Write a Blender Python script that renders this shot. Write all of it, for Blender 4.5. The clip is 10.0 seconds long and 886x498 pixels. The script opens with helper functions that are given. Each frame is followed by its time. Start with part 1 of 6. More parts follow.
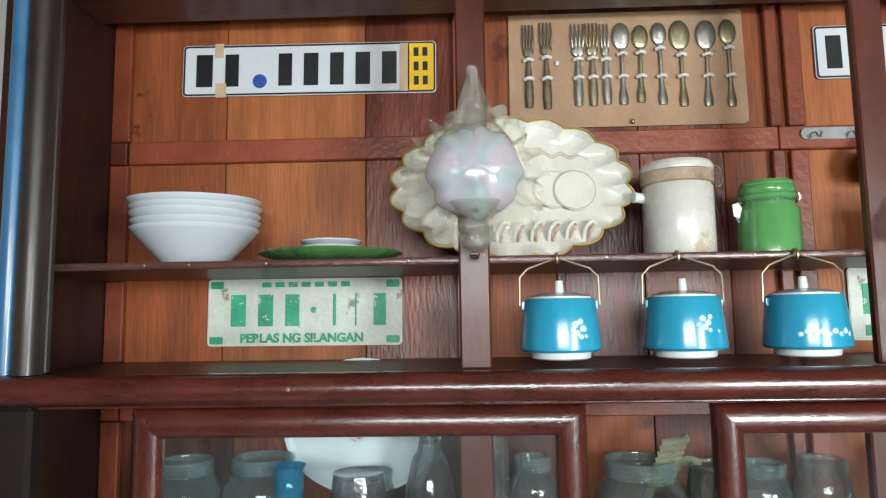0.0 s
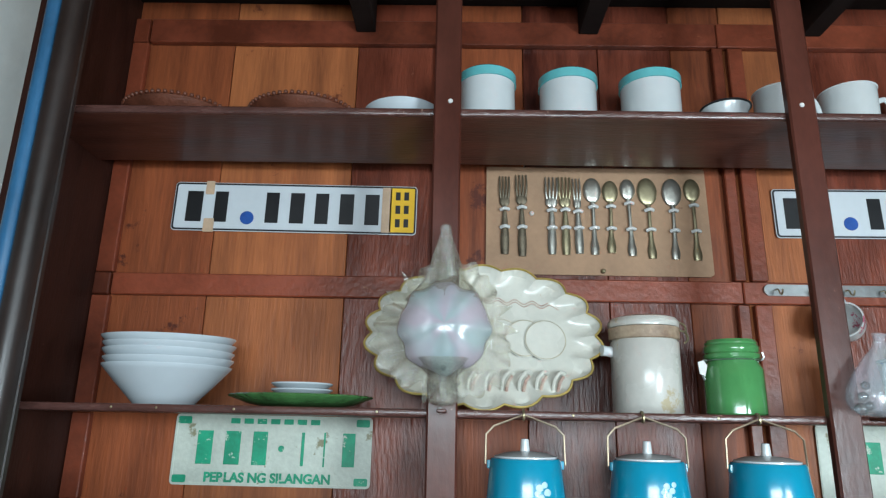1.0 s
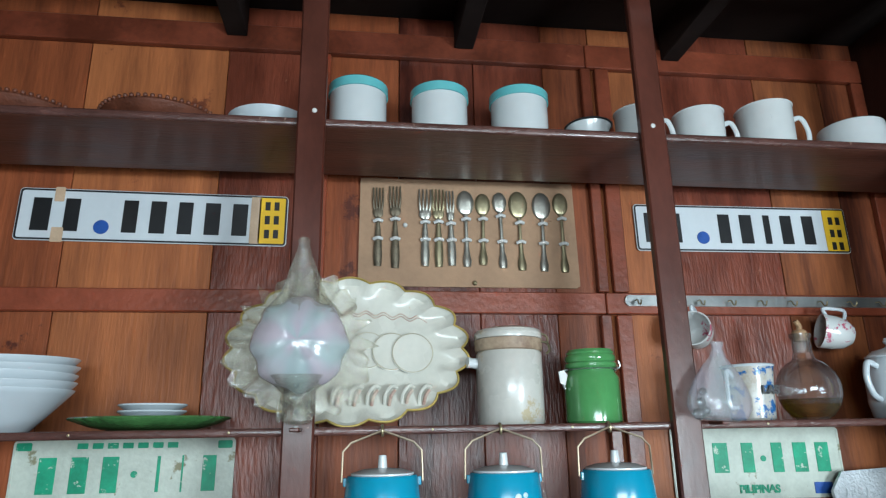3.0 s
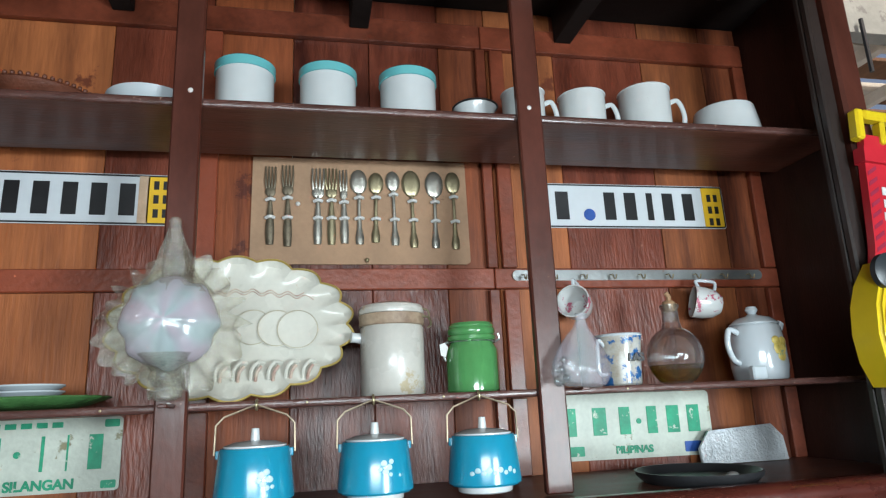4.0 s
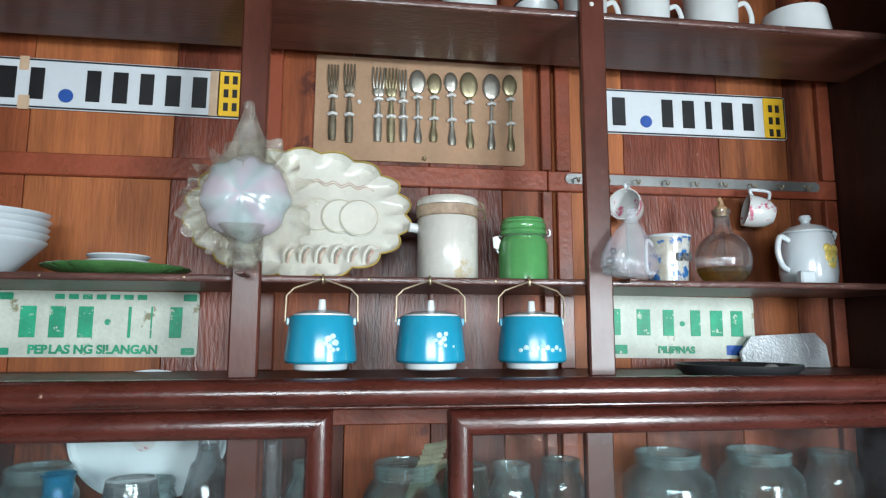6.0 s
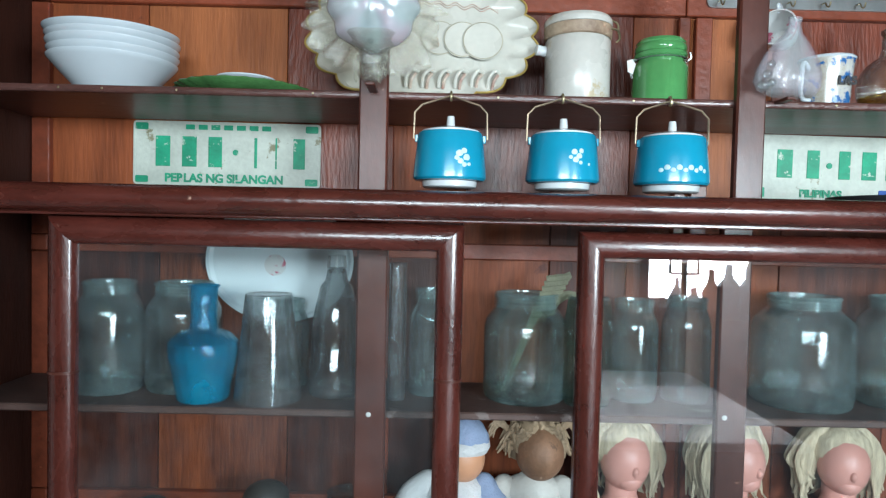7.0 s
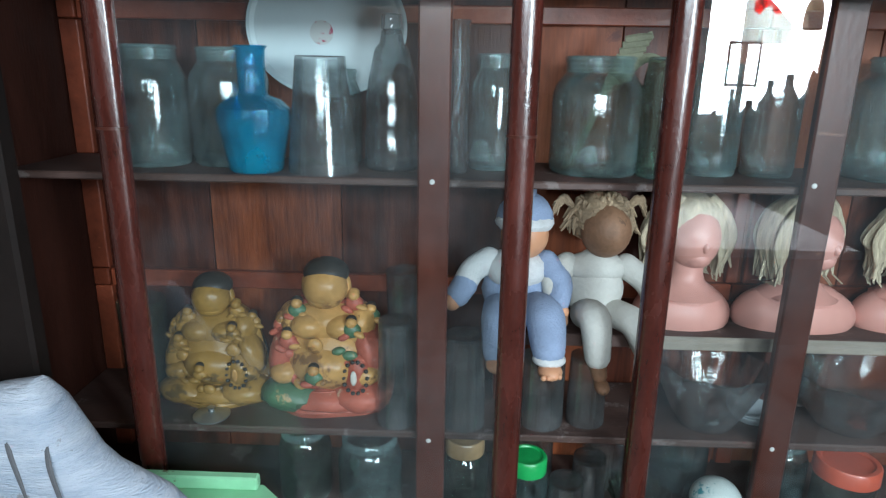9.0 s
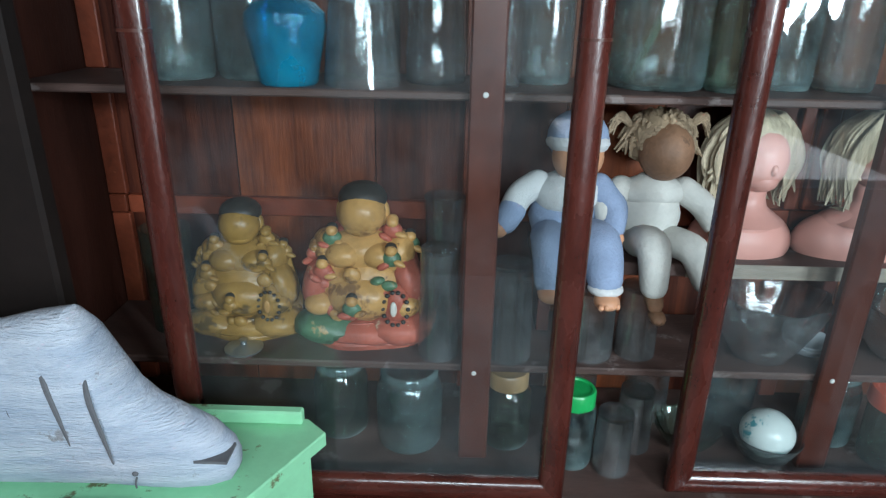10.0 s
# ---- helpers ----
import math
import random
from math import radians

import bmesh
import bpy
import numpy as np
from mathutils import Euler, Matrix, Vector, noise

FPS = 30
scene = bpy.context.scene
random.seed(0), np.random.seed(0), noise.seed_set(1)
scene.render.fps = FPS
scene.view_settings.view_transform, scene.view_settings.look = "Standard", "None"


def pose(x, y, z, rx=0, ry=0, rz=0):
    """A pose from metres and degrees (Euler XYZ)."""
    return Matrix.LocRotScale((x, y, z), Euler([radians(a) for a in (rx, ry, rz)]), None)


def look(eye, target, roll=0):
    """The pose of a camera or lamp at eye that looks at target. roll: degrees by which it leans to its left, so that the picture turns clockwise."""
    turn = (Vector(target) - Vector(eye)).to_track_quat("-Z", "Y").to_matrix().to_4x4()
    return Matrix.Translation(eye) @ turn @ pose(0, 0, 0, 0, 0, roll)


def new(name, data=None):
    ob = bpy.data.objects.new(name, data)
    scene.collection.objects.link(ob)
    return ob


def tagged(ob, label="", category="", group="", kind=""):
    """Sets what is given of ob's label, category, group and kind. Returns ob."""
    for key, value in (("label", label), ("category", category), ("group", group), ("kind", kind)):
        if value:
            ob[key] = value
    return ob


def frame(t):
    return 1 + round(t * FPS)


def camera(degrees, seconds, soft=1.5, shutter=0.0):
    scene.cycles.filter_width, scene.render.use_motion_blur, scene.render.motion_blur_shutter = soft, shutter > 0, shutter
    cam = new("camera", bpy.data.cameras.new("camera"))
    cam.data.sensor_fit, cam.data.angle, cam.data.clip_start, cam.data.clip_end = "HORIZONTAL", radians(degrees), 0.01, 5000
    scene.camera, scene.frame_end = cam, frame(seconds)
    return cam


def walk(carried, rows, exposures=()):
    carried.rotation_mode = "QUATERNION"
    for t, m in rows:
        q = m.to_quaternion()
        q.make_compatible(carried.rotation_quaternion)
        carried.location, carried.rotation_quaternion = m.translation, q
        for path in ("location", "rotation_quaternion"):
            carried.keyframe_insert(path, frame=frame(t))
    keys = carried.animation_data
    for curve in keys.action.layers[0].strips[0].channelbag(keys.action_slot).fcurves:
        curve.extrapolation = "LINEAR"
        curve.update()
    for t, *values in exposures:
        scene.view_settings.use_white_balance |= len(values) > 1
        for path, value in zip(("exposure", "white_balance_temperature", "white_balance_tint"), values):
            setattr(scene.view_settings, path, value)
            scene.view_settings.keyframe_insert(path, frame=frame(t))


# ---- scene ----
cam = camera(69.4, 10.0, soft=1.25)
PATH = [
    (0, (-0.014, 0.087, 1.707), (-0.082, 2.075, 1.915), -0.9),
    (0.5, (-0.003, 0.053, 1.753), (-0.045, 1.994, 2.234), 0.7),
    (1, (0.013, 0.048, 1.777), (-0.018, 1.977, 2.301), 1.1),
    (1.5, (0.017, 0.059, 1.783), (-0.01, 1.991, 2.301), 0.3),
    (2, (0.026, 0.062, 1.793), (0.052, 1.979, 2.36), -0.1),
    (2.5, (0.041, 0.057, 1.797), (0.179, 1.969, 2.369), -0.5),
    (2.7, (0.054, 0.061, 1.789), (0.247, 1.969, 2.358), -0.7),
    (3.8, (0.189, 0.005, 1.788), (0.554, 1.914, 2.258), -2.2),
    (4, (0.203, -0.002, 1.78), (0.611, 1.899, 2.249), -2.6),
    (4.5, (0.254, -0.043, 1.78), (0.72, 1.847, 2.24), -2.4),
    (5, (0.243, -0.057, 1.775), (0.689, 1.828, 2.274), -2.6),
    (5.2, (0.231, -0.054, 1.786), (0.674, 1.84, 2.25), -2.6),
    (6.3, (0.157, -0.029, 1.653), (0.316, 1.956, 1.843), 0.9),
    (6.5, (0.143, -0.028, 1.628), (0.232, 1.966, 1.762), 1.0),
    (7, (0.11, 0.014, 1.579), (0.122, 2.013, 1.512), 1.3),
    (7.5, (0.086, 0.047, 1.548), (0.062, 2.039, 1.369), 2.5),
    (8, (0.07, 0.056, 1.519), (0.022, 2.029, 1.196), 2.7),
    (8.5, (0.056, 0.053, 1.48), (0.055, 2.022, 1.127), 2.8),
    (9, (0.042, 0.071, 1.439), (-0.008, 1.993, 0.889), 1.0),
    (9.5, (0.0, 0.106, 1.422), (-0.008, 2.018, 0.834), 2.1),
    (10, (-0.046, 0.136, 1.392), (-0.078, 1.996, 0.658), 1.1),
]
walk(cam, [(t, look(eye, target, roll)) for t, eye, target, roll in PATH],
     exposures=[(0, 0.12, 7000, 15), (0.7, -0.12, 6300, 10), (2.5, -0.22, 6150, 9), (4.0, -0.08, 6500, 12), (5.0, -0.06, 6750, 15), (6.5, 0.12, 6350, 12), (8.0, -0.04, 6200, 10), (10.0, -0.02, 6150, 10)])

# ---- light ----
world = bpy.data.worlds.new("world")
scene.world = world
world.use_nodes = True
wn = world.node_tree.nodes
sky = wn.new("ShaderNodeTexSky")
sky.sky_type = "NISHITA"
sky.sun_disc = False
sky.dust_density = 7.0
sky.sun_elevation = radians(48)
sky.sun_rotation = radians(150)
world.node_tree.links.new(sky.outputs[0], wn["Background"].inputs[0])
wn["Background"].inputs[1].default_value = 0.13

sun = new("sun", bpy.data.lights.new("sun", "SUN"))
sun.data.energy, sun.data.angle, sun.data.color = 2.5, radians(0.5), (1, 0.95, 0.88)
sun.matrix_world = look((3, -5.2, 6.7), (0, 0, 0))


def opening_light(x, y, z, w, h, power, target):
    lamp = new("opening_light", bpy.data.lights.new("opening_light", "AREA"))
    lamp.data.shape, lamp.data.size, lamp.data.size_y = "RECTANGLE", w, h
    lamp.data.energy, lamp.data.color = power, (0.80, 0.95, 1.0)
    lamp.matrix_world = look((x, y, z), target)


opening_light(0.10, -1.22, 1.90, 1.16, 0.34, 46, (0.10, 0.2, 1.25))
opening_light(1.42, -1.22, 1.58, 0.54, 0.78, 110, (0.85, 0.1, 0.95))


# ---- materials ----
def material(name, base, rough=0.5, metal=0.0, vary=0.25, scale=8.0, grain=None, bump=0.1, second=None,
             coat=0.0, each=0.0, fleck=None, fleck_at=0.66, fleck_scale=14.0, spec=0.5, rough_vary=0.1):
    """Principled material with colour variation at two scales, optional grain direction and worn flecks."""
    m = bpy.data.materials.new(name)
    m.use_nodes = True
    nt = m.node_tree
    n, lk = nt.nodes, nt.links.new
    b = n["Principled BSDF"]
    b.inputs["Roughness"].default_value = rough
    b.inputs["Metallic"].default_value = metal
    b.inputs["Coat Weight"].default_value = coat
    b.inputs["Coat Roughness"].default_value = 0.13
    b.inputs["Specular IOR Level"].default_value = spec
    tc = n.new("ShaderNodeTexCoord")
    mp = n.new("ShaderNodeMapping")
    lk(tc.outputs["Object"], mp.inputs["Vector"])
    if grain:
        mp.inputs["Scale"].default_value = grain
    info = n.new("ShaderNodeObjectInfo")
    if each:
        shift = n.new("ShaderNodeVectorMath")
        shift.operation = "MULTIPLY_ADD"
        lk(info.outputs["Random"], shift.inputs[0])
        shift.inputs[1].default_value = (37, 53, 71)
        lk(mp.outputs["Vector"], shift.inputs[2])
        vec = shift.outputs[0]
    else:
        vec = mp.outputs["Vector"]
    big = n.new("ShaderNodeTexNoise")
    big.inputs["Scale"].default_value = scale
    big.inputs["Detail"].default_value = 4
    lk(vec, big.inputs["Vector"])
    fine = n.new("ShaderNodeTexNoise")
    fine.inputs["Scale"].default_value = scale * 9
    fine.inputs["Detail"].default_value = 5
    lk(vec, fine.inputs["Vector"])
    dark = [c * (1 - vary) for c in base]
    light = second or [min(1, c * (1 + vary)) for c in base]
    ramp = n.new("ShaderNodeMix")
    ramp.data_type = "RGBA"
    ramp.inputs["A"].default_value = (*dark, 1)
    ramp.inputs["B"].default_value = (*light, 1)
    both = n.new("ShaderNodeMath")
    both.operation = "MULTIPLY_ADD"
    lk(fine.outputs["Fac"], both.inputs[0])
    both.inputs[1].default_value = 0.6
    half = n.new("ShaderNodeMath")
    half.operation = "MULTIPLY_ADD"
    lk(big.outputs["Fac"], half.inputs[0])
    half.inputs[1].default_value = 1.6
    half.inputs[2].default_value = -0.6
    lk(half.outputs[0], both.inputs[2])
    fac = both.outputs[0]
    if each:
        add = n.new("ShaderNodeMath")
        add.operation = "MULTIPLY_ADD"
        lk(info.outputs["Random"], add.inputs[0])
        add.inputs[1].default_value = each
        off = n.new("ShaderNodeMath")
        off.operation = "SUBTRACT"
        lk(fac, off.inputs[0])
        off.inputs[1].default_value = each / 2
        lk(off.outputs[0], add.inputs[2])
        fac = add.outputs[0]
    clamp = n.new("ShaderNodeClamp")
    lk(fac, clamp.inputs[0])
    lk(clamp.outputs[0], ramp.inputs["Factor"])
    colour = ramp.outputs["Result"]
    if fleck:
        spots = n.new("ShaderNodeTexNoise")
        spots.inputs["Scale"].default_value = fleck_scale
        spots.inputs["Detail"].default_value = 8
        spots.inputs["Roughness"].default_value = 0.7
        lk(tc.outputs["Object"], spots.inputs["Vector"])
        edge = n.new("ShaderNodeMapRange")
        edge.inputs["From Min"].default_value = fleck_at
        edge.inputs["From Max"].default_value = fleck_at + 0.04
        lk(spots.outputs["Fac"], edge.inputs["Value"])
        mix = n.new("ShaderNodeMix")
        mix.data_type = "RGBA"
        lk(edge.outputs[0], mix.inputs["Factor"])
        lk(colour, mix.inputs["A"])
        mix.inputs["B"].default_value = (*fleck, 1)
        colour = mix.outputs["Result"]
    lk(colour, b.inputs["Base Color"])
    if rough_vary:
        rr = n.new("ShaderNodeMapRange")
        rr.inputs["To Min"].default_value = max(0.02, rough - rough_vary)
        rr.inputs["To Max"].default_value = min(1, rough + rough_vary)
        lk(big.outputs["Fac"], rr.inputs["Value"])
        lk(rr.outputs[0], b.inputs["Roughness"])
    if bump:
        bp = n.new("ShaderNodeBump")
        bp.inputs["Strength"].default_value = bump
        bp.inputs["Distance"].default_value = 0.004
        lk(fine.outputs["Fac"], bp.inputs["Height"])
        lk(bp.outputs[0], b.inputs["Normal"])
    return m


def glass(name, tint, dust=0.03, ior=1.5, rough=0.0, bump=0.0, spots=6.0, film=(0.52, 0.58, 0.60), bend=0.0):
    """Clear glass: tinted transparency with Fresnel gloss and a little dust; bend is the share of light refracted by its walls."""
    m = bpy.data.materials.new(name)
    m.use_nodes = True
    nt = m.node_tree
    n, lk = nt.nodes, nt.links.new
    n.remove(n["Principled BSDF"])
    clear = n.new("ShaderNodeBsdfTransparent")
    clear.inputs[0].default_value = (*tint, 1)
    gloss = n.new("ShaderNodeBsdfGlossy")
    gloss.inputs["Roughness"].default_value = rough
    fres = n.new("ShaderNodeLayerWeight")
    power = n.new("ShaderNodeMath")
    power.operation = "POWER"
    lk(fres.outputs["Facing"], power.inputs[0])
    power.inputs[1].default_value = 4.0
    f0 = ((ior - 1) / (ior + 1)) ** 2
    share = n.new("ShaderNodeMath")
    share.operation = "MULTIPLY_ADD"
    lk(power.outputs[0], share.inputs[0])
    share.inputs[1].default_value = 1 - f0
    share.inputs[2].default_value = f0
    mix = n.new("ShaderNodeMixShader")
    lk(share.outputs[0], mix.inputs[0])
    if bend:
        through_wall = n.new("ShaderNodeBsdfRefraction")
        through_wall.inputs["Color"].default_value = (*tint, 1)
        through_wall.inputs["IOR"].default_value = 1.46
        body = n.new("ShaderNodeMixShader")
        body.inputs[0].default_value = bend
        lk(clear.outputs[0], body.inputs[1])
        lk(through_wall.outputs[0], body.inputs[2])
        lk(body.outputs[0], mix.inputs[1])
    else:
        lk(clear.outputs[0], mix.inputs[1])
    lk(gloss.outputs[0], mix.inputs[2])
    if bump:
        wave = n.new("ShaderNodeTexNoise")
        wave.inputs["Scale"].default_value = 25
        bp = n.new("ShaderNodeBump")
        bp.inputs["Strength"].default_value = bump
        bp.inputs["Distance"].default_value = 0.01
        lk(wave.outputs["Fac"], bp.inputs["Height"])
        lk(bp.outputs[0], gloss.inputs["Normal"])
        lk(bp.outputs[0], fres.inputs["Normal"])
    dirt = n.new("ShaderNodeBsdfDiffuse")
    dirt.inputs[0].default_value = (*film, 1)
    cloud = n.new("ShaderNodeTexNoise")
    cloud.inputs["Scale"].default_value = spots
    cloud.inputs["Detail"].default_value = 9
    cloud.inputs["Roughness"].default_value = 0.65
    tc = n.new("ShaderNodeTexCoord")
    lk(tc.outputs["Object"], cloud.inputs["Vector"])
    rng = n.new("ShaderNodeMapRange")
    rng.inputs["From Min"].default_value = 0.35
    rng.inputs["From Max"].default_value = 0.8
    rng.inputs["To Max"].default_value = dust * 2.2
    lk(cloud.outputs["Fac"], rng.inputs["Value"])
    top = n.new("ShaderNodeMixShader")
    lk(rng.outputs[0], top.inputs[0])
    lk(mix.outputs[0], top.inputs[1])
    lk(dirt.outputs[0], top.inputs[2])
    lk(top.outputs[0], n["Material Output"].inputs[0])
    return m


PLANK = material("varnished_plank", (0.125, 0.031, 0.016), 0.5, vary=0.5, scale=2.4, grain=(8, 8, 0.8), bump=0.28,
                 second=(0.34, 0.088, 0.030), each=0.5, spec=0.28, fleck=(0.085, 0.020, 0.011), fleck_at=0.62, fleck_scale=7)
PLANKLIGHT = material("orange_plank", (0.23, 0.067, 0.029), 0.5, vary=0.45, scale=2.4, grain=(8, 8, 0.8), bump=0.28,
                      second=(0.46, 0.145, 0.048), each=0.4, spec=0.28, fleck=(0.14, 0.035, 0.016), fleck_at=0.64, fleck_scale=7)
PLANKDARK = material("dark_red_plank", (0.085, 0.017, 0.010), 0.36, vary=0.5, scale=2.6, grain=(7, 7, 1.2), bump=0.7,
                     second=(0.24, 0.055, 0.027), each=0.4, spec=0.5, fleck=(0.26, 0.10, 0.06), fleck_at=0.68, fleck_scale=18)
# Redder lower boards, darkened further for the dim light behind the doors.
PLANKLOW = material("dimmed_red_brown_plank", (0.080, 0.019, 0.012), 0.45, vary=0.5, scale=2.6, grain=(10, 10, 0.7), bump=0.2,
                    second=(0.20, 0.050, 0.022), each=1.2, spec=0.25, fleck=(0.07, 0.02, 0.012), fleck_at=0.68, fleck_scale=9)
BATTEN = material("batten_wood", (0.175, 0.038, 0.017), 0.42, vary=0.5, scale=3.0, grain=(3, 9, 3), bump=0.3, each=0.7, spec=0.4, coat=0.1,
                  fleck=(0.34, 0.13, 0.06), fleck_at=0.68, fleck_scale=20)
DARKWOOD = material("dark_varnished_wood", (0.072, 0.020, 0.013), 0.36, vary=0.4, scale=4.0, grain=(3, 3, 1.2), bump=0.10, each=0.3, coat=0.06, spec=0.34,
                    fleck=(0.22, 0.10, 0.065), fleck_at=0.70, fleck_scale=30)
# Side panel brown, with the shade inside the cabinet put into its base colour.
SIDEWOOD = material("shade_darkened_side_wood", (0.032, 0.0095, 0.006), 0.5, vary=0.5, scale=4.0, grain=(6, 6, 1.2), bump=0.2, spec=0.3,
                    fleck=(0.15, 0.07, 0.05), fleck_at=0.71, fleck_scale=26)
# Near-black wood: the colour itself carries the shade of the dim parts.
SHADEDWOOD = material("shade_darkened_wood", (0.010, 0.006, 0.005), 0.75, vary=0.5, scale=5.0, bump=0.2, spec=0.2)
RAILWOOD = material("red_brown_moulding", (0.062, 0.013, 0.009), 0.27, vary=0.5, scale=5.0, grain=(2.2, 6, 6), bump=0.15, coat=0.4,
                    fleck=(0.34, 0.20, 0.15), fleck_at=0.69, fleck_scale=38)
STILEWOOD = material("red_brown_stile", (0.062, 0.013, 0.009), 0.27, vary=0.5, scale=5.0, grain=(6, 6, 2.2), bump=0.13, coat=0.4,
                     fleck=(0.34, 0.20, 0.15), fleck_at=0.69, fleck_scale=38)
# Glossy wood of the strips added for a highlight along the shelf edges.
LIPWOOD = material("worn_highlight_lip", (0.085, 0.036, 0.030), 0.26, vary=0.5, scale=5.0, grain=(2, 8, 8), bump=0.4, coat=0.4, fleck=(0.30, 0.19, 0.15), fleck_at=0.64, fleck_scale=30)
SHELFWOOD = material("shelf_wood", (0.090, 0.029, 0.018), 0.46, vary=0.5, scale=4.0, grain=(1, 6, 6), bump=0.25, each=0.2, spec=0.4, coat=0.1,
                     fleck=(0.30, 0.19, 0.15), fleck_at=0.68, fleck_scale=24)
DUSTY = material("dusty_shelf_wood", (0.070, 0.038, 0.031), 0.6, vary=0.45, scale=5.0, grain=(1, 4, 4), bump=0.15,
                 fleck=(0.15, 0.115, 0.105), fleck_at=0.60, fleck_scale=11)
BLACKPAINT = material("black_stile_paint", (0.022, 0.014, 0.012), 0.45, vary=0.4, scale=6, coat=0.12, fleck=(0.2, 0.15, 0.12), fleck_at=0.7, fleck_scale=30)
BLUEPAINT = material("blue_paint", (0.03, 0.12, 0.24), 0.35, vary=0.3, scale=6, coat=0.3, fleck=(0.05, 0.04, 0.05), fleck_at=0.66, fleck_scale=25)
PLASTER = material("grey_white_plaster", (0.62, 0.64, 0.62), 0.85, vary=0.12, scale=3, bump=0.5, fleck=(0.36, 0.35, 0.33), fleck_at=0.66, fleck_scale=7)
ENAMEL = material("white_enamel", (0.56, 0.585, 0.59), 0.2, vary=0.06, scale=6, bump=0.02, coat=0.4)
CHIPPED = material("chipped_enamel", (0.56, 0.575, 0.57), 0.22, vary=0.08, scale=6, bump=0.03, coat=0.4, fleck=(0.10, 0.05, 0.035), fleck_at=0.67, fleck_scale=22)
RUSTED = material("rust_stained_enamel", (0.52, 0.50, 0.455), 0.28, vary=0.14, scale=10, bump=0.06, coat=0.3, fleck=(0.46, 0.38, 0.25), fleck_at=0.58, fleck_scale=12)
RUST = material("rust_band", (0.17, 0.055, 0.02), 0.6, vary=0.5, scale=14, bump=0.3, second=(0.52, 0.40, 0.28))
TURQUOISE = material("turquoise_enamel", (0.13, 0.44, 0.46), 0.25, vary=0.1, scale=8, bump=0.02, coat=0.4)
POTBLUE = material("blue_enamel", (0.009, 0.24, 0.375), 0.22, vary=0.12, scale=6, bump=0.02, coat=0.35)
CERAMIC = material("white_ceramic", (0.50, 0.545, 0.575), 0.15, vary=0.05, scale=5, bump=0.01, coat=0.5)
GREENCER = material("green_ceramic", (0.075, 0.26, 0.085), 0.10, vary=0.18, scale=8, bump=0.03, coat=0.7)
GREENGLASS = material("green_pressed_plate", (0.07, 0.19, 0.06), 0.2, vary=0.4, scale=20, bump=0.2, coat=0.5)
CREAM = material("cream_tray", (0.58, 0.565, 0.50), 0.28, vary=0.14, scale=9, bump=0.06, coat=0.3, fleck=(0.52, 0.42, 0.31), fleck_at=0.64, fleck_scale=12)
TARNISH = material("tarnished_rim", (0.42, 0.37, 0.26), 0.4, metal=0.3, vary=0.35, scale=30)
GOLD = material("gold_edge", (0.55, 0.40, 0.12), 0.35, metal=0.6, vary=0.3, scale=20)
PINKTRIM = material("pink_transfer", (0.55, 0.23, 0.2), 0.3, vary=0.5, scale=40, second=(0.7, 0.62, 0.5))
BROWNPLATE = material("brown_wicker", (0.11, 0.032, 0.016), 0.5, vary=0.5, scale=20, bump=0.4)
STEEL = material("tarnished_silver", (0.52, 0.50, 0.44), 0.3, metal=0.9, vary=0.35, scale=14, bump=0.05)
BRASS = material("tarnished_brass", (0.34, 0.29, 0.18), 0.35, metal=0.85, vary=0.4, scale=14, bump=0.05)
DARKFORK = material("blackened_silver", (0.16, 0.13, 0.09), 0.45, metal=0.7, vary=0.5, scale=30, bump=0.1)
WIRE = material("rusty_wire", (0.30, 0.23, 0.16), 0.4, metal=0.7, vary=0.3, scale=30)
CARD = material("brown_card", (0.33, 0.20, 0.12), 0.8, vary=0.22, scale=10, bump=0.15, fleck=(0.17, 0.09, 0.055), fleck_at=0.69, fleck_scale=9)
PLATEWHITE = material("plate_white", (0.57, 0.60, 0.625), 0.35, vary=0.06, scale=10, bump=0.03, fleck=(0.4, 0.3, 0.24), fleck_at=0.74, fleck_scale=18)
PLATEAGED = material("aged_plate_white", (0.50, 0.53, 0.46), 0.45, vary=0.22, scale=14, bump=0.2, fleck=(0.24, 0.22, 0.13), fleck_at=0.61, fleck_scale=17)
INK = material("black_plate_ink", (0.012, 0.012, 0.013), 0.4, vary=0.3, scale=20, bump=0.03)
GREENINK = material("worn_green_ink", (0.012, 0.28, 0.15), 0.5, vary=0.4, scale=20, bump=0.05, fleck=(0.50, 0.54, 0.46), fleck_at=0.60, fleck_scale=60)
YELLOW = material("yellow_sticker", (0.72, 0.42, 0.02), 0.4, vary=0.12, scale=10, bump=0.03)
SEAL = material("blue_seal", (0.02, 0.08, 0.32), 0.4, vary=0.3, scale=30)
TAPE = material("brown_tape", (0.52, 0.36, 0.24), 0.4, vary=0.2, scale=20)
TIE = material("white_tie", (0.58, 0.57, 0.55), 0.5, vary=0.1, scale=20)
SILVERTRAY = material("crumpled_foil_grey", (0.50, 0.52, 0.54), 0.4, metal=0.35, vary=0.25, scale=20, bump=0.6, fleck=(0.15, 0.14, 0.15), fleck_at=0.68, fleck_scale=30)
BLACKPAN = material("black_pan", (0.02, 0.02, 0.022), 0.4, vary=0.3, scale=10)
STRIP = material("chrome_strip", (0.42, 0.44, 0.44), 0.3, metal=0.8, vary=0.15, scale=10, fleck=(0.35, 0.3, 0.25), fleck_at=0.66, fleck_scale=30)
CORK = material("cork", (0.32, 0.19, 0.10), 0.8, vary=0.3, scale=40, bump=0.3)
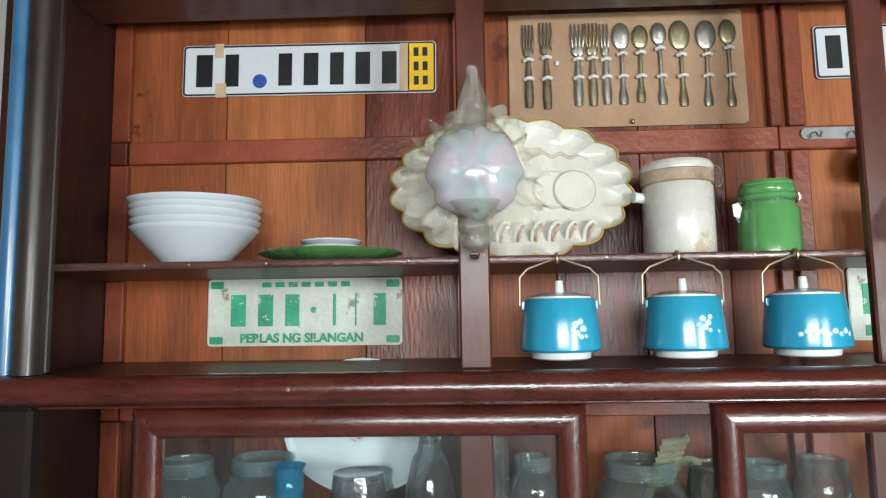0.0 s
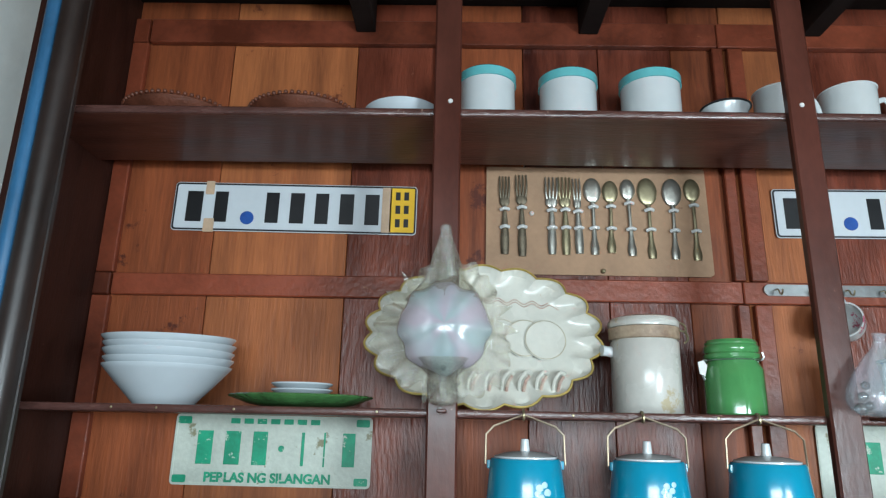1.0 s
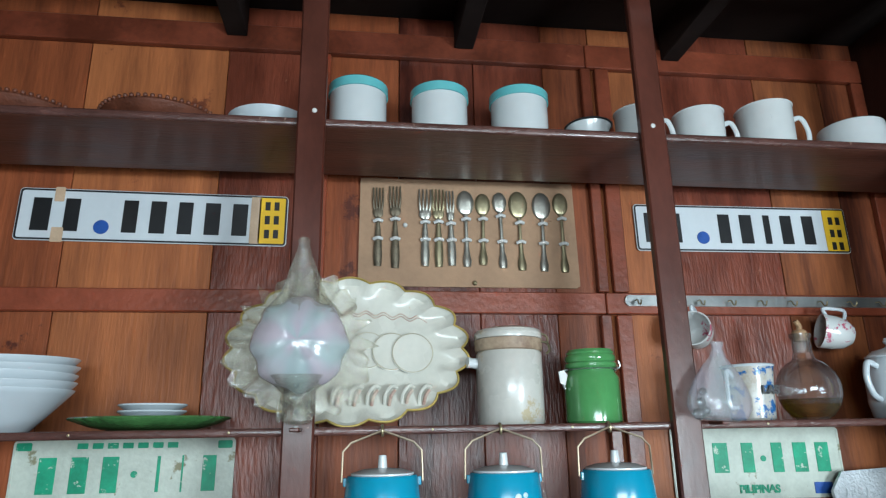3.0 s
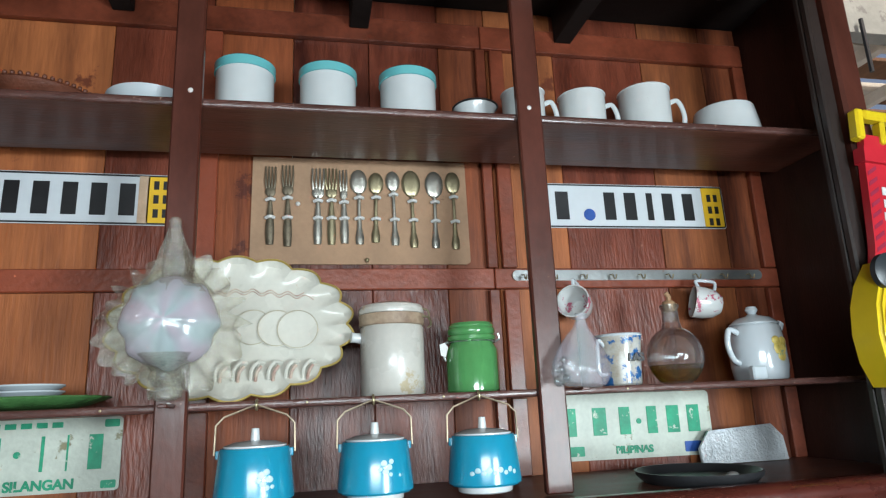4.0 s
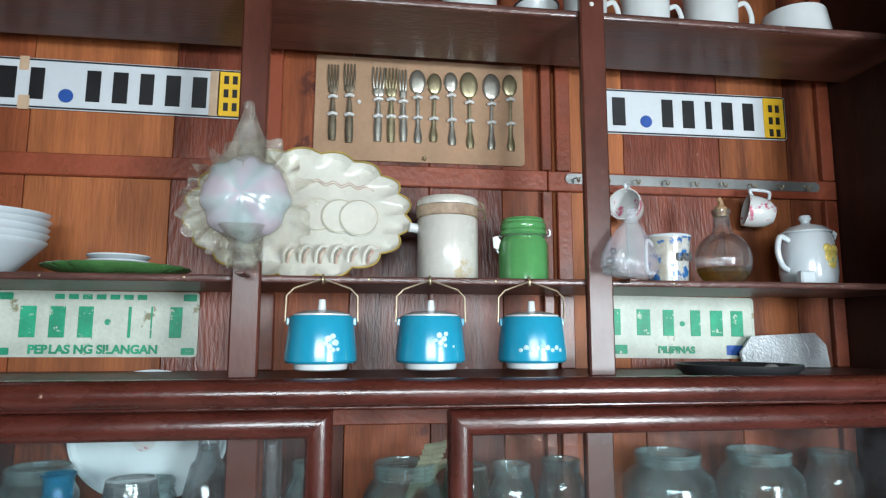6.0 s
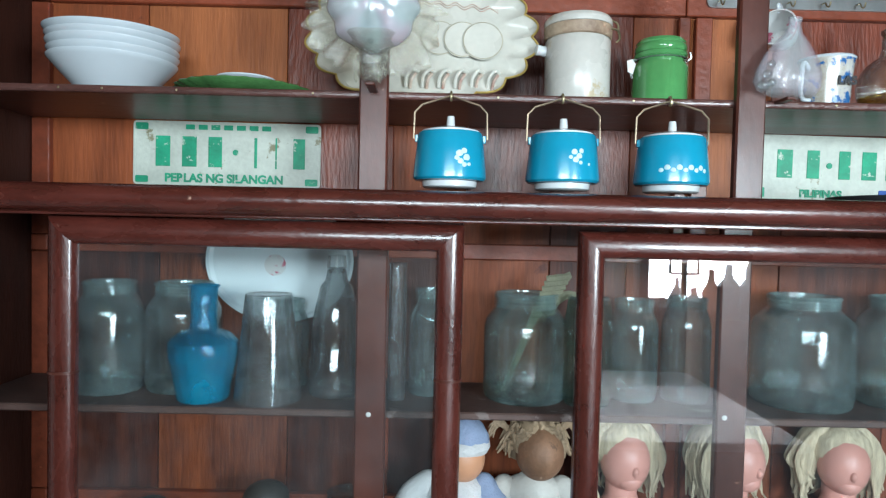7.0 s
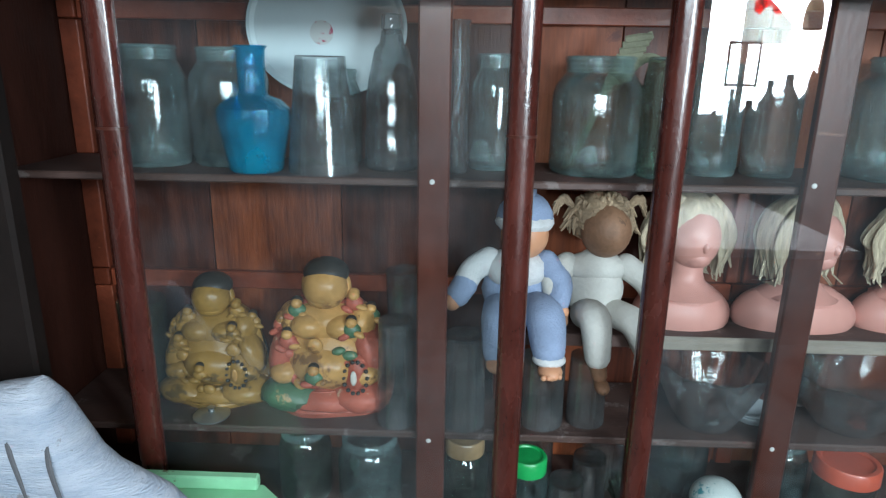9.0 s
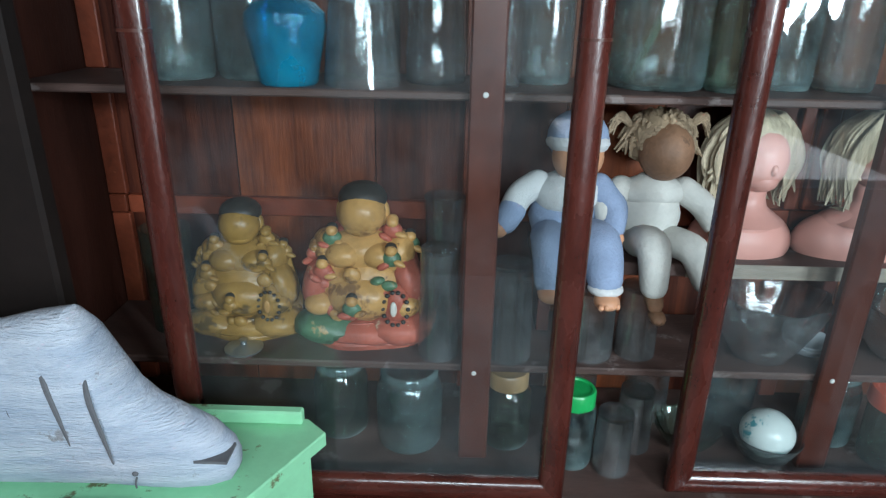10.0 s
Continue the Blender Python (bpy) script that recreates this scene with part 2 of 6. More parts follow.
PRINT = material("printed_mug", (0.50, 0.42, 0.30), 0.2, vary=0.4, scale=40, second=(0.55, 0.56, 0.55), coat=0.4, fleck=(0.02, 0.11, 0.30), fleck_at=0.52, fleck_scale=45)
FLORAL = material("floral_cup", (0.56, 0.57, 0.56), 0.18, vary=0.05, scale=5, coat=0.5, fleck=(0.45, 0.10, 0.16), fleck_at=0.57, fleck_scale=36)
POSY = material("posy_print", (0.62, 0.48, 0.12), 0.3, vary=0.4, scale=60, fleck=(0.2, 0.35, 0.25), fleck_at=0.58, fleck_scale=60)
FLOWER = material("white_flower_print", (0.40, 0.56, 0.60), 0.35, vary=0.1, scale=20)
RED = material("red_plastic", (0.50, 0.018, 0.03), 0.35, vary=0.12, scale=6, coat=0.2)
STRIPE = material("dark_red_stripe", (0.26, 0.02, 0.05), 0.4, vary=0.15, scale=8)
YELLOWPL = material("yellow_plastic", (0.66, 0.47, 0.012), 0.35, vary=0.1, scale=6, coat=0.2)
BLACKPL = material("black_plastic", (0.025, 0.03, 0.035), 0.4, vary=0.2, scale=8)
DIAL = material("pale_dial", (0.46, 0.46, 0.40), 0.5, vary=0.06, scale=8)
GALV = material("galvanised_tub", (0.42, 0.45, 0.46), 0.5, metal=0.3, vary=0.2, scale=5, fleck=(0.25, 0.26, 0.27), fleck_at=0.62, fleck_scale=6)
ROUGHWOOD = material("brown_roof_timber", (0.24, 0.12, 0.06), 0.8, vary=0.35, scale=5, grain=(4, 1, 4), bump=0.2)
PALEWOOD = material("pale_batten", (0.86, 0.80, 0.68), 0.7, vary=0.15, scale=6, bump=0.1)
CONCRETE = material("rough_concrete", (0.44, 0.46, 0.42), 0.9, vary=0.2, scale=4, bump=0.6, fleck=(0.30, 0.30, 0.28), fleck_at=0.6, fleck_scale=6)
TIN = material("dark_tin_roof", (0.10, 0.10, 0.11), 0.6, vary=0.4, scale=6, bump=0.2)
FLOORMAT = material("cement_floor", (0.25, 0.245, 0.24), 0.7, vary=0.25, scale=2, bump=0.2)
PINKCLOTH = material("pale_pink_cloth", (0.80, 0.70, 0.70), 0.8, vary=0.12, scale=6, bump=0.2)
BENCHWOOD = material("grey_plank_edge", (0.26, 0.22, 0.18), 0.8, vary=0.3, scale=8, grain=(1, 6, 6), bump=0.3)
SKIN = material("doll_vinyl", (0.55, 0.27, 0.15), 0.5, vary=0.12, scale=10, bump=0.03)
DARKSKIN = material("cracked_doll_vinyl", (0.22, 0.115, 0.065), 0.6, vary=0.4, scale=16, bump=0.3, fleck=(0.14, 0.075, 0.045), fleck_at=0.62, fleck_scale=26)
PINKSKIN = material("pink_bust_vinyl", (0.62, 0.29, 0.24), 0.45, vary=0.08, scale=6, bump=0.02)
BLUEKNIT = material("blue_fleece", (0.24, 0.30, 0.43), 0.95, vary=0.2, scale=30, bump=0.5)
WHITEKNIT = material("white_fleece", (0.56, 0.56, 0.56), 0.95, vary=0.15, scale=30, bump=0.5)
DOLLWHITE = material("soiled_white_cotton", (0.55, 0.54, 0.50), 0.9, vary=0.15, scale=14, bump=0.4, fleck=(0.38, 0.35, 0.30), fleck_at=0.62, fleck_scale=14)
BLOND = material("blond_doll_hair", (0.52, 0.43, 0.30), 0.55, vary=0.4, scale=20, grain=(6, 6, 0.8), bump=0.6)
GREYHAIR = material("matted_doll_hair", (0.30, 0.215, 0.135), 0.7, vary=0.5, scale=20, bump=0.7)
BUDDHASKIN = material("ochre_plaster", (0.46, 0.25, 0.085), 0.30, vary=0.4, scale=12, bump=0.25, fleck=(0.20, 0.10, 0.04), fleck_at=0.57, fleck_scale=16, spec=0.3)
BUDDHAGOLD = material("golden_plaster", (0.29, 0.165, 0.045), 0.30, vary=0.4, scale=18, bump=0.2, fleck=(0.12, 0.075, 0.03), fleck_at=0.57, fleck_scale=22, spec=0.3)
BUDDHARED = material("red_plaster", (0.38, 0.095, 0.06), 0.45, vary=0.45, scale=16, bump=0.2, fleck=(0.56, 0.42, 0.28), fleck_at=0.61, fleck_scale=18, spec=0.3)
BUDDHAGREEN = material("green_plaster", (0.07, 0.14, 0.075), 0.45, vary=0.5, scale=16, bump=0.2, fleck=(0.40, 0.26, 0.12), fleck_at=0.6, fleck_scale=18)
BUDDHABLACK = material("black_plaster", (0.03, 0.026, 0.022), 0.5, vary=0.3, scale=16)
BUDDHAWHITE = material("white_plaster", (0.62, 0.58, 0.52), 0.5, vary=0.15, scale=16)
WEATHERED = material("weathered_painted_wood", (0.41, 0.50, 0.66), 0.8, vary=0.3, scale=5, grain=(2, 2, 14), bump=1.0, second=(0.60, 0.63, 0.70), fleck=(0.26, 0.26, 0.28), fleck_at=0.63, fleck_scale=16)
# Dark colour for the knot and for the shade inside the carved cuts.
GROOVE = material("groove_shade_and_knot", (0.10, 0.10, 0.11), 0.9, vary=0.3, scale=20)
MINT = material("mint_green_paint", (0.26, 0.58, 0.34), 0.5, vary=0.16, scale=6, bump=0.2, fleck=(0.13, 0.15, 0.07), fleck_at=0.595, fleck_scale=16)
PALM = material("dry_woven_palm", (0.16, 0.16, 0.105), 0.8, vary=0.4, scale=30, bump=0.3)
GREENLID = material("green_plastic_lid", (0.02, 0.36, 0.09), 0.35, vary=0.15, scale=10)
REDLID = material("orange_red_lid", (0.55, 0.09, 0.045), 0.4, vary=0.15, scale=10)
AMBER = material("amber_lid", (0.36, 0.23, 0.11), 0.35, vary=0.3, scale=14, coat=0.3)
TEALPRINT = material("teal_floral_ball", (0.62, 0.68, 0.66), 0.3, vary=0.08, scale=10, fleck=(0.08, 0.30, 0.34), fleck_at=0.56, fleck_scale=22)
DISCWHITE = material("pale_blue_disc", (0.58, 0.66, 0.68), 0.35, vary=0.06, scale=3, coat=0.3)
PATTERN = material("red_printed_tin", (0.60, 0.20, 0.12), 0.5, vary=0.3, scale=30, fleck=(0.70, 0.66, 0.60), fleck_at=0.5, fleck_scale=20)
PANE = glass("dusty_door_glass", (0.94, 0.965, 0.965), dust=0.016, ior=1.56, spots=5.0, film=(0.48, 0.58, 0.63))
# The pale film is dust and also stands in for bright reflections on the jars.
JARGLASS = glass("pale_green_jar_glass", (0.93, 0.975, 0.975), dust=0.055, ior=1.85, bump=0.06, spots=12, film=(0.46, 0.66, 0.67), bend=0.55)
CLEAR = glass("clear_jar_glass", (0.955, 0.975, 0.978), dust=0.05, ior=1.85, bump=0.06, spots=12, bend=0.45)
DEEPGREEN = glass("dark_green_jar_glass", (0.89, 0.955, 0.92), dust=0.02, ior=1.75, bump=0.03, spots=12, film=(0.36, 0.52, 0.42), bend=0.6)
NECKGLASS = glass("thick_threaded_glass", (0.90, 0.96, 0.955), dust=0.15, ior=2.0, bump=0.05, spots=16, film=(0.46, 0.64, 0.64), bend=0.3)
RUFFLE = glass("clear_ruffle_glass", (0.93, 0.925, 0.88), dust=0.17, ior=1.8, bump=0.5, spots=24, film=(0.50, 0.50, 0.45))
BLUEGLASS = glass("blue_vase_glass", (0.10, 0.62, 0.80), dust=0.36, ior=1.7, bump=0.25, spots=3, film=(0.008, 0.33, 0.50))
LIQUID = glass("yellow_oil", (0.75, 0.62, 0.22), dust=0.02, ior=1.4)


def paper(name, colour):
    """Thin paper that lets the window's light through."""
    m = bpy.data.materials.new(name)
    m.use_nodes = True
    n, lk = m.node_tree.nodes, m.node_tree.links.new
    n.remove(n["Principled BSDF"])
    tr = n.new("ShaderNodeBsdfTranslucent")
    tr.inputs[0].default_value = (*colour, 1)
    lk(tr.outputs[0], n["Material Output"].inputs[0])
    return m


PAPER, REDPAPER = paper("thin_white_paper", (0.75, 0.74, 0.70)), paper("red_printed_paper", (0.7, 0.06, 0.05))


def iridescent(name, cover):
    """Mother-of-pearl glass of the hanging ornaments: a pale translucent film with thin-film colour."""
    m = bpy.data.materials.new(name)
    m.use_nodes = True
    nt = m.node_tree
    n, lk = nt.nodes, nt.links.new
    b = n["Principled BSDF"]
    tc = n.new("ShaderNodeTexCoord")
    sep = n.new("ShaderNodeSeparateXYZ")
    lk(tc.outputs["Object"], sep.inputs[0])
    down = n.new("ShaderNodeMath")
    down.operation = "SUBTRACT"
    lk(sep.outputs["Z"], down.inputs[0])
    down.inputs[1].default_value = 0.113
    turn = n.new("ShaderNodeMath")
    turn.operation = "ARCTAN2"
    lk(down.outputs[0], turn.inputs[0])
    lk(sep.outputs["X"], turn.inputs[1])
    eight = n.new("ShaderNodeMath")
    eight.operation = "MULTIPLY"
    lk(turn.outputs[0], eight.inputs[0])
    eight.inputs[1].default_value = 5.0
    wave = n.new("ShaderNodeMath")
    wave.operation = "SINE"
    lk(eight.outputs[0], wave.inputs[0])
    noise_tex = n.new("ShaderNodeTexNoise")
    noise_tex.inputs["Scale"].default_value = 16
    lk(tc.outputs["Object"], noise_tex.inputs["Vector"])
    mixed = n.new("ShaderNodeMath")
    mixed.operation = "MULTIPLY_ADD"
    lk(wave.outputs[0], mixed.inputs[0])
    mixed.inputs[1].default_value = 0.13
    lk(noise_tex.outputs["Fac"], mixed.inputs[2])
    ramp = n.new("ShaderNodeValToRGB")
    ramp.color_ramp.elements[0].color = (0.42, 0.51, 0.52, 1)
    ramp.color_ramp.elements[0].position = 0.32
    ramp.color_ramp.elements[1].color = (0.53, 0.45, 0.52, 1)
    ramp.color_ramp.elements[1].position = 0.66
    mid = ramp.color_ramp.elements.new(0.5)
    mid.color = (0.48, 0.48, 0.53, 1)
    lk(mixed.outputs[0], ramp.inputs[0])
    lk(ramp.outputs[0], b.inputs["Base Color"])
    b.inputs["Roughness"].default_value = 0.18
    b.inputs["Metallic"].default_value = 0.0
    b.inputs["Coat Weight"].default_value = 0.6
    b.inputs["Alpha"].default_value = cover
    return m


PEARL = iridescent("iridescent_glass", 0.58)
FILM = iridescent("thin_iridescent_glass", 0.20)


# ---- mesh helpers ----
def part(name, bm, mat, parent=None, label="", smooth=True, loc=(0, 0, 0)):
    me = bpy.data.meshes.new(name)
    bm.to_mesh(me)
    bm.free()
    for one in (mat if isinstance(mat, (list, tuple)) else [mat]):
        me.materials.append(one)
    if smooth:
        me.shade_smooth()
        me.set_sharp_from_angle(angle=radians(38))
    ob = new(name, me)
    ob.location = loc
    if parent:
        ob.parent = parent
    if label:
        tagged(ob, label)
    return ob


def thing(name, label, category, loc=(0, 0, 0), rz=0.0, group="", kind=""):
    ob = new(name)
    ob.empty_display_size = 0.02
    ob.matrix_world = pose(*loc, 0, 0, rz)
    return tagged(ob, label, category, group, kind)


def solo(name, bm, mat, loc, label, category, rz=0.0, group="", kind="", smooth=True):
    ob = part(name, bm, mat, smooth=smooth)
    ob.matrix_world = pose(*loc, 0, 0, rz)
    return tagged(ob, label, category, group, kind)


def box(bm, x0, x1, y0, y1, z0, z1, bevel=0.0015, mat=0, m=None):
    r = bmesh.ops.create_cube(bm, size=1)
    vs = r["verts"]
    for v in vs:
        v.co = Vector((x0 + (v.co.x + 0.5) * (x1 - x0), y0 + (v.co.y + 0.5) * (y1 - y0), z0 + (v.co.z + 0.5) * (z1 - z0)))
    if m:
        bmesh.ops.transform(bm, matrix=m, verts=vs)
    faces = {f for v in vs for f in v.link_faces}
    for f in faces:
        f.material_index = mat
    if bevel:
        es = list({e for v in vs for e in v.link_edges})
        bmesh.ops.bevel(bm, geom=es, offset=bevel, segments=1, affect="EDGES", profile=0.5, material=-1)
    return bm


def ball(bm, c, r, mat=0, rx=0, ry=0, rz=0, seg=20, rings=12, rough=0.0):
    if not isinstance(r, (tuple, list)):
        r = (r, r, r)
    res = bmesh.ops.create_uvsphere(bm, u_segments=seg, v_segments=rings, radius=1)
    m = pose(*c, rx, ry, rz) @ Matrix.Diagonal((*r, 1))
    for v in res["verts"]:
        if rough:
            v.co *= 1 + rough * noise.noise(v.co * 3.1 + Vector(c) * 40)
        v.co = m @ v.co
    for f in {f for v in res["verts"] for f in v.link_faces}:
        f.material_index = mat


def lathe(bm, prof, seg=36, mat=0, m=None, wobble=None):
    """Turns a profile of (radius, height) round z. wobble(angle, height): a factor on the radius."""
    rings = []
    made = []
    for r, z in prof:
        if r < 1e-6:
            v = bm.verts.new((0, 0, z))
            rings.append([v])
            made.append(v)
            continue
        ring = []
        for i in range(seg):
            a = 2 * math.pi * i / seg
            k = wobble(a, z) if wobble else 1
            ring.append(bm.verts.new((r * k * math.cos(a), r * k * math.sin(a), z)))
        made += ring
        rings.append(ring)
    for a, b in zip(rings, rings[1:]):
        for i in range(seg):
            j = (i + 1) % seg
            if len(a) == 1 and len(b) == 1:
                continue
            if len(a) == 1:
                f = bm.faces.new((a[0], b[j], b[i]))
            elif len(b) == 1:
                f = bm.faces.new((a[i], a[j], b[0]))
            else:
                f = bm.faces.new((a[i], a[j], b[j], b[i]))
            f.material_index = mat
    if m:
        bmesh.ops.transform(bm, matrix=m, verts=made)
    return bm


def smooth_path(pts, n=6):
    pts = [Vector(p) for p in pts]
    out = []
    for i in range(len(pts) - 1):
        p0, p1, p2, p3 = pts[max(i - 1, 0)], pts[i], pts[i + 1], pts[min(i + 2, len(pts) - 1)]
        for k in range(n):
            t = k / n
            out.append(0.5 * ((2 * p1) + (p2 - p0) * t + (2 * p0 - 5 * p1 + 4 * p2 - p3) * t * t + (3 * p1 - p0 - 3 * p2 + p3) * t ** 3))
    return out + [pts[-1]]


def rod(bm, pts, r, seg=8, mat=0, curved=True, flat=1.0):
    """A tube along points; r is one radius or a list, flat squeezes its depth."""
    path = smooth_path(pts) if curved else [Vector(p) for p in pts]
    n = len(path)
    rings = []
    side = None
    for i, p in enumerate(path):
        d = (path[min(i + 1, n - 1)] - path[max(i - 1, 0)]).normalized()
        if side is None:
            side = d.cross(Vector((0, 1, 0)))
            if side.length < 0.1:
                side = d.cross(Vector((1, 0, 0)))
        side = (side - d * side.dot(d)).normalized()
        up = d.cross(side)
        t = i / (n - 1)
        if isinstance(r, (list, tuple)):
            k = t * (len(r) - 1)
            a = min(int(k), len(r) - 2)
            rr = r[a] + (r[a + 1] - r[a]) * (k - a)
        else:
            rr = r
        rings.append([bm.verts.new(p + side * (rr * math.cos(2 * math.pi * j / seg)) + up * (rr * flat * math.sin(2 * math.pi * j / seg))) for j in range(seg)])
    for a, b in zip(rings, rings[1:]):
        for j in range(seg):
            k = (j + 1) % seg
            f = bm.faces.new((a[j], a[k], b[k], b[j]))
            f.material_index = mat
    for ring, flip in ((rings[0], True), (rings[-1], False)):
        f = bm.faces.new(ring[::-1] if flip else ring)
        f.material_index = mat
    return bm


def plate(bm, outline, y0, y1, mat=0):
    """A flat piece standing in the xz plane, from y0 to y1."""
    a = [bm.verts.new((x, y0, z)) for x, z in outline]
    b = [bm.verts.new((x, y1, z)) for x, z in outline]
    n = len(outline)
    fs = [bm.faces.new(a), bm.faces.new(b[::-1])]
    for i in range(n):
        j = (i + 1) % n
        fs.append(bm.faces.new((a[j], a[i], b[i], b[j])))
    for f in fs:
        f.material_index = mat
    bmesh.ops.recalc_face_normals(bm, faces=fs)
    return bm


def shell(prof, t=0.003):
    """Wall, pushed-up bottom and rolled rim of a blown vessel."""
    r, z = prof[-1]
    base = prof[0][1]
    inner = [(max(r_ - t, 0.002), max(z_, base + 2.5 * t)) for r_, z_ in prof[::-1]]
    return [(0, base + t), (prof[0][0] * 0.8, base + t)] + prof + [(r - t / 2, z + t / 2)] + inner + [(0, base + 3 * t)]


def rounded(w, h, r, n=4):
    pts = []
    for cx, cz, a0 in ((w / 2 - r, h / 2 - r, 0), (-w / 2 + r, h / 2 - r, 90), (-w / 2 + r, -h / 2 + r, 180), (w / 2 - r, -h / 2 + r, 270)):
        for k in range(n + 1):
            a = radians(a0 + 90 * k / n)
            pts.append((cx + r * math.cos(a), cz + r * math.sin(a)))
    return pts


def disc(r, n=28, cx=0.0, cz=0.0, sx=1.0):
    return [(cx + sx * r * math.cos(2 * math.pi * k / n), cz + r * math.sin(2 * math.pi * k / n)) for k in range(n)]


def writing(name, text, size, mat, parent, loc, rx=90, rz=0):
    """Raised lettering in the built-in font, as a mesh."""
    cu = bpy.data.curves.new(name, "FONT")
    cu.body, cu.size, cu.extrude, cu.offset, cu.align_x, cu.align_y = text, size, 0.0008, 0.0009, "CENTER", "CENTER"
    tmp = new(name, cu)
    me = bpy.data.meshes.new_from_object(tmp.evaluated_get(bpy.context.evaluated_depsgraph_get()))
    bpy.data.objects.remove(tmp)
    me.materials.clear()
    me.materials.append(mat)
    ob = new(name, me)
    ob.parent = parent
    ob.matrix_local = pose(*loc, rx, 0, rz)
    return ob


# ---- the room ----
def slab(name, label, category, x0, x1, y0, y1, z0, z1, mat, kind="structure"):
    return solo(name, box(bmesh.new(), x0, x1, y0, y1, z0, z1, 0.002), mat, (0, 0, 0), label, category, kind=kind, smooth=False)


slab("floor", "worn grey cement floor", "floor", -3.2, 4.6, -1.45, 3.5, -0.1, 0.0, FLOORMAT)
slab("ground", "bare sunlit yard outside", "ground", -200, 200, -200, 200, -0.3, -0.12, FLOORMAT)
slab("wall_north", "grey-white plastered wall behind the cabinet", "wall", -3.2, 1.30, 1.40, 1.55, 0, 3.1, PLASTER)
slab("wall_west", "grey-white plastered side wall", "wall", -3.2, -3.05, -1.45, 1.3995, 0, 3.1, PLASTER)
# the assumed wall behind the visitor, with two windows; dark to cut bounced light
YS0, YS1 = -1.45, -1.30
slab("wall_south_1", "assumed brown boarded wall, dark to cut bounce, beside the high window", "wall", -3.2, -0.52, YS0, YS1, 0, 3.1, ROUGHWOOD)
slab("wall_south_2", "assumed brown boarded wall, dark to cut bounce, between the two windows", "wall", 0.72, 1.13, YS0, YS1, 0, 3.1, ROUGHWOOD)
slab("wall_south_3", "assumed brown boarded wall, dark to cut bounce, beside the window", "wall", 1.71, 4.6, YS0, YS1, 0, 3.1, ROUGHWOOD)
slab("wall_south_4", "assumed brown boarded wall, dark to cut bounce, over the high window", "wall", -0.52, 0.72, YS0, YS1, 2.11, 3.1, ROUGHWOOD)
slab("wall_south_5", "assumed brown boarded wall, dark to cut bounce, over the window", "wall", 1.13, 1.71, YS0, YS1, 2.0, 3.1, ROUGHWOOD)
slab("wall_south_6", "assumed brown boarded wall, dark to cut bounce, below the window", "wall", 1.13, 1.71, YS0, YS1, 0, 1.0995, ROUGHWOOD)
slab("wall_south_7", "assumed brown boarded wall, dark to cut bounce, below the high window", "wall", -0.52, 0.72, YS0, YS1, 0, 1.70, ROUGHWOOD)
for wx0, wx1, wz0, wz1, label in ((-0.52, 0.72, 1.70, 2.11, "dark timber frame of the high window"), (1.13, 1.71, 1.16, 2.0, "dark timber frame of the window")):
    wf = thing("window_1" if wx0 < 0 else "window_2", label, "window", (0, 0, 0), kind="structure")
    for x0, x1, z0, z1 in ((wx0, wx0 + 0.04, wz0, wz1), (wx1 - 0.04, wx1, wz0, wz1), (wx0 + 0.0405, wx1 - 0.0405, wz0, wz0 + 0.04), (wx0 + 0.0405, wx1 - 0.0405, wz1 - 0.04, wz1),
                           (wx0 * 0.62 + wx1 * 0.38 - 0.012, wx0 * 0.62 + wx1 * 0.38 + 0.012, wz0 + 0.0405, wz1 - 0.0405)):
        part("window_frame", box(bmesh.new(), x0, x1, -1.20, -1.17, z0, z1, 0.003), ROUGHWOOD, wf, smooth=False)
# things hung and stood in the window, seen mirrored in the glass doors
poster = thing("window_poster", "thin white paper poster with red print hung in the window", "poster", (1.42, -1.14, 1.72))
bm = bmesh.new()
plate(bm, rounded(0.22, 0.32, 0.004), -0.0006, 0.0006)
part("sheet", bm, PAPER, poster, smooth=False)
for px_, pz_, pr_ in ((-0.02, 0.05, 0.05), (0.04, 0.01, 0.04), (-0.05, 0.0, 0.03)):
    bm = bmesh.new()
    plate(bm, disc(pr_, 20, px_, pz_, 0.8), 0.0008, 0.0016)
    part("print", bm, REDPAPER, poster, smooth=False)
bm = bmesh.new()
rod(bm, [(0, 0, 0.15), (0, -0.03, 0.25)], 0.002, 6)
part("cord", bm, TIE, poster)
for bx, bz, bh, bs in ((1.60, 1.62, 0.22, 0.55), (1.215, 1.1605, 0.10, 0.55), (1.285, 1.1605, 0.20, 0.45), (1.37, 1.1605, 0.15, 0.7), (1.455, 1.1605, 0.24, 0.6), (1.54, 1.1605, 0.27, 0.8), (1.64, 1.1605, 0.25, 0.8)):
    bm = bmesh.new()
    lathe(bm, [(0, 0), (0.07 * bs, 0), (0.075 * bs, 0.01), (0.075 * bs, bh * 0.55), (0.03 * bs, bh * 0.75), (0.022 * bs, bh * 0.8), (0.022 * bs, bh), (0, bh)], 24)
    tb = thing("window_bottle", "bottle at the window behind the room", "bottle", (bx, -1.10, bz), group="bottles at the window")
    part("glass", bm, BLACKPAN if bz < 1.5 else CORK, tb)
    if bz > 1.5:
        bm = bmesh.new()
        rod(bm, [(0, 0, bh), (0, -0.07, 1.93 - bz)], 0.002, 6)
        part("cord", bm, TIE, tb)
picture = thing("window_picture", "small dark framed picture hung before the window", "picture", (1.33, -1.13, 1.47))
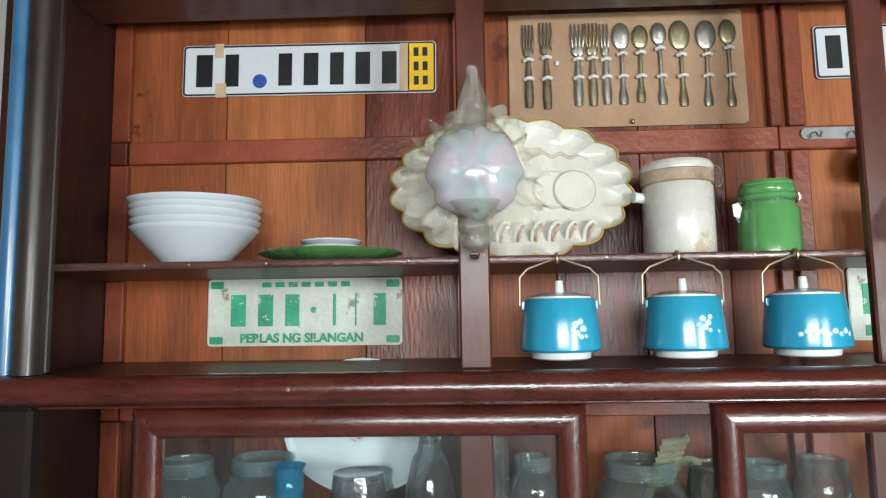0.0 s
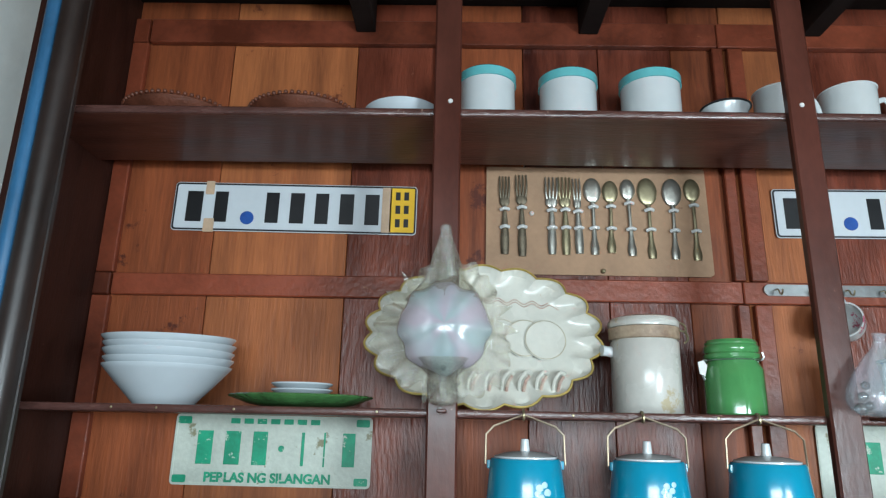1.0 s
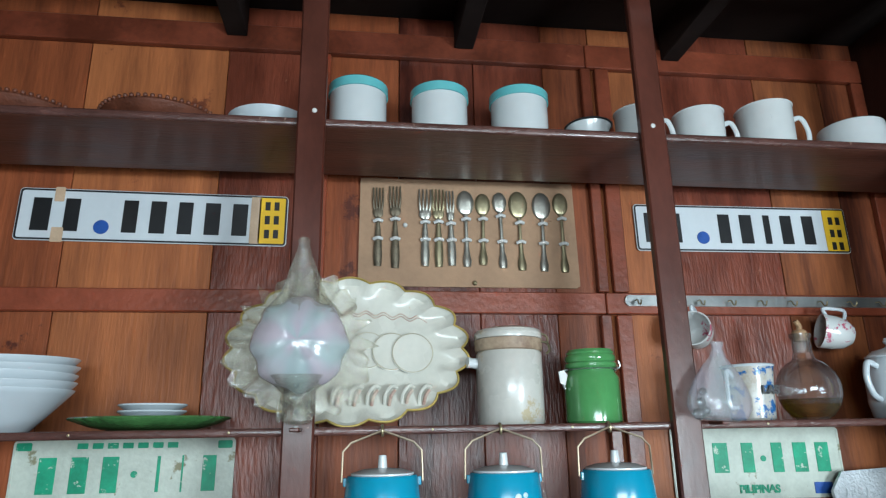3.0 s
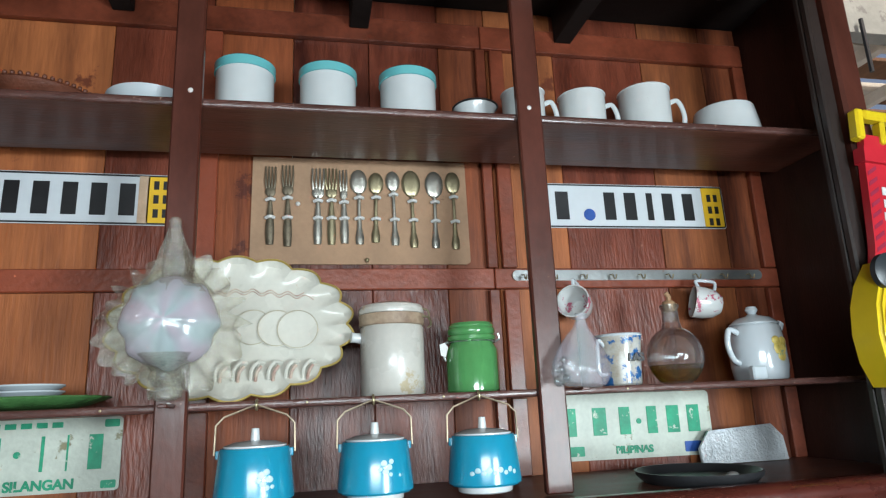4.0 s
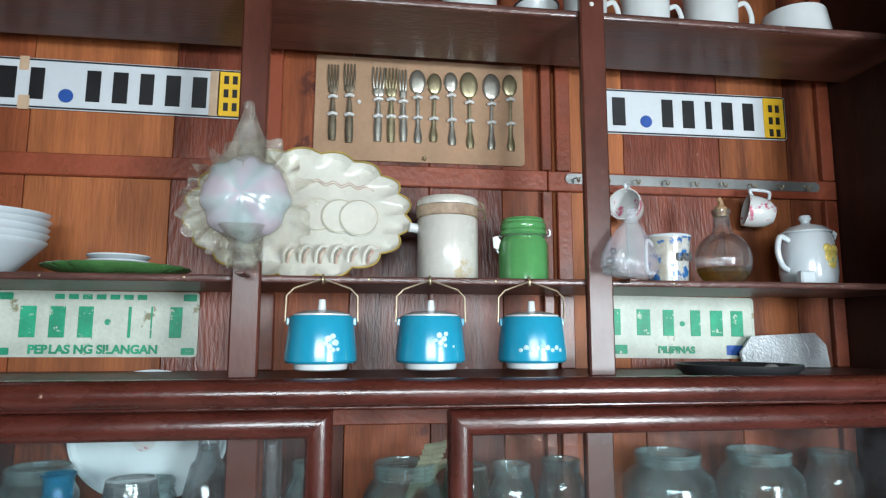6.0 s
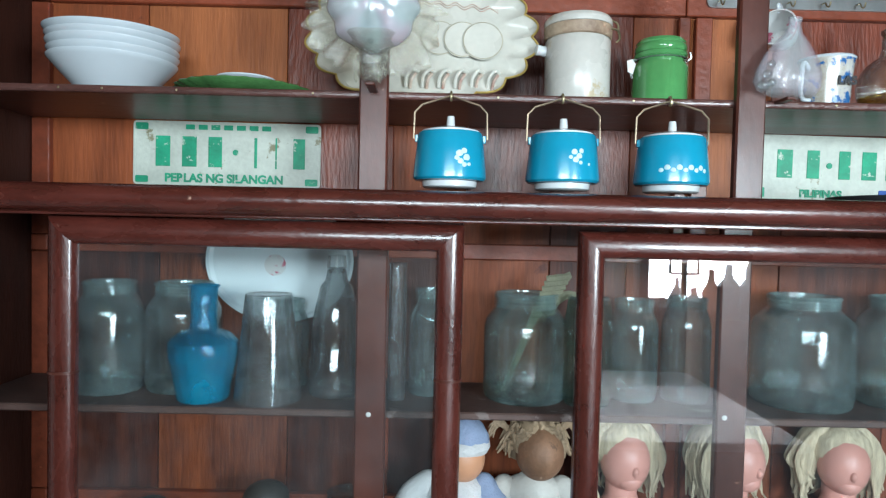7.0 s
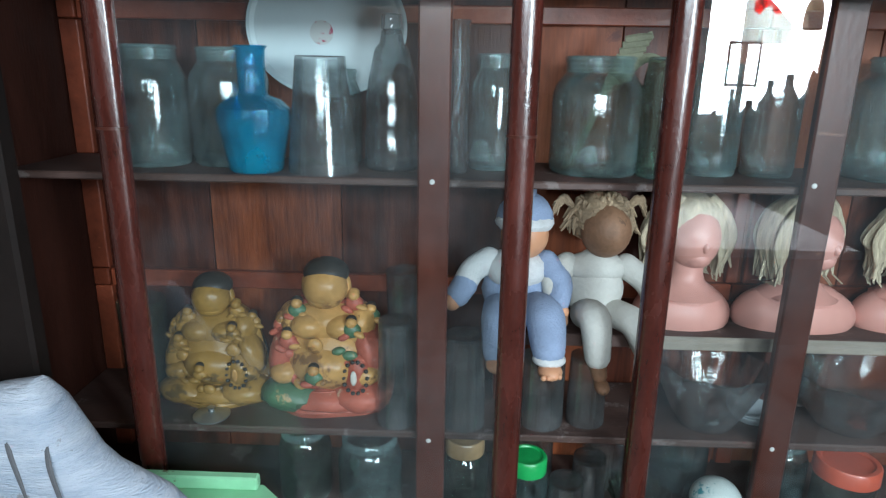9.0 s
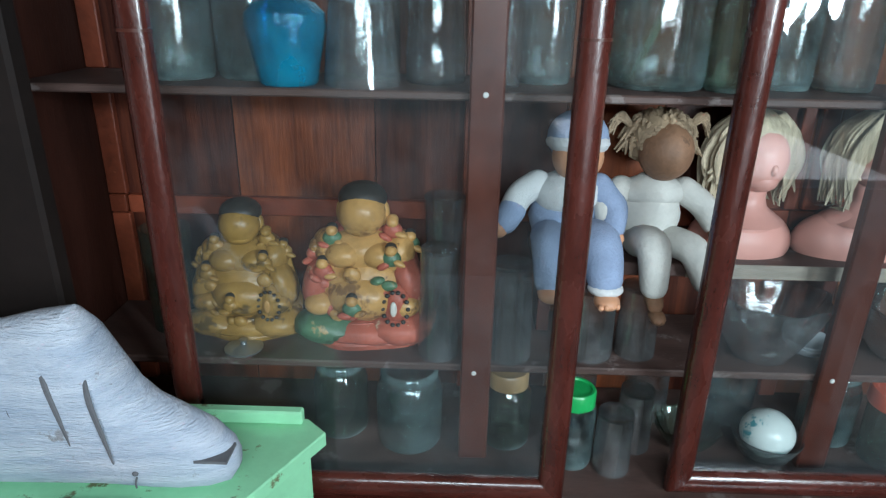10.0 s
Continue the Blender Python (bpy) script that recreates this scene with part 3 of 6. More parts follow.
for x0, x1, z0, z1 in ((-0.075, -0.065, -0.10, 0.10), (0.065, 0.075, -0.10, 0.10), (-0.0645, 0.0645, 0.088, 0.10), (-0.0645, 0.0645, -0.10, -0.088)):
    part("frame_bar", box(bmesh.new(), x0, x1, -0.006, 0.006, z0, z1, 0.001), BLACKPAN, picture, smooth=False)
bm = bmesh.new()
rod(bm, [(0, 0, 0.10), (0, -0.035, 0.48)], 0.002, 6)
part("cord", bm, TIE, picture)
slab("window_sill", "timber sill under the window", "sill", 1.13, 1.86, -1.2995, -1.02, 1.10, 1.16, ROUGHWOOD)
table = thing("cloth_table", "table under a pale pink cloth by the window", "table", (0.95, -0.72, 0.0))
part("tabletop", box(bmesh.new(), -0.55, 0.45, -0.52, 0.59, 0.83, 0.86, 0.003), PINKCLOTH, table, smooth=False)
for lx, ly in ((-0.51, -0.48), (0.41, -0.48), (-0.51, 0.55), (0.41, 0.55)):
    part("leg", box(bmesh.new(), lx - 0.025, lx + 0.025, ly - 0.025, ly + 0.025, 0.0, 0.8295, 0.003), ROUGHWOOD, table, smooth=False)
# out of view; full height only to keep sky light off the cabinet
slab("wall_east_1", "unseen brown boarded side wall added to block sky light", "wall", 4.6, 4.75, -1.45, 1.5, 0, 3.1, ROUGHWOOD)
slab("wall_east_2", "low plastered yard wall", "wall", 4.6, 4.75, 1.5005, 3.5, 0, 1.2, PLASTER)
# out of view; reaches this far east to stop sun patches in the room
slab("ceiling", "unseen dark timber ceiling, extended east to block the sun", "ceiling", -3.2, 4.75, -1.45, 1.55, 3.1, 3.2, ROUGHWOOD)

# ---- the cabinet ----
XL, XR = -0.725, 1.315      # inner faces of the side panels
BACK = 1.342                # face of the back planks
cab = thing("display_cabinet", "tall red-brown varnished wooden cabinet with open shelves above sliding glass doors", "cabinet", (0, 0, 0))


def cab_box(name, x0, x1, y0, y1, z0, z1, mat, bevel=0.002, label="", parent=cab):
    return part(name, box(bmesh.new(), x0, x1, y0, y1, z0, z1, bevel), mat, parent, label, smooth=False)


# side panels, coloured darker than the other wood in place of shade
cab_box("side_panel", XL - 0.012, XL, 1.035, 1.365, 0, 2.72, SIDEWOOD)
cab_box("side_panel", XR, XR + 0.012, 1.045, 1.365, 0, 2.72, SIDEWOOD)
# shade under the cabinet top is painted into these boards and rafters
cab_box("top_panel", XL - 0.012, XR + 0.012, 0.992, 1.365, 2.722, 2.745, SHADEDWOOD, label="top boards, shade painted in as a near-black colour")
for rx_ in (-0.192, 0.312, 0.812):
    cab_box("rafter", rx_ - 0.022, rx_ + 0.022, 1.0, 1.3235, 2.632, 2.7215, SHADEDWOOD)
cab_box("head_rail", -0.60, 1.2175, 0.955, 0.99, 2.585, 2.66, STILEWOOD)
cab_box("head_rail", -0.684, 1.272, 0.962, 0.99, 2.6605, 2.745, DARKWOOD)


def half_round(bm, along, length, w, depth, m, n=8, mitre=0):
    """A moulding with a rounded front, w wide, lying along its own x from 0 to length; its front faces -y."""
    prof = [(-w / 2, 0)]
    prof += [(-w / 2 * math.cos(math.pi * k / n), -depth * (0.35 + 0.65 * math.sin(math.pi * k / n))) for k in range(n + 1)]
    prof += [(w / 2, 0)]
    cut = [(w / 2 - mitre * z) if mitre else 0 for z, y in prof]
    a = [bm.verts.new(m @ Vector((c, y, z))) for c, (z, y) in zip(cut, prof)]
    b = [bm.verts.new(m @ Vector((length - c, y, z))) for c, (z, y) in zip(cut, prof)]
    for i in range(len(prof)):
        j = (i + 1) % len(prof)
        bm.faces.new((a[i], a[j], b[j], b[i]))
    bm.faces.new(a[::-1])
    bm.faces.new(b)
    bmesh.ops.recalc_face_normals(bm, faces=bm.faces)
    return bm


UP = pose(0, 0, 0, 0, -90, 0)
# outer stiles: dark rounded inner moulding, blue painted outer edge
part("stile", half_round(bmesh.new(), "z", 1.024, 0.038, 0.028, pose(-0.632, 0.985, 1.634) @ UP), BLACKPAINT, cab, "black-brown rounded stile")
part("stile", half_round(bmesh.new(), "z", 1.024, 0.028, 0.022, pose(-0.666, 0.988, 1.634) @ UP), BLUEPAINT, cab, "blue painted stile edge")
cab_box("stile_back", -0.684, -0.6135, 0.9885, 1.0, 1.634, 2.66, BLACKPAINT)
# near-black colour also stands in for the shade left of the doors
cab_box("lower_stile", -0.86, -0.6135, 0.962, 1.0, 0, 1.5905, SHADEDWOOD, 0.006, "broad black-brown lower stile")
cab_box("stile", 1.2185, 1.272, 0.955, 0.99, 0, 2.66, DARKWOOD, 0.006)
cab_box("stile", 1.184, 1.2134, 0.966, 0.985, 0, 2.655, BLACKPAINT, 0.004, "black painted inner stile")
cab_box("stile_back", 1.184, 1.2175, 0.9855, 0.998, 0, 2.66, BLACKPAINT)
cab_box("paint_line", 1.2138, 1.2182, 0.9635, 0.985, 1.634, 1.80, PLASTER, 0.0008, "pale worn paint edge")

# posts of the open part and of the glazed part
for px in (0.0, 0.606):
    cab_box("post", px - 0.0235, px + 0.0235, 1.044, 1.0615, 1.628, 2.63, DARKWOOD, 0.003)
for px in (-0.002, 0.614):
    cab_box("post", px - 0.026, px + 0.026, 1.09, 1.1085, 0.602, 1.59, DARKWOOD, 0.003)


def nail(x, y, z, r=0.0045):
    bm = bmesh.new()
    lathe(bm, [(0, 0.0), (r, 0.0), (r * 0.8, 0.0014), (0, 0.002)], 12, m=pose(x, y, z, 90, 0, 0))
    part("nail_head", bm, TIE if r > 0.004 else BRASS, cab)


for nx, ny, nz in ((0.005, 1.044, 2.312), (0.605, 1.044, 2.312), (-0.003, 1.044, 1.795), (-0.004, 1.09, 1.259), (0.602, 1.09, 1.266), (-0.005, 1.09, 0.785), (0.61, 1.09, 0.79)):
    nail(nx, ny, nz)
for nx in (-0.51, -0.44, -0.32, -0.1, 0.2, 0.42, 0.75):
    nail(nx, 1.0575, 1.7915, 0.0022)

# shelves
cab_box("shelf", XL, XR, 1.062, 1.276, 2.291, 2.305, SHELFWOOD, 0.0025)
cab_box("shelf", XL, XR, 1.062, 1.324, 1.785, 1.797, SHELFWOOD, 0.0025)
cab_box("deck", XL, XR, 0.972, BACK, 1.605, 1.626, SHELFWOOD, 0.002)
cab_box("shelf", XL, XR, 1.1095, 1.33, 1.247, 1.26, DUSTY, 0.0025, "dusty shelf board")
cab_box("shelf", XL, XR, 1.1095, 1.33, 0.776, 0.79, DUSTY, 0.0025, "dusty shelf board")
cab_box("deck", XL, XR, 1.0, BACK, 0.575, 0.60, DUSTY, 0.002)

# rounded strips added to the shelf fronts to catch the window light
for lz, lw in ((2.298, 0.014), (1.791, 0.012)):
    part("shelf_lip", half_round(bmesh.new(), "x", XR - XL - 0.004, lw, 0.0045, pose(XL + 0.002, 1.0615, lz)), LIPWOOD, cab)

# moulded rail between the open and the glazed part
part("middle_rail", half_round(bmesh.new(), "x", 1.890, 0.042, 0.034, pose(-0.706, 0.972, 1.612)), RAILWOOD, cab)
cab_box("rail_back", -0.612, 1.1835, 0.9722, 0.99, 1.586, 1.604, RAILWOOD)
cab_box("base_rail", -0.612, 1.1835, 0.95, 0.999, 0.535, 0.6035, RAILWOOD, 0.006)
cab_box("base_panel", -0.612, 1.1835, 0.965, 0.985, 0.0, 0.539, DARKWOOD)

# battens on the back planks
FB = BACK - 0.017
for bx0, bx1 in ((XL + 0.001, -0.688), (-0.031, 0.013), (0.588, 0.611), (0.6225, 0.656), (1.283, XR - 0.001)):
    for z0, z1 in ((0.601, 0.982), (1.022, 1.246), (1.2605, 1.513), (1.549, 1.604), (1.6265, 1.784), (1.7975, 2.017), (2.066, 2.602)):
        cab_box("batten", bx0, bx1, FB, BACK - 0.0005, z0, z1, BATTEN)
for z0, z1, zone in ((2.604, 2.664, 0), (2.019, 2.064, 0), (1.515, 1.547, 0), (0.984, 1.02, 0)):
    for x0, x1 in ((XL + 0.001, -0.691), (-0.686, 0.6), (0.602, XR - 0.001)):
        cab_box("back_rail", x0, x1, FB - 0.001, BACK - 0.0005, z0, z1, BATTEN)


# sliding glazed doors
def sliding_door(x0, x1, z0, z1, yc, label):
    w = 0.042
    d = part("door", half_round(bmesh.new(), "z", z1 - z0, w, 0.022, pose(x0 + w / 2, yc, z0) @ UP, mitre=1), STILEWOOD, cab, label)
    part("door_stile", half_round(bmesh.new(), "z", z1 - z0, w, 0.022, pose(x1 - w / 2, yc, z0) @ UP, mitre=-1), STILEWOOD, d)
    part("door_rail", half_round(bmesh.new(), "x", x1 - x0, w, 0.022, pose(x0, yc, z1 - w / 2), mitre=1), RAILWOOD, d)
    part("door_rail", half_round(bmesh.new(), "x", x1 - x0, w, 0.022, pose(x0, yc, z0 + w / 2), mitre=-1), RAILWOOD, d)
    bm = bmesh.new()
    box(bm, x0 + w - 0.006, x1 - w + 0.006, yc - 0.0055, yc - 0.0025, z0 + w - 0.006, z1 - w + 0.006, 0)
    pane = part("pane", bm, PANE, d, "dusty glass pane", smooth=False)
    pane.visible_shadow = False
    return d


sliding_door(-0.484, 0.148, 0.604, 1.584, 0.998, "sliding door with a rounded red-brown frame and dusty glass")
sliding_door(0.330, 1.183, 0.604, 1.578, 1.030, "sliding door with a rounded red-brown frame and dusty glass")

for jx in (-0.463, 0.127):
    part("joint_ring", half_round(bmesh.new(), "z", 0.004, 0.0435, 0.0232, pose(jx, 0.998, 1.343) @ UP), DARKWOOD, cab)

# back planks, each of its own tone
tones = (PLANK, PLANKLIGHT, PLANKDARK, PLANK, PLANKDARK, PLANKDARK, PLANK, PLANKLIGHT, PLANKDARK, PLANKLIGHT, PLANK)
seams = (XL, -0.495, -0.21, -0.008, 0.165, 0.335, 0.50, 0.617, 0.79, 1.03, 1.205, XR)
for i, (a, b) in enumerate(zip(seams, seams[1:])):
    dy = (0.0, 0.0015, 0.0005, 0.002, 0.001)[i % 5]
    cab_box("plank", a + 0.0008, b - 0.0008, BACK + dy, 1.362, 1.6, 2.72, tones[i], 0.0012)
# lower planks: own redder tone plus shade put into the colour
seams = (XL, -0.47, -0.20, -0.008, 0.16, 0.34, 0.50, 0.617, 0.82, 1.05, XR)
for i, (a, b) in enumerate(zip(seams, seams[1:])):
    cab_box("plank", a + 0.0008, b - 0.0008, BACK + (0.0005, 0.002, 0.001)[i % 3], 1.362, 0.56, 1.599, PLANK if i in (1, 4, 7) else PLANKLOW, 0.0012)


# ---- number plates (their numbers are plain bars) ----
def number_plate(label, x, z, w, h, tilt, body, ink, spans, bar_h, bar_z, extras=()):
    t = thing("number_plate", label, "number plate", (x, BACK - 0.004, z))
    t.matrix_world = pose(x, BACK - 0.004, z, 0, tilt, 0)
    bm = bmesh.new()
    plate(bm, rounded(w, h, 0.008), -0.0018, 0.0005)
    part("plate", bm, body, t, smooth=False)
    bm = bmesh.new()
    outer, inner = rounded(w - 0.003, h - 0.003, 0.007), rounded(w - 0.010, h - 0.010, 0.005)
    for (x0, z0), (x1, z1), (x2, z2), (x3, z3) in zip(outer, outer[1:] + outer[:1], inner[1:] + inner[:1], inner):
        bm.faces.new([bm.verts.new((px_, -0.0030, pz_)) for px_, pz_ in ((x0, z0), (x3, z3), (x2, z2), (x1, z1))])
    bmesh.ops.remove_doubles(bm, verts=bm.verts, dist=1e-5)
    r = bmesh.ops.extrude_face_region(bm, geom=bm.faces[:])
    for v in r["geom"]:
        if isinstance(v, bmesh.types.BMVert):
            v.co.y += 0.0011
    bmesh.ops.recalc_face_normals(bm, faces=bm.faces)
    part("rim", bm, ink if ink is INK else body, t, smooth=False)
    for x0, x1 in spans:
        bm = bmesh.new()
        box(bm, x0, x1, -0.0032, -0.0015, bar_z - bar_h / 2, bar_z + bar_h / 2, 0.0006)
        part("bar", bm, ink, t, smooth=False)
    for name, outline, mat in extras:
        bm = bmesh.new()
        plate(bm, outline, -0.0036, -0.0012)
        part(name, bm, mat, t, smooth=False)
    return t


def shifted(pts, dx, dz):
    return [(x_ + dx, z_ + dz) for x_, z_ in pts]


number_plate("white metal number plate with black bars and a yellow sticker", -0.325, 2.212, 0.520, 0.108, 0.5, PLATEWHITE, INK,
             [(-0.232, -0.198), (-0.172, -0.144), (-0.062, -0.034), (-0.010, 0.020), (0.044, 0.072), (0.096, 0.126), (0.150, 0.180)], 0.068, 0.0,
             [("seal", disc(0.0145, 24, -0.100, -0.024), SEAL), ("sticker", shifted(rounded(0.052, 0.098, 0.003), 0.229, 0), YELLOW),
              ("tape", shifted(rounded(0.020, 0.100, 0.002), 0.196, 0), TAPE), ("tape", shifted(rounded(0.018, 0.03, 0.002), -0.185, 0.042), TAPE),
              ("tape", shifted(rounded(0.022, 0.03, 0.002), -0.180, -0.042), TAPE)])
number_plate("white metal number plate with black bars and a yellow sticker", 0.945, 2.217, 0.515, 0.108, -0.3, PLATEWHITE, INK,
             [(-0.235, -0.205), (-0.182, -0.150), (-0.060, -0.032), (-0.008, 0.022), (0.050, 0.066), (0.092, 0.120), (0.146, 0.174)], 0.068, 0.0,
             [("seal", disc(0.0145, 24, -0.100, -0.022), SEAL), ("sticker", shifted(rounded(0.052, 0.098, 0.003), 0.226, 0), YELLOW)])
for dx in (-0.325 + 0.229, 0.945 + 0.226):
    for dz in (0.030, 0.0, -0.030):
        bm = bmesh.new()
        for k in (-0.009, 0.009):
            box(bm, dx + k - 0.005, dx + k + 0.005, BACK - 0.0088, BACK - 0.0072, 2.211 + dz - 0.009, 2.211 + dz + 0.009, 0)
        tag = part("sticker_bar", bm, INK, smooth=False)
        owner = [o for o in bpy.data.objects if o.name.startswith("number_plate")][0 if dx < 0 else 1]
        tag.parent = owner
        tag.matrix_parent_inverse = owner.matrix_world.inverted()

GX = [(-0.158, -0.112), (-0.104, -0.058), (-0.050, -0.006), (0.044, 0.066), (0.090, 0.104), (0.124, 0.164)]
gp = number_plate("weathered white number plate with worn green bars and border", -0.330, 1.719, 0.384, 0.131, 0.2, PLATEAGED, GREENINK,
                  [(a_ + 0.012, b_ - 0.004) for a_, b_ in GX], 0.062, 0.004,
                  [("dot", disc(0.006, 14, 0.018, 0.004), GREENINK)] + [("corner", shifted(rounded(0.026, 0.014, 0.003), sx_ * 0.174, sz_ * 0.054), GREENINK) for sx_ in (-1, 1) for sz_ in (-1, 1)]
                  + [("bar", shifted(rounded(0.018, 0.010, 0.001), -0.075 + 0.026 * k_, 0.054), GREENINK) for k_ in range(7)])
writing("lettering", "PERLAS NG SILANGAN", 0.024, GREENINK, gp, (-0.005, -0.0035, -0.051))
gp = number_plate("faded grey-green number plate with worn green bars", 0.901, 1.716, 0.372, 0.138, 0.6, PLATEAGED, GREENINK,
                  [(-0.160, -0.136), (-0.098, -0.066), (-0.036, -0.010), (0.030, 0.054), (0.078, 0.108), (0.128, 0.158)], 0.058, 0.010,
                  [("dot", disc(0.006, 14, 0.010, 0.008), GREENINK), ("sticker", shifted(rounded(0.040, 0.022, 0.002), 0.135, -0.050), SEAL),
                   ("sticker_outline", shifted(rounded(0.036, 0.02, 0.002), -0.140, -0.050), GREENINK)])
writing("lettering", "PILIPINAS", 0.021, GREENINK, gp, (-0.006, -0.0035, -0.051))

# ---- cutlery mounted on a card ----
card = thing("cutlery_card", "stained brown card with old forks and spoons tied on", "card", (0.316, BACK - 0.003, 2.195))
bm = bmesh.new()
cw, ch = 0.468, 0.236
edge = []
rnd = random.Random(4)
for x_, z_ in rounded(cw, ch, 0.006):
    edge.append((x_ + rnd.uniform(-0.002, 0.002), z_ + rnd.uniform(-0.002, 0.002)))
plate(bm, edge, -0.003, 0.001)
part("backing", bm, CARD, card, smooth=False)


def spoon(bm, length, bowl_w, bowl_l):
    ball(bm, (0, -0.003, length / 2 - bowl_l / 2), (bowl_w / 2, 0.0045, bowl_l / 2), seg=16, rings=10)
    rod(bm, [(0, -0.004, length / 2 - bowl_l + 0.004), (0, -0.006, 0), (0, -0.004, -length / 2 + 0.03), (0, -0.004, -length / 2)], [0.0055, 0.0034, 0.0032, 0.0048, 0.0095, 0.0075], 8, flat=0.4)


def fork(bm, length, w, tines=4):
    for k in range(tines):
        x_ = (k - (tines - 1) / 2) * w / (tines - 1)
        rod(bm, [(x_, -0.004, length / 2), (x_, -0.007, length / 2 - 0.03), (x_ * 0.8, -0.005, length / 2 - 0.05)], [0.0014, 0.0021, 0.0024], 6, flat=0.6)
    ball(bm, (0, -0.005, length / 2 - 0.056), (w / 2 + 0.001, 0.002, 0.013), seg=12, rings=8)
    rod(bm, [(0, -0.005, length / 2 - 0.06), (0, -0.006, 0), (0, -0.004, -length / 2)], [0.005, 0.0032, 0.0032, 0.006, 0.0095, 0.0075], 8, flat=0.4)


cutlery = [(0.115, "fork", 0.172, 0.020, DARKFORK), (0.151, "fork", 0.180, 0.022, DARKFORK), (0.214, "fork", 0.170, 0.024, STEEL), (0.2425, "fork", 0.172, 0.023, BRASS),
           (0.269, "fork", 0.166, 0.014, STEEL), (0.3015, "spoon", 0.170, 0.038, STEEL), (0.338, "spoon", 0.160, 0.034, BRASS), (0.3775, "spoon", 0.170, 0.032, STEEL),
           (0.4185, "spoon", 0.178, 0.042, BRASS), (0.469, "spoon", 0.178, 0.042, STEEL), (0.5125, "spoon", 0.180, 0.035, BRASS)]
for cx, kind_, ln, wd, mt in cutlery:
    bm = bmesh.new()
    if kind_ == "fork":
        fork(bm, ln, wd, 3 if wd < 0.015 else 4)
    else:
        spoon(bm, ln, wd, wd * 1.5)
    x_ = cx - 0.31
    zc = 0.008 - x_ * 0.02 if kind_ == "spoon" else 0.008
    item = part(kind_, bm, mt, card, loc=(x_, -0.003, zc))
    item.rotation_euler = (0, radians(rnd.uniform(-1.5, 1.5)), 0)
    for tz in (ln / 2 - wd * 1.75 if kind_ == "spoon" else ln / 2 - 0.075, -0.028):
        bm = bmesh.new()
        rod(bm, [(-0.009, -0.006, tz - 0.001), (0.0, -0.0115, tz + 0.001), (0.009, -0.006, tz)], 0.0036, 8)
        part("tie", bm, TIE, item)
bm = bmesh.new()
ball(bm, (0, 0, 0), 0.005, seg=12, rings=8)
part("pin", bm, TIE, card, loc=(0.172 - 0.31, -0.006, 0.012))
bm = bmesh.new()
ball(bm, (0, 0, 0), 0.005, seg=12, rings=8)
part("pin", bm, BRASS, card, loc=(0.007, -0.006, -0.111))

# ---- hook strip with two hanging cups ----
strip = thing("hook_rail", "narrow chrome rail with small cup hooks", "hook rail", (0.953, FB - 0.0045, 2.047))
bm = bmesh.new()
plate(bm, rounded(0.625, 0.023, 0.0112, 6), -0.0015, 0.003)
part("rail", bm, STRIP, strip, smooth=False)
for k in range(9):
    bm = bmesh.new()
    rod(bm, [(0, -0.001, 0), (0, -0.012, -0.001), (0, -0.018, -0.010), (0, -0.026, -0.012), (0, -0.030, -0.004)], 0.0016, 6)
    part("hook", bm, BRASS, strip, loc=(-0.29 + 0.07 * k, 0, 0))


def cup_mesh(r, h, mat_in=0):
    bm = bmesh.new()
    t = 0.0028
    lathe(bm, [(0, 0), (r * 0.55, 0), (r * 0.62, 0.003), (r * 0.86, h * 0.25), (r * 0.98, h * 0.6), (r, h), (r - t, h), (r * 0.98 - t, h * 0.6), (r * 0.84 - t, h * 0.27), (r * 0.5, 0.006), (0, 0.006)], 28)
    return bm


def cup_handle(r, h, size=0.9):
    bm = bmesh.new()
    rod(bm, [(r * 0.93, 0, h * 0.82), (r * 1.3, 0, h * 0.95), (r * 1.55 * size, 0, h * 0.62), (r * 1.35, 0, h * 0.28), (r * 0.88, 0, h * 0.25)], 0.0038, 8)
    return bm


for hx, turn in ((0.764, 50), (1.074, -18)):
    t = thing("hanging_cup", "small white floral teacup hung by its handle from a hook", "cup", group="cups on the hook rail")
    # the handle points up to the hook, the mouth faces out sideways
    t.matrix_world = pose(hx, 1.272, 1.972) @ pose(0, 0, 0, 0, 0, turn) @ pose(0, 0, 0, 0, -78, 0) @ pose(0, 0, -0.03)
    part("bowl", cup_mesh(0.036, 0.06), FLORAL, t)
    part("handle", cup_handle(0.036, 0.06), CERAMIC, t)

# ---- upper shelf ----
ZA, ZB = 2.305, 1.797


def canister(x, w, h):
    t = thing("enamel_canister", "white enamel canister with a turquoise lid", "canister", (x, 1.205, ZA), group="canisters on the top shelf")
    r = w / 2
    bm = bmesh.new()
    lathe(bm, [(0, 0), (r - 0.004, 0), (r, 0.004), (r, h * 0.84), (r - 0.002, h * 0.85), (0, h * 0.85)], 40)
    part("body", bm, ENAMEL, t)
    bm = bmesh.new()
    lathe(bm, [(r + 0.0005, h * 0.83), (r + 0.003, h * 0.835), (r + 0.003, h * 0.955), (r - 0.002, h * 0.985), (r * 0.7, h), (0, h)], 40)
    part("lid", bm, TURQUOISE, t)


canister(0.076, 0.112, 0.147)
canister(0.238, 0.112, 0.144)
canister(0.402, 0.115, 0.145)

t = thing("enamel_dish", "small white enamel dish with a dark chipped rim", "dish", (0.541, 1.19, ZA))
bm = bmesh.new()
lathe(bm, [(0, 0), (0.036, 0), (0.0395, 0.004), (0.040, 0.062), (0.0455, 0.071), (0.046, 0.073), (0.042, 0.074), (0.037, 0.06), (0.035, 0.006), (0, 0.006)], 32)
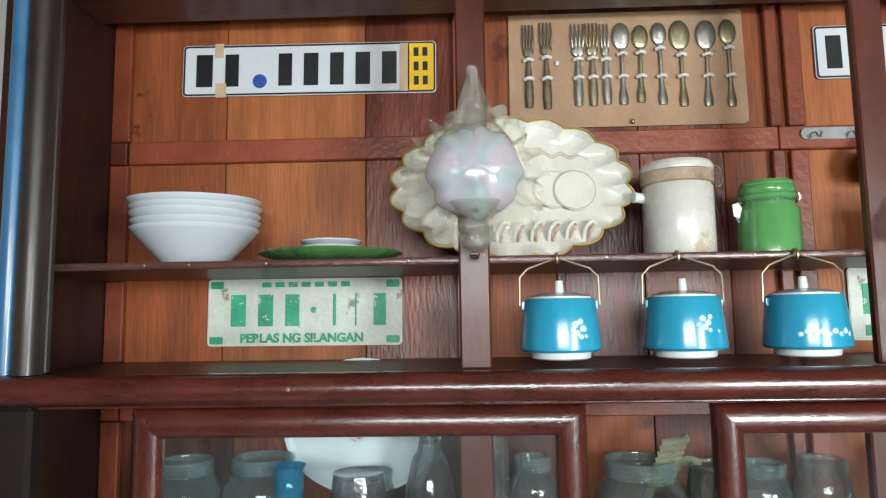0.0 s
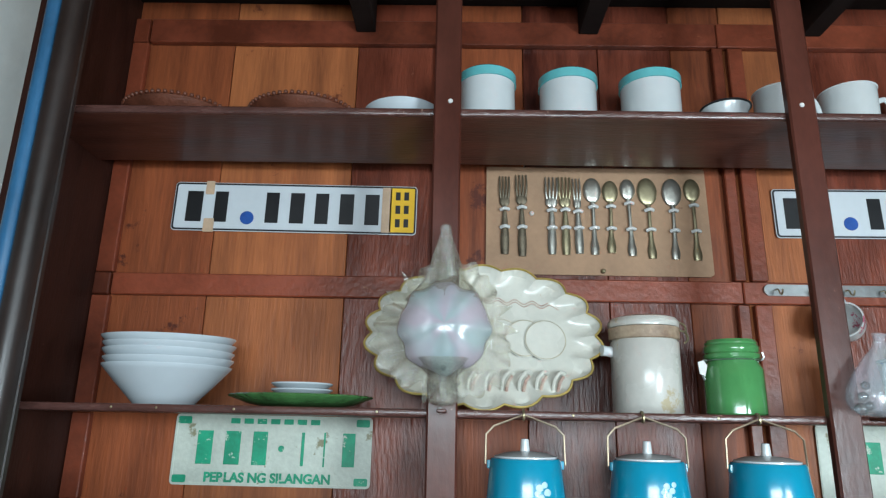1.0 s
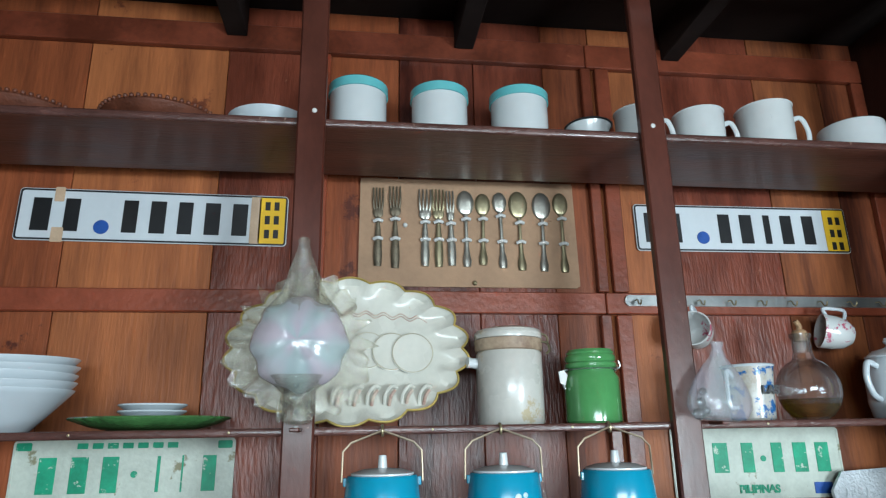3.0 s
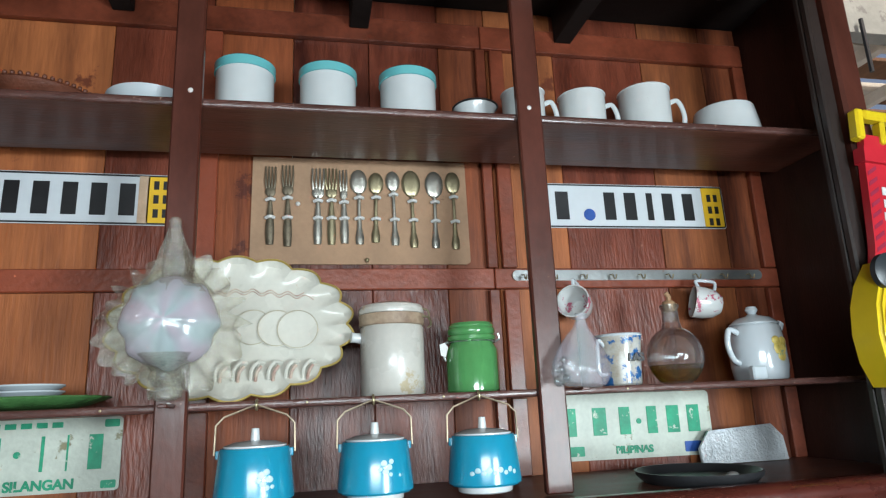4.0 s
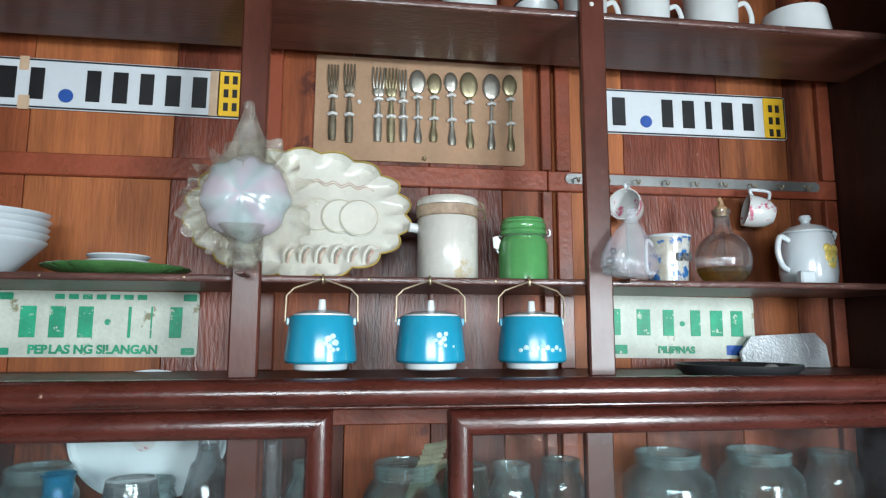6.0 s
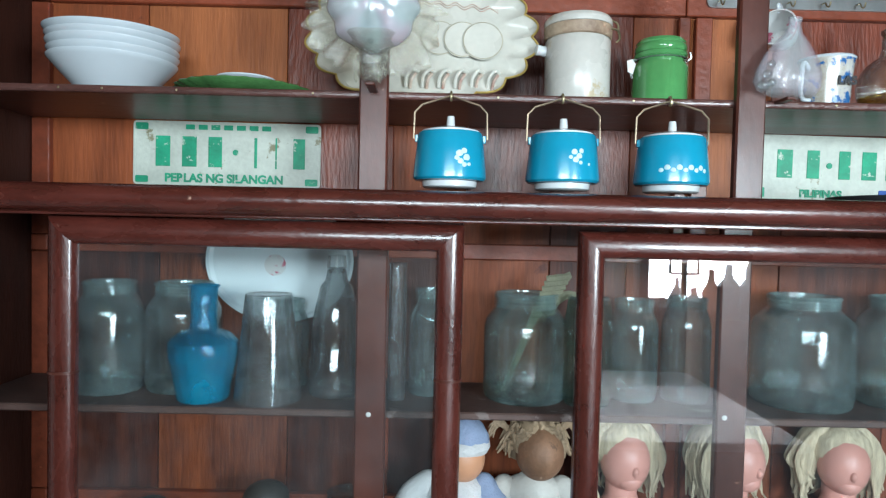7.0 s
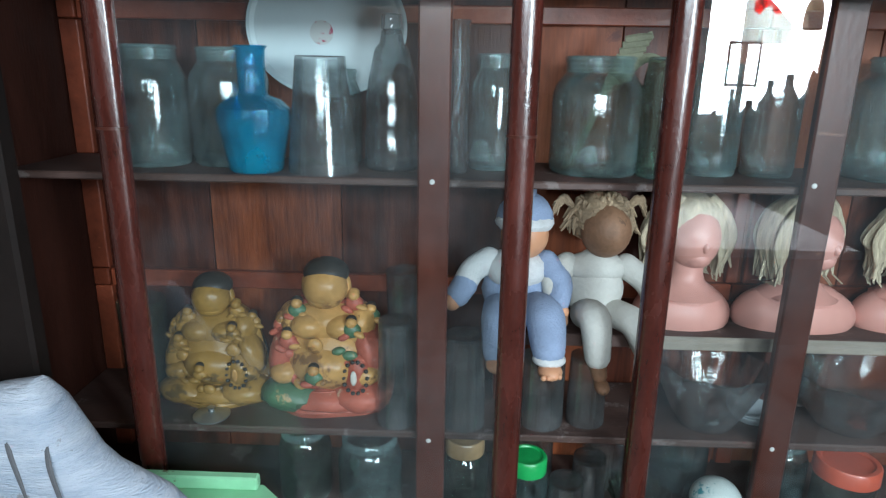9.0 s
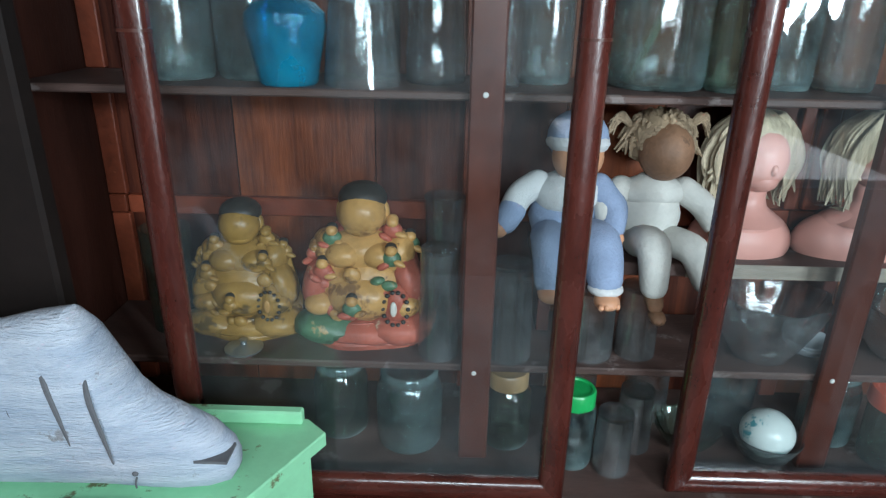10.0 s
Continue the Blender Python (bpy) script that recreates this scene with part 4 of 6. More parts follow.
part("bowl", bm, ENAMEL, t)
bm = bmesh.new()
lathe(bm, [(0.0455, 0.0705), (0.0485, 0.073), (0.0455, 0.0755), (0.0425, 0.0745)], 32)
part("rim", bm, BLACKPAN, t, "chipped dark rim")


def enamel_mug(x, w, h, spin, lab):
    t = thing("enamel_mug", lab, "mug", (x, 1.195, ZA), spin, group="enamel mugs on the top shelf")
    r = w / 2
    bm = bmesh.new()
    lathe(bm, [(0, 0), (r * 0.9, 0), (r * 0.95, 0.004), (r * 0.98, h * 0.5), (r, h - 0.002), (r + 0.002, h), (r - 0.002, h + 0.001), (r * 0.94, h * 0.5), (r * 0.9, 0.008), (0, 0.008)], 36)
    part("body", bm, CHIPPED, t)
    bm = bmesh.new()
    rod(bm, [(r * 0.96, 0, h * 0.80), (r * 1.35, 0, h * 0.84), (r * 1.55, 0, h * 0.55), (r * 1.35, 0, h * 0.22), (r * 0.95, 0, h * 0.2)], 0.0055, 8, flat=0.6)
    part("handle", bm, ENAMEL, t)


enamel_mug(0.650, 0.092, 0.112, -8, "white enamel mug with a blue chipped rim")
enamel_mug(0.785, 0.101, 0.113, -8, "white enamel mug with chipped rim")
enamel_mug(0.936, 0.112, 0.132, -12, "white enamel mug with chipped rim")

t = solo("enamel_bowl", lathe(bmesh.new(), [(0.0, 0.096), (0.058, 0.096), (0.064, 0.092), (0.068, 0.07), (0.078, 0.004), (0.080, 0.0), (0.076, 0.0), (0.064, 0.07), (0.058, 0.09), (0, 0.091)], 40),
         ENAMEL, (1.126, 1.185, ZA), "white enamel bowl turned upside down on the shelf", "bowl")


def platter(x, w):
    t = thing("wicker_platter", "brown woven platter with a beaded rim", "platter", (x, 1.168, ZA), group="platters on the top shelf")
    r = w / 2
    sq = Matrix.Diagonal((1, 0.96, 1, 1))
    bm = bmesh.new()
    lathe(bm, [(0, 0), (r * 0.6, 0), (r * 0.9, 0.017), (r, 0.030), (r - 0.002, 0.034), (r * 0.88, 0.021), (r * 0.58, 0.006), (0, 0.006)], 44, m=sq)
    part("dish", bm, BROWNPLATE, t)
    bm = bmesh.new()
    for k in range(56):
        a = 2 * math.pi * k / 56
        ball(bm, (r * math.cos(a), r * 0.96 * math.sin(a), 0.035), 0.0042, seg=8, rings=6)
    part("beaded_rim", bm, BROWNPLATE, t)


platter(-0.517, 0.202)
platter(-0.277, 0.206)
solo("shallow_plate", lathe(bmesh.new(), [(0, 0), (0.04, 0), (0.062, 0.013), (0.073, 0.036), (0.0755, 0.040), (0.071, 0.040), (0.058, 0.018), (0.038, 0.006), (0, 0.006)], 40),
     CERAMIC, (-0.086, 1.165, ZA), "plain white ceramic bowl on the top shelf", "bowl")

# ---- middle shelf ----
t = thing("bowl_stack", "stack of five plain white ceramic bowls", "bowls", (-0.485, 1.185, ZB))
for k in range(5):
    r0 = 0.107 + 0.001 * k
    z0 = 0.0125 * k
    bm = bmesh.new()
    lathe(bm, [(0, z0), (0.048, z0), (0.052, z0 + 0.004), (0.084, z0 + 0.038), (r0 * 0.95, z0 + 0.058), (r0, z0 + 0.064), (r0 + 0.0005, z0 + 0.0665), (r0 - 0.003, z0 + 0.067), (0.078, z0 + 0.041), (0.046, z0 + 0.008), (0, z0 + 0.007)],
          48, m=pose(0.002 * (k % 2), 0, 0, (0, 0.6, -0.5, 1.2, 2.0)[k], 0, 0))
    part("bowl", bm, CERAMIC, t)

t = thing("green_plate", "dark green pressed-glass plate with a scalloped edge", "plate", (-0.244, 1.18, ZB))
bm = bmesh.new()
lathe(bm, [(0, 0), (0.06, 0), (0.09, 0.006), (0.119, 0.017), (0.121, 0.019), (0.118, 0.021), (0.088, 0.010), (0, 0.006)], 72, wobble=lambda a, z: 1 + (0.02 * math.cos(24 * a) if z > 0.012 else 0))
part("dish", bm, GREENGLASS, t)
t = thing("saucer_stack", "three small white saucers on the green plate", "saucers", (-0.245, 1.18, ZB + 0.0065))
for k in range(3):
    bm = bmesh.new()
    z0 = 0.010 * k
    lathe(bm, [(0, z0), (0.03, z0), (0.035, z0 + 0.002), (0.053, z0 + 0.0125), (0.0525, z0 + 0.015), (0.033, z0 + 0.005), (0, z0 + 0.004)], 40)
    part("saucer", bm, CERAMIC, t)

# scalloped tray leaning on the back wall
tray = thing("scalloped_tray", "cream oval scalloped serving tray with gilt edge, leaning upright", "tray", (0.058, 1.215, ZB))
tray.matrix_world = pose(0.070, 1.19, ZB + 0.002, -12, 0, 0)
RX, RZ, TZ = 0.204, 0.130, 0.133


def tray_edge(a, k=1.0):
    s = 0.985 + 0.075 * abs(math.sin(9 * a))
    return (RX * k * s * math.cos(a), TZ + RZ * k * s * math.sin(a))


bm = bmesh.new()
N = 144
rings = []
for k, y in ((1.0, -0.018), (0.93, -0.013), (0.84, -0.004), (0.78, 0.0), (0.4, 0.0)):
    rings.append([bm.verts.new((tray_edge(2 * math.pi * i / N, k)[0] if k > 0.8 else RX * k * math.cos(2 * math.pi * i / N), y + (0.011 * math.sin(9 * 2 * math.pi * i / N) ** 2 if 0.85 < k < 1 else 0),
                               tray_edge(2 * math.pi * i / N, k)[1] if k > 0.8 else TZ + RZ * k * math.sin(2 * math.pi * i / N))) for i in range(N)])
for a, b in zip(rings, rings[1:]):
    for i in range(N):
        bm.faces.new((a[i], a[(i + 1) % N], b[(i + 1) % N], b[i]))
bm.faces.new(rings[-1])
r = bmesh.ops.extrude_face_region(bm, geom=bm.faces[:])
for v in r["geom"]:
    if isinstance(v, bmesh.types.BMVert):
        v.co.y += 0.004
bmesh.ops.recalc_face_normals(bm, faces=bm.faces)
part("dish", bm, CREAM, tray)
bm = bmesh.new()
loop = [(tray_edge(2 * math.pi * i / N, 1.0)[0], -0.0175, tray_edge(2 * math.pi * i / N, 1.0)[1]) for i in range(N + 1)]
rod(bm, loop, 0.0022, 6, curved=False)
part("gilt_edge", bm, GOLD, tray)
for cx, cz, rr, lift in ((0.112, 0.126, 0.036, -0.008), (0.075, 0.130, 0.034, -0.004), (0.032, 0.134, 0.033, 0.0)):
    bm = bmesh.new()
    lathe(bm, [(rr, 0.0), (rr + 0.002, 0.004), (rr - 0.002, 0.005), (rr * 0.8, 0.0035), (0, 0.006)], 32, m=pose(cx, lift, cz, 90, 0, 0))
    part("well", bm, CREAM, tray)
    bm = bmesh.new()
    rod(bm, [(cx + rr * math.cos(2 * math.pi * k / 40), lift - 0.0044, cz + rr * math.sin(2 * math.pi * k / 40)) for k in range(41)], 0.0009, 6, curved=False)
    part("well_rim", bm, TARNISH, tray)
for k in range(6):
    bm = bmesh.new()
    cx = -0.02 + 0.030 * k
    rod(bm, [(cx - 0.008, -0.003, 0.036), (cx - 0.006, -0.014, 0.052), (cx + 0.004, -0.016, 0.064), (cx + 0.014, -0.004, 0.066)], 0.0036, 8)
    rod(bm, [(cx + 0.0, -0.003, 0.034), (cx + 0.003, -0.0135, 0.047), (cx + 0.010, -0.0135, 0.058)], 0.003, 8, mat=1)
    part("rack_loop", bm, [CREAM, PINKTRIM], tray)
bm = bmesh.new()
for row in (0.208, 0.203):
    rod(bm, [(-0.115 + 0.016 * k, -0.0012, row + (0.004 if k % 2 else -0.004) - 0.0014 * abs(k - 8)) for k in range(17)], 0.0011, 6)
part("transfer_line", bm, PINKTRIM, tray)

# rust-stained enamel pot
t = thing("enamel_pot", "tall white enamel pot with rust stains and a wire-clamped lid", "pot", (0.354, 1.19, ZB))
bm = bmesh.new()
lathe(bm, [(0, 0), (0.056, 0), (0.059, 0.004), (0.059, 0.122), (0.056, 0.126), (0.056, 0.132), (0, 0.132)], 44)
part("body", bm, RUSTED, t)
bm = bmesh.new()
lathe(bm, [(0.0575, 0.126), (0.0605, 0.128), (0.0608, 0.141), (0.0615, 0.143), (0.0615, 0.147), (0.0575, 0.148)], 44)
part("rust_band", bm, RUST, t, "rusty seam")
bm = bmesh.new()
lathe(bm, [(0.055, 0.1475), (0.0605, 0.1485), (0.0615, 0.156), (0.0605, 0.159), (0.057, 0.164), (0.04, 0.169), (0, 0.171)], 44)
part("lid", bm, RUSTED, t)
bm = bmesh.new()
rod(bm, [(-0.056, 0, 0.106), (-0.066, -0.002, 0.107), (-0.076, -0.004, 0.108)], [0.011, 0.009, 0.010], 12)
part("handle_stub", bm, ENAMEL, t)
bm = bmesh.new()
rod(bm, [(0.05, -0.03, 0.142), (0.066, -0.024, 0.14), (0.071, -0.018, 0.128), (0.066, -0.014, 0.122)], 0.002, 6)
rod(bm, [(0.052, -0.028, 0.157), (0.066, -0.022, 0.152), (0.068, -0.02, 0.136)], 0.0018, 6)
part("clamp_wire", bm, BRASS, t)

# green clip jar, eight-sided
t = thing("green_jar", "glossy green ceramic clip jar with ribbed lid", "jar", (0.506, 1.19, ZB))
bm = bmesh.new()
lathe(bm, [(0, 0), (0.046, 0), (0.049, 0.004), (0.049, 0.078), (0.044, 0.088), (0.042, 0.094), (0, 0.094)], 48, wobble=lambda a, z: 1 + (0.03 * abs(math.cos(4 * a)) if 0.002 < z < 0.08 else 0))
part("body", bm, GREENCER, t)
bm = bmesh.new()
lathe(bm, [(0.043, 0.095), (0.047, 0.098), (0.047, 0.104), (0.044, 0.107), (0.046, 0.110), (0.046, 0.117), (0.043, 0.121), (0.044, 0.124), (0.041, 0.129), (0, 0.131)], 44)
part("lid", bm, GREENCER, t)
bm = bmesh.new()
lathe(bm, [(0.0455, 0.0925), (0.0475, 0.0937), (0.0455, 0.095)], 40)
rod(bm, [(-0.046, -0.006, 0.094), (-0.056, -0.01, 0.090), (-0.057, -0.01, 0.070), (-0.053, -0.008, 0.06)], 0.002, 6)
rod(bm, [(0.046, 0, 0.094), (0.054, -0.004, 0.100), (0.052, -0.004, 0.11)], 0.002, 6)
part("clip_wire", bm, STRIP, t)
bm = bmesh.new()
plate(bm, [(-0.008, 0.012), (0.002, 0.015), (0.008, 0.006), (0.003, -0.012), (-0.006, -0.008)], -0.001, 0.001)
part("clip_tab", bm, TIE, t, loc=(-0.057, -0.013, 0.078))


# mother-of-pearl glass ornaments
def finial_ornament(loc):
    """A frosted pearl dome before a clear ruffled flange, with a drawn-out spire and a knobbed stem."""
    t = thing("glass_ornament", "tall iridescent blown-glass finial ornament fixed before the cabinet post", "ornament", loc, group="glass ornaments")
    zc = 0.113
    bm = bmesh.new()
    lathe(bm, [(0.069 * math.sin(math.pi * i / 40), -0.046 * math.cos(math.pi * i / 40)) for i in range(41)], 96, m=pose(0, 0.002, zc, 90, 0, 0),
          wobble=lambda a, y: 1 + 0.035 * math.cos(8 * a) + 0.018 * math.cos(13 * a + 1))
    part("globe", bm, PEARL, t)
    # ruffled flange: a ring of uneven drawn points behind the dome
    n = 144
    bm = bmesh.new()
    rows = []
    for rad, y in ((0.052, 0.012), (0.068, 0.020), (0.086, 0.026), (0.086, 0.0295), (0.066, 0.024), (0.050, 0.016)):
        row = []
        for i in range(n):
            a = 2 * math.pi * i / n
            point = abs(math.sin(8.5 * a)) ** 0.6 * (0.6 + 0.4 * math.sin(3 * a + 0.7))
            reach = rad * (1 + (0.34 * (1 - point) + 0.07 * math.sin(23 * a)) * max(0, rad - 0.055) / 0.031)
            row.append(bm.verts.new((reach * math.cos(a), y + 0.006 * math.cos(17 * a) * (rad > 0.06), zc + reach * 1.02 * math.sin(a))))
        rows.append(row)
    for a, b in zip(rows, rows[1:] + rows[:1]):
        for i in range(n):
            bm.faces.new((a[i], a[(i + 1) % n], b[(i + 1) % n], b[i]))
    bmesh.ops.recalc_face_normals(bm, faces=bm.faces)
    part("ruffle", bm, RUFFLE, t, "clear ruffled glass edge")
    bm = bmesh.new()
    lathe(bm, [(0.058, 0.155), (0.046, 0.170), (0.034, 0.184), (0.025, 0.202), (0.020, 0.222), (0.014, 0.240), (0.009, 0.256), (0.0075, 0.264), (0.009, 0.269), (0.006, 0.274), (0, 0.275)], 32,
          m=pose(0, 0.004, 0) @ Matrix.Diagonal((1, 0.62, 1, 1)), wobble=lambda a, z: 1 + 0.09 * math.cos(7 * a + 30 * z))
    part("spire", bm, RUFFLE, t, "clear glass spire")
    bm = bmesh.new()
    lathe(bm, [(0, 0), (0.012, 0), (0.020, 0.005), (0.022, 0.014), (0.016, 0.022), (0.024, 0.032), (0.020, 0.042), (0.030, 0.052), (0.046, 0.066)], 28, wobble=lambda a, z: 1 + 0.08 * math.cos(6 * a))
    part("stem", bm, RUFFLE, t)
    for bx, bz, br in ((0.0, 0.036, 0.0042), (0.003, 0.016, 0.0036), (-0.012, 0.024, 0.003), (0.0, 0.052, 0.004)):
        bm = bmesh.new()
        ball(bm, (bx, -0.026, bz), br, seg=12, rings=8)
        part("bead", bm, CLEAR, t)


def bell_ornament(loc):
    t = thing("glass_ornament", "small clear iridescent glass bell leaning at the shelf edge", "ornament", loc, group="glass ornaments")
    t.matrix_world = pose(*loc, 0, 5, 0)
    bm = bmesh.new()
    lathe(bm, shell([(0.030, 0.0), (0.044, 0.006), (0.051, 0.020), (0.050, 0.038), (0.041, 0.060), (0.027, 0.082), (0.014, 0.098), (0.009, 0.112), (0.011, 0.122)], 0.002), 48, m=Matrix.Diagonal((1, 0.6, 1, 1)),
          wobble=lambda a, z: 1 + 0.05 * math.cos(9 * a + 40 * z))
    part("bell", bm, FILM, t)
    for bx, bz, br in ((-0.048, 0.006, 0.009), (-0.044, 0.024, 0.007), (-0.040, 0.040, 0.006), (-0.036, 0.012, 0.006)):
        bm = bmesh.new()
        ball(bm, (bx, -0.024, bz), br, seg=14, rings=10)
        part("bead", bm, CLEAR, t)


finial_ornament((0.002, 0.998, ZB + 0.004))
bell_ornament((0.648, 1.022, ZB))
for bx in (0.0, 0.655):
    bm = bmesh.new()
    box(bm, bx - 0.007, bx + 0.007, 0.986 if bx == 0 else 1.018, 1.0435 if bx == 0 else 1.0615, ZB - 0.006, ZB - 0.0005, 0.0015)
    part("bracket", bm, DARKWOOD, cab)

# printed mug, flask, teapot
t = thing("printed_mug", "mug printed all over with colourful city pictures", "mug", (0.798, 1.17, ZB), 200)
bm = bmesh.new()
lathe(bm, [(0, 0), (0.034, 0), (0.038, 0.004), (0.040, 0.05), (0.044, 0.09), (0.046, 0.097), (0.043, 0.097), (0.037, 0.05), (0.034, 0.006), (0, 0.006)], 40)
part("body", bm, PRINT, t)
part("handle", cup_handle(0.042, 0.092), CERAMIC, t)
bm = bmesh.new()
lathe(bm, [(0.0445, 0.093), (0.0468, 0.097), (0.0455, 0.099), (0.0425, 0.097)], 40)
part("rim", bm, CERAMIC, t)

writing("lettering", "LAS", 0.020, INK, t, (0.0036, 0.0452, 0.052), 90, -200)

t = thing("glass_flask", "round clear glass flask with cork, a little yellow oil inside", "flask", (0.930, 1.19, ZB))
bm = bmesh.new()
prof = [(0, 0), (0.030, 0)] + [(0.056 * math.sin(math.pi * (0.16 + 0.72 * i / 10)), 0.055 - 0.056 * math.cos(math.pi * (0.16 + 0.72 * i / 10)) * 1.08) for i in range(11)]
lathe(bm, prof + [(0.017, 0.125), (0.016, 0.150), (0.019, 0.154), (0.019, 0.160), (0.014, 0.160), (0.013, 0.125)], 40)
part("body", bm, CLEAR, t)
bm = bmesh.new()
lathe(bm, [(0, 0.004), (0.034, 0.005), (0.049, 0.024), (0.052, 0.038), (0, 0.038)], 36)
part("oil", bm, LIQUID, t)
bm = bmesh.new()
lathe(bm, [(0, 0.146), (0.0125, 0.146), (0.0135, 0.164), (0.010, 0.168), (0, 0.168)], 20)
part("cork", bm, CORK, t)
bm = bmesh.new()
rod(bm, [(0, 0, 0.166), (0.002, 0, 0.176), (-0.004, 0, 0.186)], 0.005, 8)
part("stopper_pull", bm, CORK, t)

t = thing("teapot", "white ceramic teapot with a small painted posy", "teapot", (1.121, 1.19, ZB))
bm = bmesh.new()
lathe(bm, [(0, 0), (0.048, 0), (0.052, 0.004), (0.056, 0.03), (0.055, 0.07), (0.050, 0.108), (0.046, 0.114), (0, 0.114)], 44)
part("body", bm, CERAMIC, t)
bm = bmesh.new()
lathe(bm, [(0.049, 0.114), (0.049, 0.117), (0.036, 0.128), (0.014, 0.134), (0.008, 0.138), (0.013, 0.146), (0.010, 0.153), (0, 0.156)], 40)
part("lid", bm, CERAMIC, t)
bm = bmesh.new()
rod(bm, [(-0.049, -0.01, 0.098), (-0.070, -0.014, 0.104), (-0.078, -0.015, 0.075), (-0.068, -0.013, 0.045), (-0.05, -0.01, 0.034)], 0.006, 10)
part("handle", bm, CERAMIC, t)
bm = bmesh.new()
rod(bm, [(0.046, 0.0, 0.092), (0.056, 0.0, 0.108), (0.064, 0.0, 0.118)], [0.014, 0.009], 12)
part("spout", bm, CERAMIC, t)
bm = bmesh.new()
for px, pz, pr in ((0.012, 0.062, 0.017), (0.022, 0.075, 0.012), (0.004, 0.078, 0.010), (0.014, 0.046, 0.012)):
    ball(bm, (px, -math.sqrt(0.0558 ** 2 - px ** 2) + 0.0015, pz), (pr, 0.0035, pr * 0.9), seg=12, rings=8, rz=math.degrees(math.asin(px / 0.0558)))
part("posy", bm, POSY, t, "painted yellow posy")
t = thing("salt_block", "tiny white ceramic stand with a cut-out", "figurine", (1.062, 1.12, ZB))
bm = bmesh.new()
box(bm, -0.016, 0.016, -0.008, 0.008, 0, 0.028, 0.003)
part("block", bm, CERAMIC, t, smooth=False)


# three blue pots hung below the shelf
def hanging_pot(x, label, motif):
    t = thing("blue_pot", label, "pot", (x, 1.040, 1.640), group="blue pots hung under the shelf")
    bm = bmesh.new()
    lathe(bm, [(0, 0.002), (0.040, 0.002), (0.043, 0.004), (0.044, 0.0125), (0, 0.0125)], 36)
    part("base", bm, ENAMEL, t)
    bm = bmesh.new()
    lathe(bm, [(0.042, 0.013), (0.055, 0.0135), (0.0585, 0.017), (0.0585, 0.025), (0.0555, 0.054), (0.052, 0.086), (0.050, 0.089), (0.045, 0.090)], 44)
    part("body", bm, POTBLUE, t)
    bm = bmesh.new()
    lathe(bm, [(0.046, 0.089), (0.046, 0.092), (0.030, 0.097), (0.007, 0.099), (0.006, 0.112), (0.0055, 0.116), (0, 0.117)], 36)
    part("lid", bm, ENAMEL, t)
    for s in (-1, 1):
        bm = bmesh.new()
        box(bm, s * 0.0535 - 0.003, s * 0.0535 + 0.003, -0.004, 0.004, 0.074, 0.086, 0.001)
        part("lug", bm, POTBLUE, t)
    bm = bmesh.new()
    rod(bm, [(-0.0585, 0, 0.080), (-0.0575, 0, 0.122), (-0.046, 0, 0.134), (0.0, 0.010, 0.151), (0.046, 0, 0.134), (0.0575, 0, 0.122), (0.0585, 0, 0.080)], 0.0017, 6, curved=False)
    part("bail_handle", bm, WIRE, t)
    bm = bmesh.new()
    rod(bm, [(0, 0.024, 0.156), (0, 0.014, 0.158), (0, 0.008, 0.152), (0, 0.010, 0.144), (0, 0.016, 0.145)], 0.0022, 6)
    part("hook", bm, BRASS, t)
    for k, (a, z, s) in enumerate(motif):
        ang = radians(-90 + a)
        rr = 0.0583 - 0.1 * max(0, z - 0.025)
        bm = bmesh.new()
        ball(bm, (rr * math.cos(ang), rr * math.sin(ang), z), (0.0007, s * 0.8, s * 0.8), rz=math.degrees(ang), seg=10, rings=8)
        part("flower_print", bm, FLOWER, t)


spray = [(14, 0.052, 0.007), (22, 0.056, 0.006), (26, 0.046, 0.007), (16, 0.040, 0.006), (10, 0.045, 0.005), (22, 0.035, 0.005), (30, 0.036, 0.004)]
spray2 = [(8, 0.058, 0.006), (16, 0.052, 0.006), (10, 0.046, 0.006), (20, 0.060, 0.005), (2, 0.050, 0.004), (18, 0.042, 0.004), (34, 0.040, 0.003)]
row3 = [(-34 + 9 * k, 0.034 + 0.004 * (k % 2), 0.0058 if k % 2 else 0.0048) for k in range(9)]
hanging_pot(0.124, "blue enamel hanging pot with white flower spray and wire handle", spray)
hanging_pot(0.304, "blue enamel hanging pot with white flower spray and wire handle", spray2)
hanging_pot(0.478, "blue enamel hanging pot with a row of white flowers", row3)

# things lying in the right-hand deck bay
t = thing("black_pan", "round black iron griddle pan lying flat", "pan", (0.885, 1.09, 1.626))
bm = bmesh.new()
lathe(bm, [(0, 0), (0.095, 0), (0.108, 0.012), (0.110, 0.020), (0.106, 0.020), (0.092, 0.006), (0, 0.005)], 44)
part("dish", bm, BLACKPAN, t)
bm = bmesh.new()
ball(bm, (0, -0.10, 0.018), (0.012, 0.008, 0.007), seg=12, rings=8)
part("knob", bm, STRIP, t)
t = thing("foil_tray", "crumpled grey metal tray leaning on the back wall", "tray", (1.135, 1.325, 1.6265))
t.matrix_world = pose(1.135, 1.30, 1.627, -10, 0, 0)
bm = bmesh.new()
plate(bm, [(-0.105, 0.0), (0.105, 0.0), (0.105, 0.05), (0.082, 0.078), (-0.075, 0.070), (-0.105, 0.035)], -0.004, 0.004)
part("sheet", bm, SILVERTRAY, t, smooth=False)
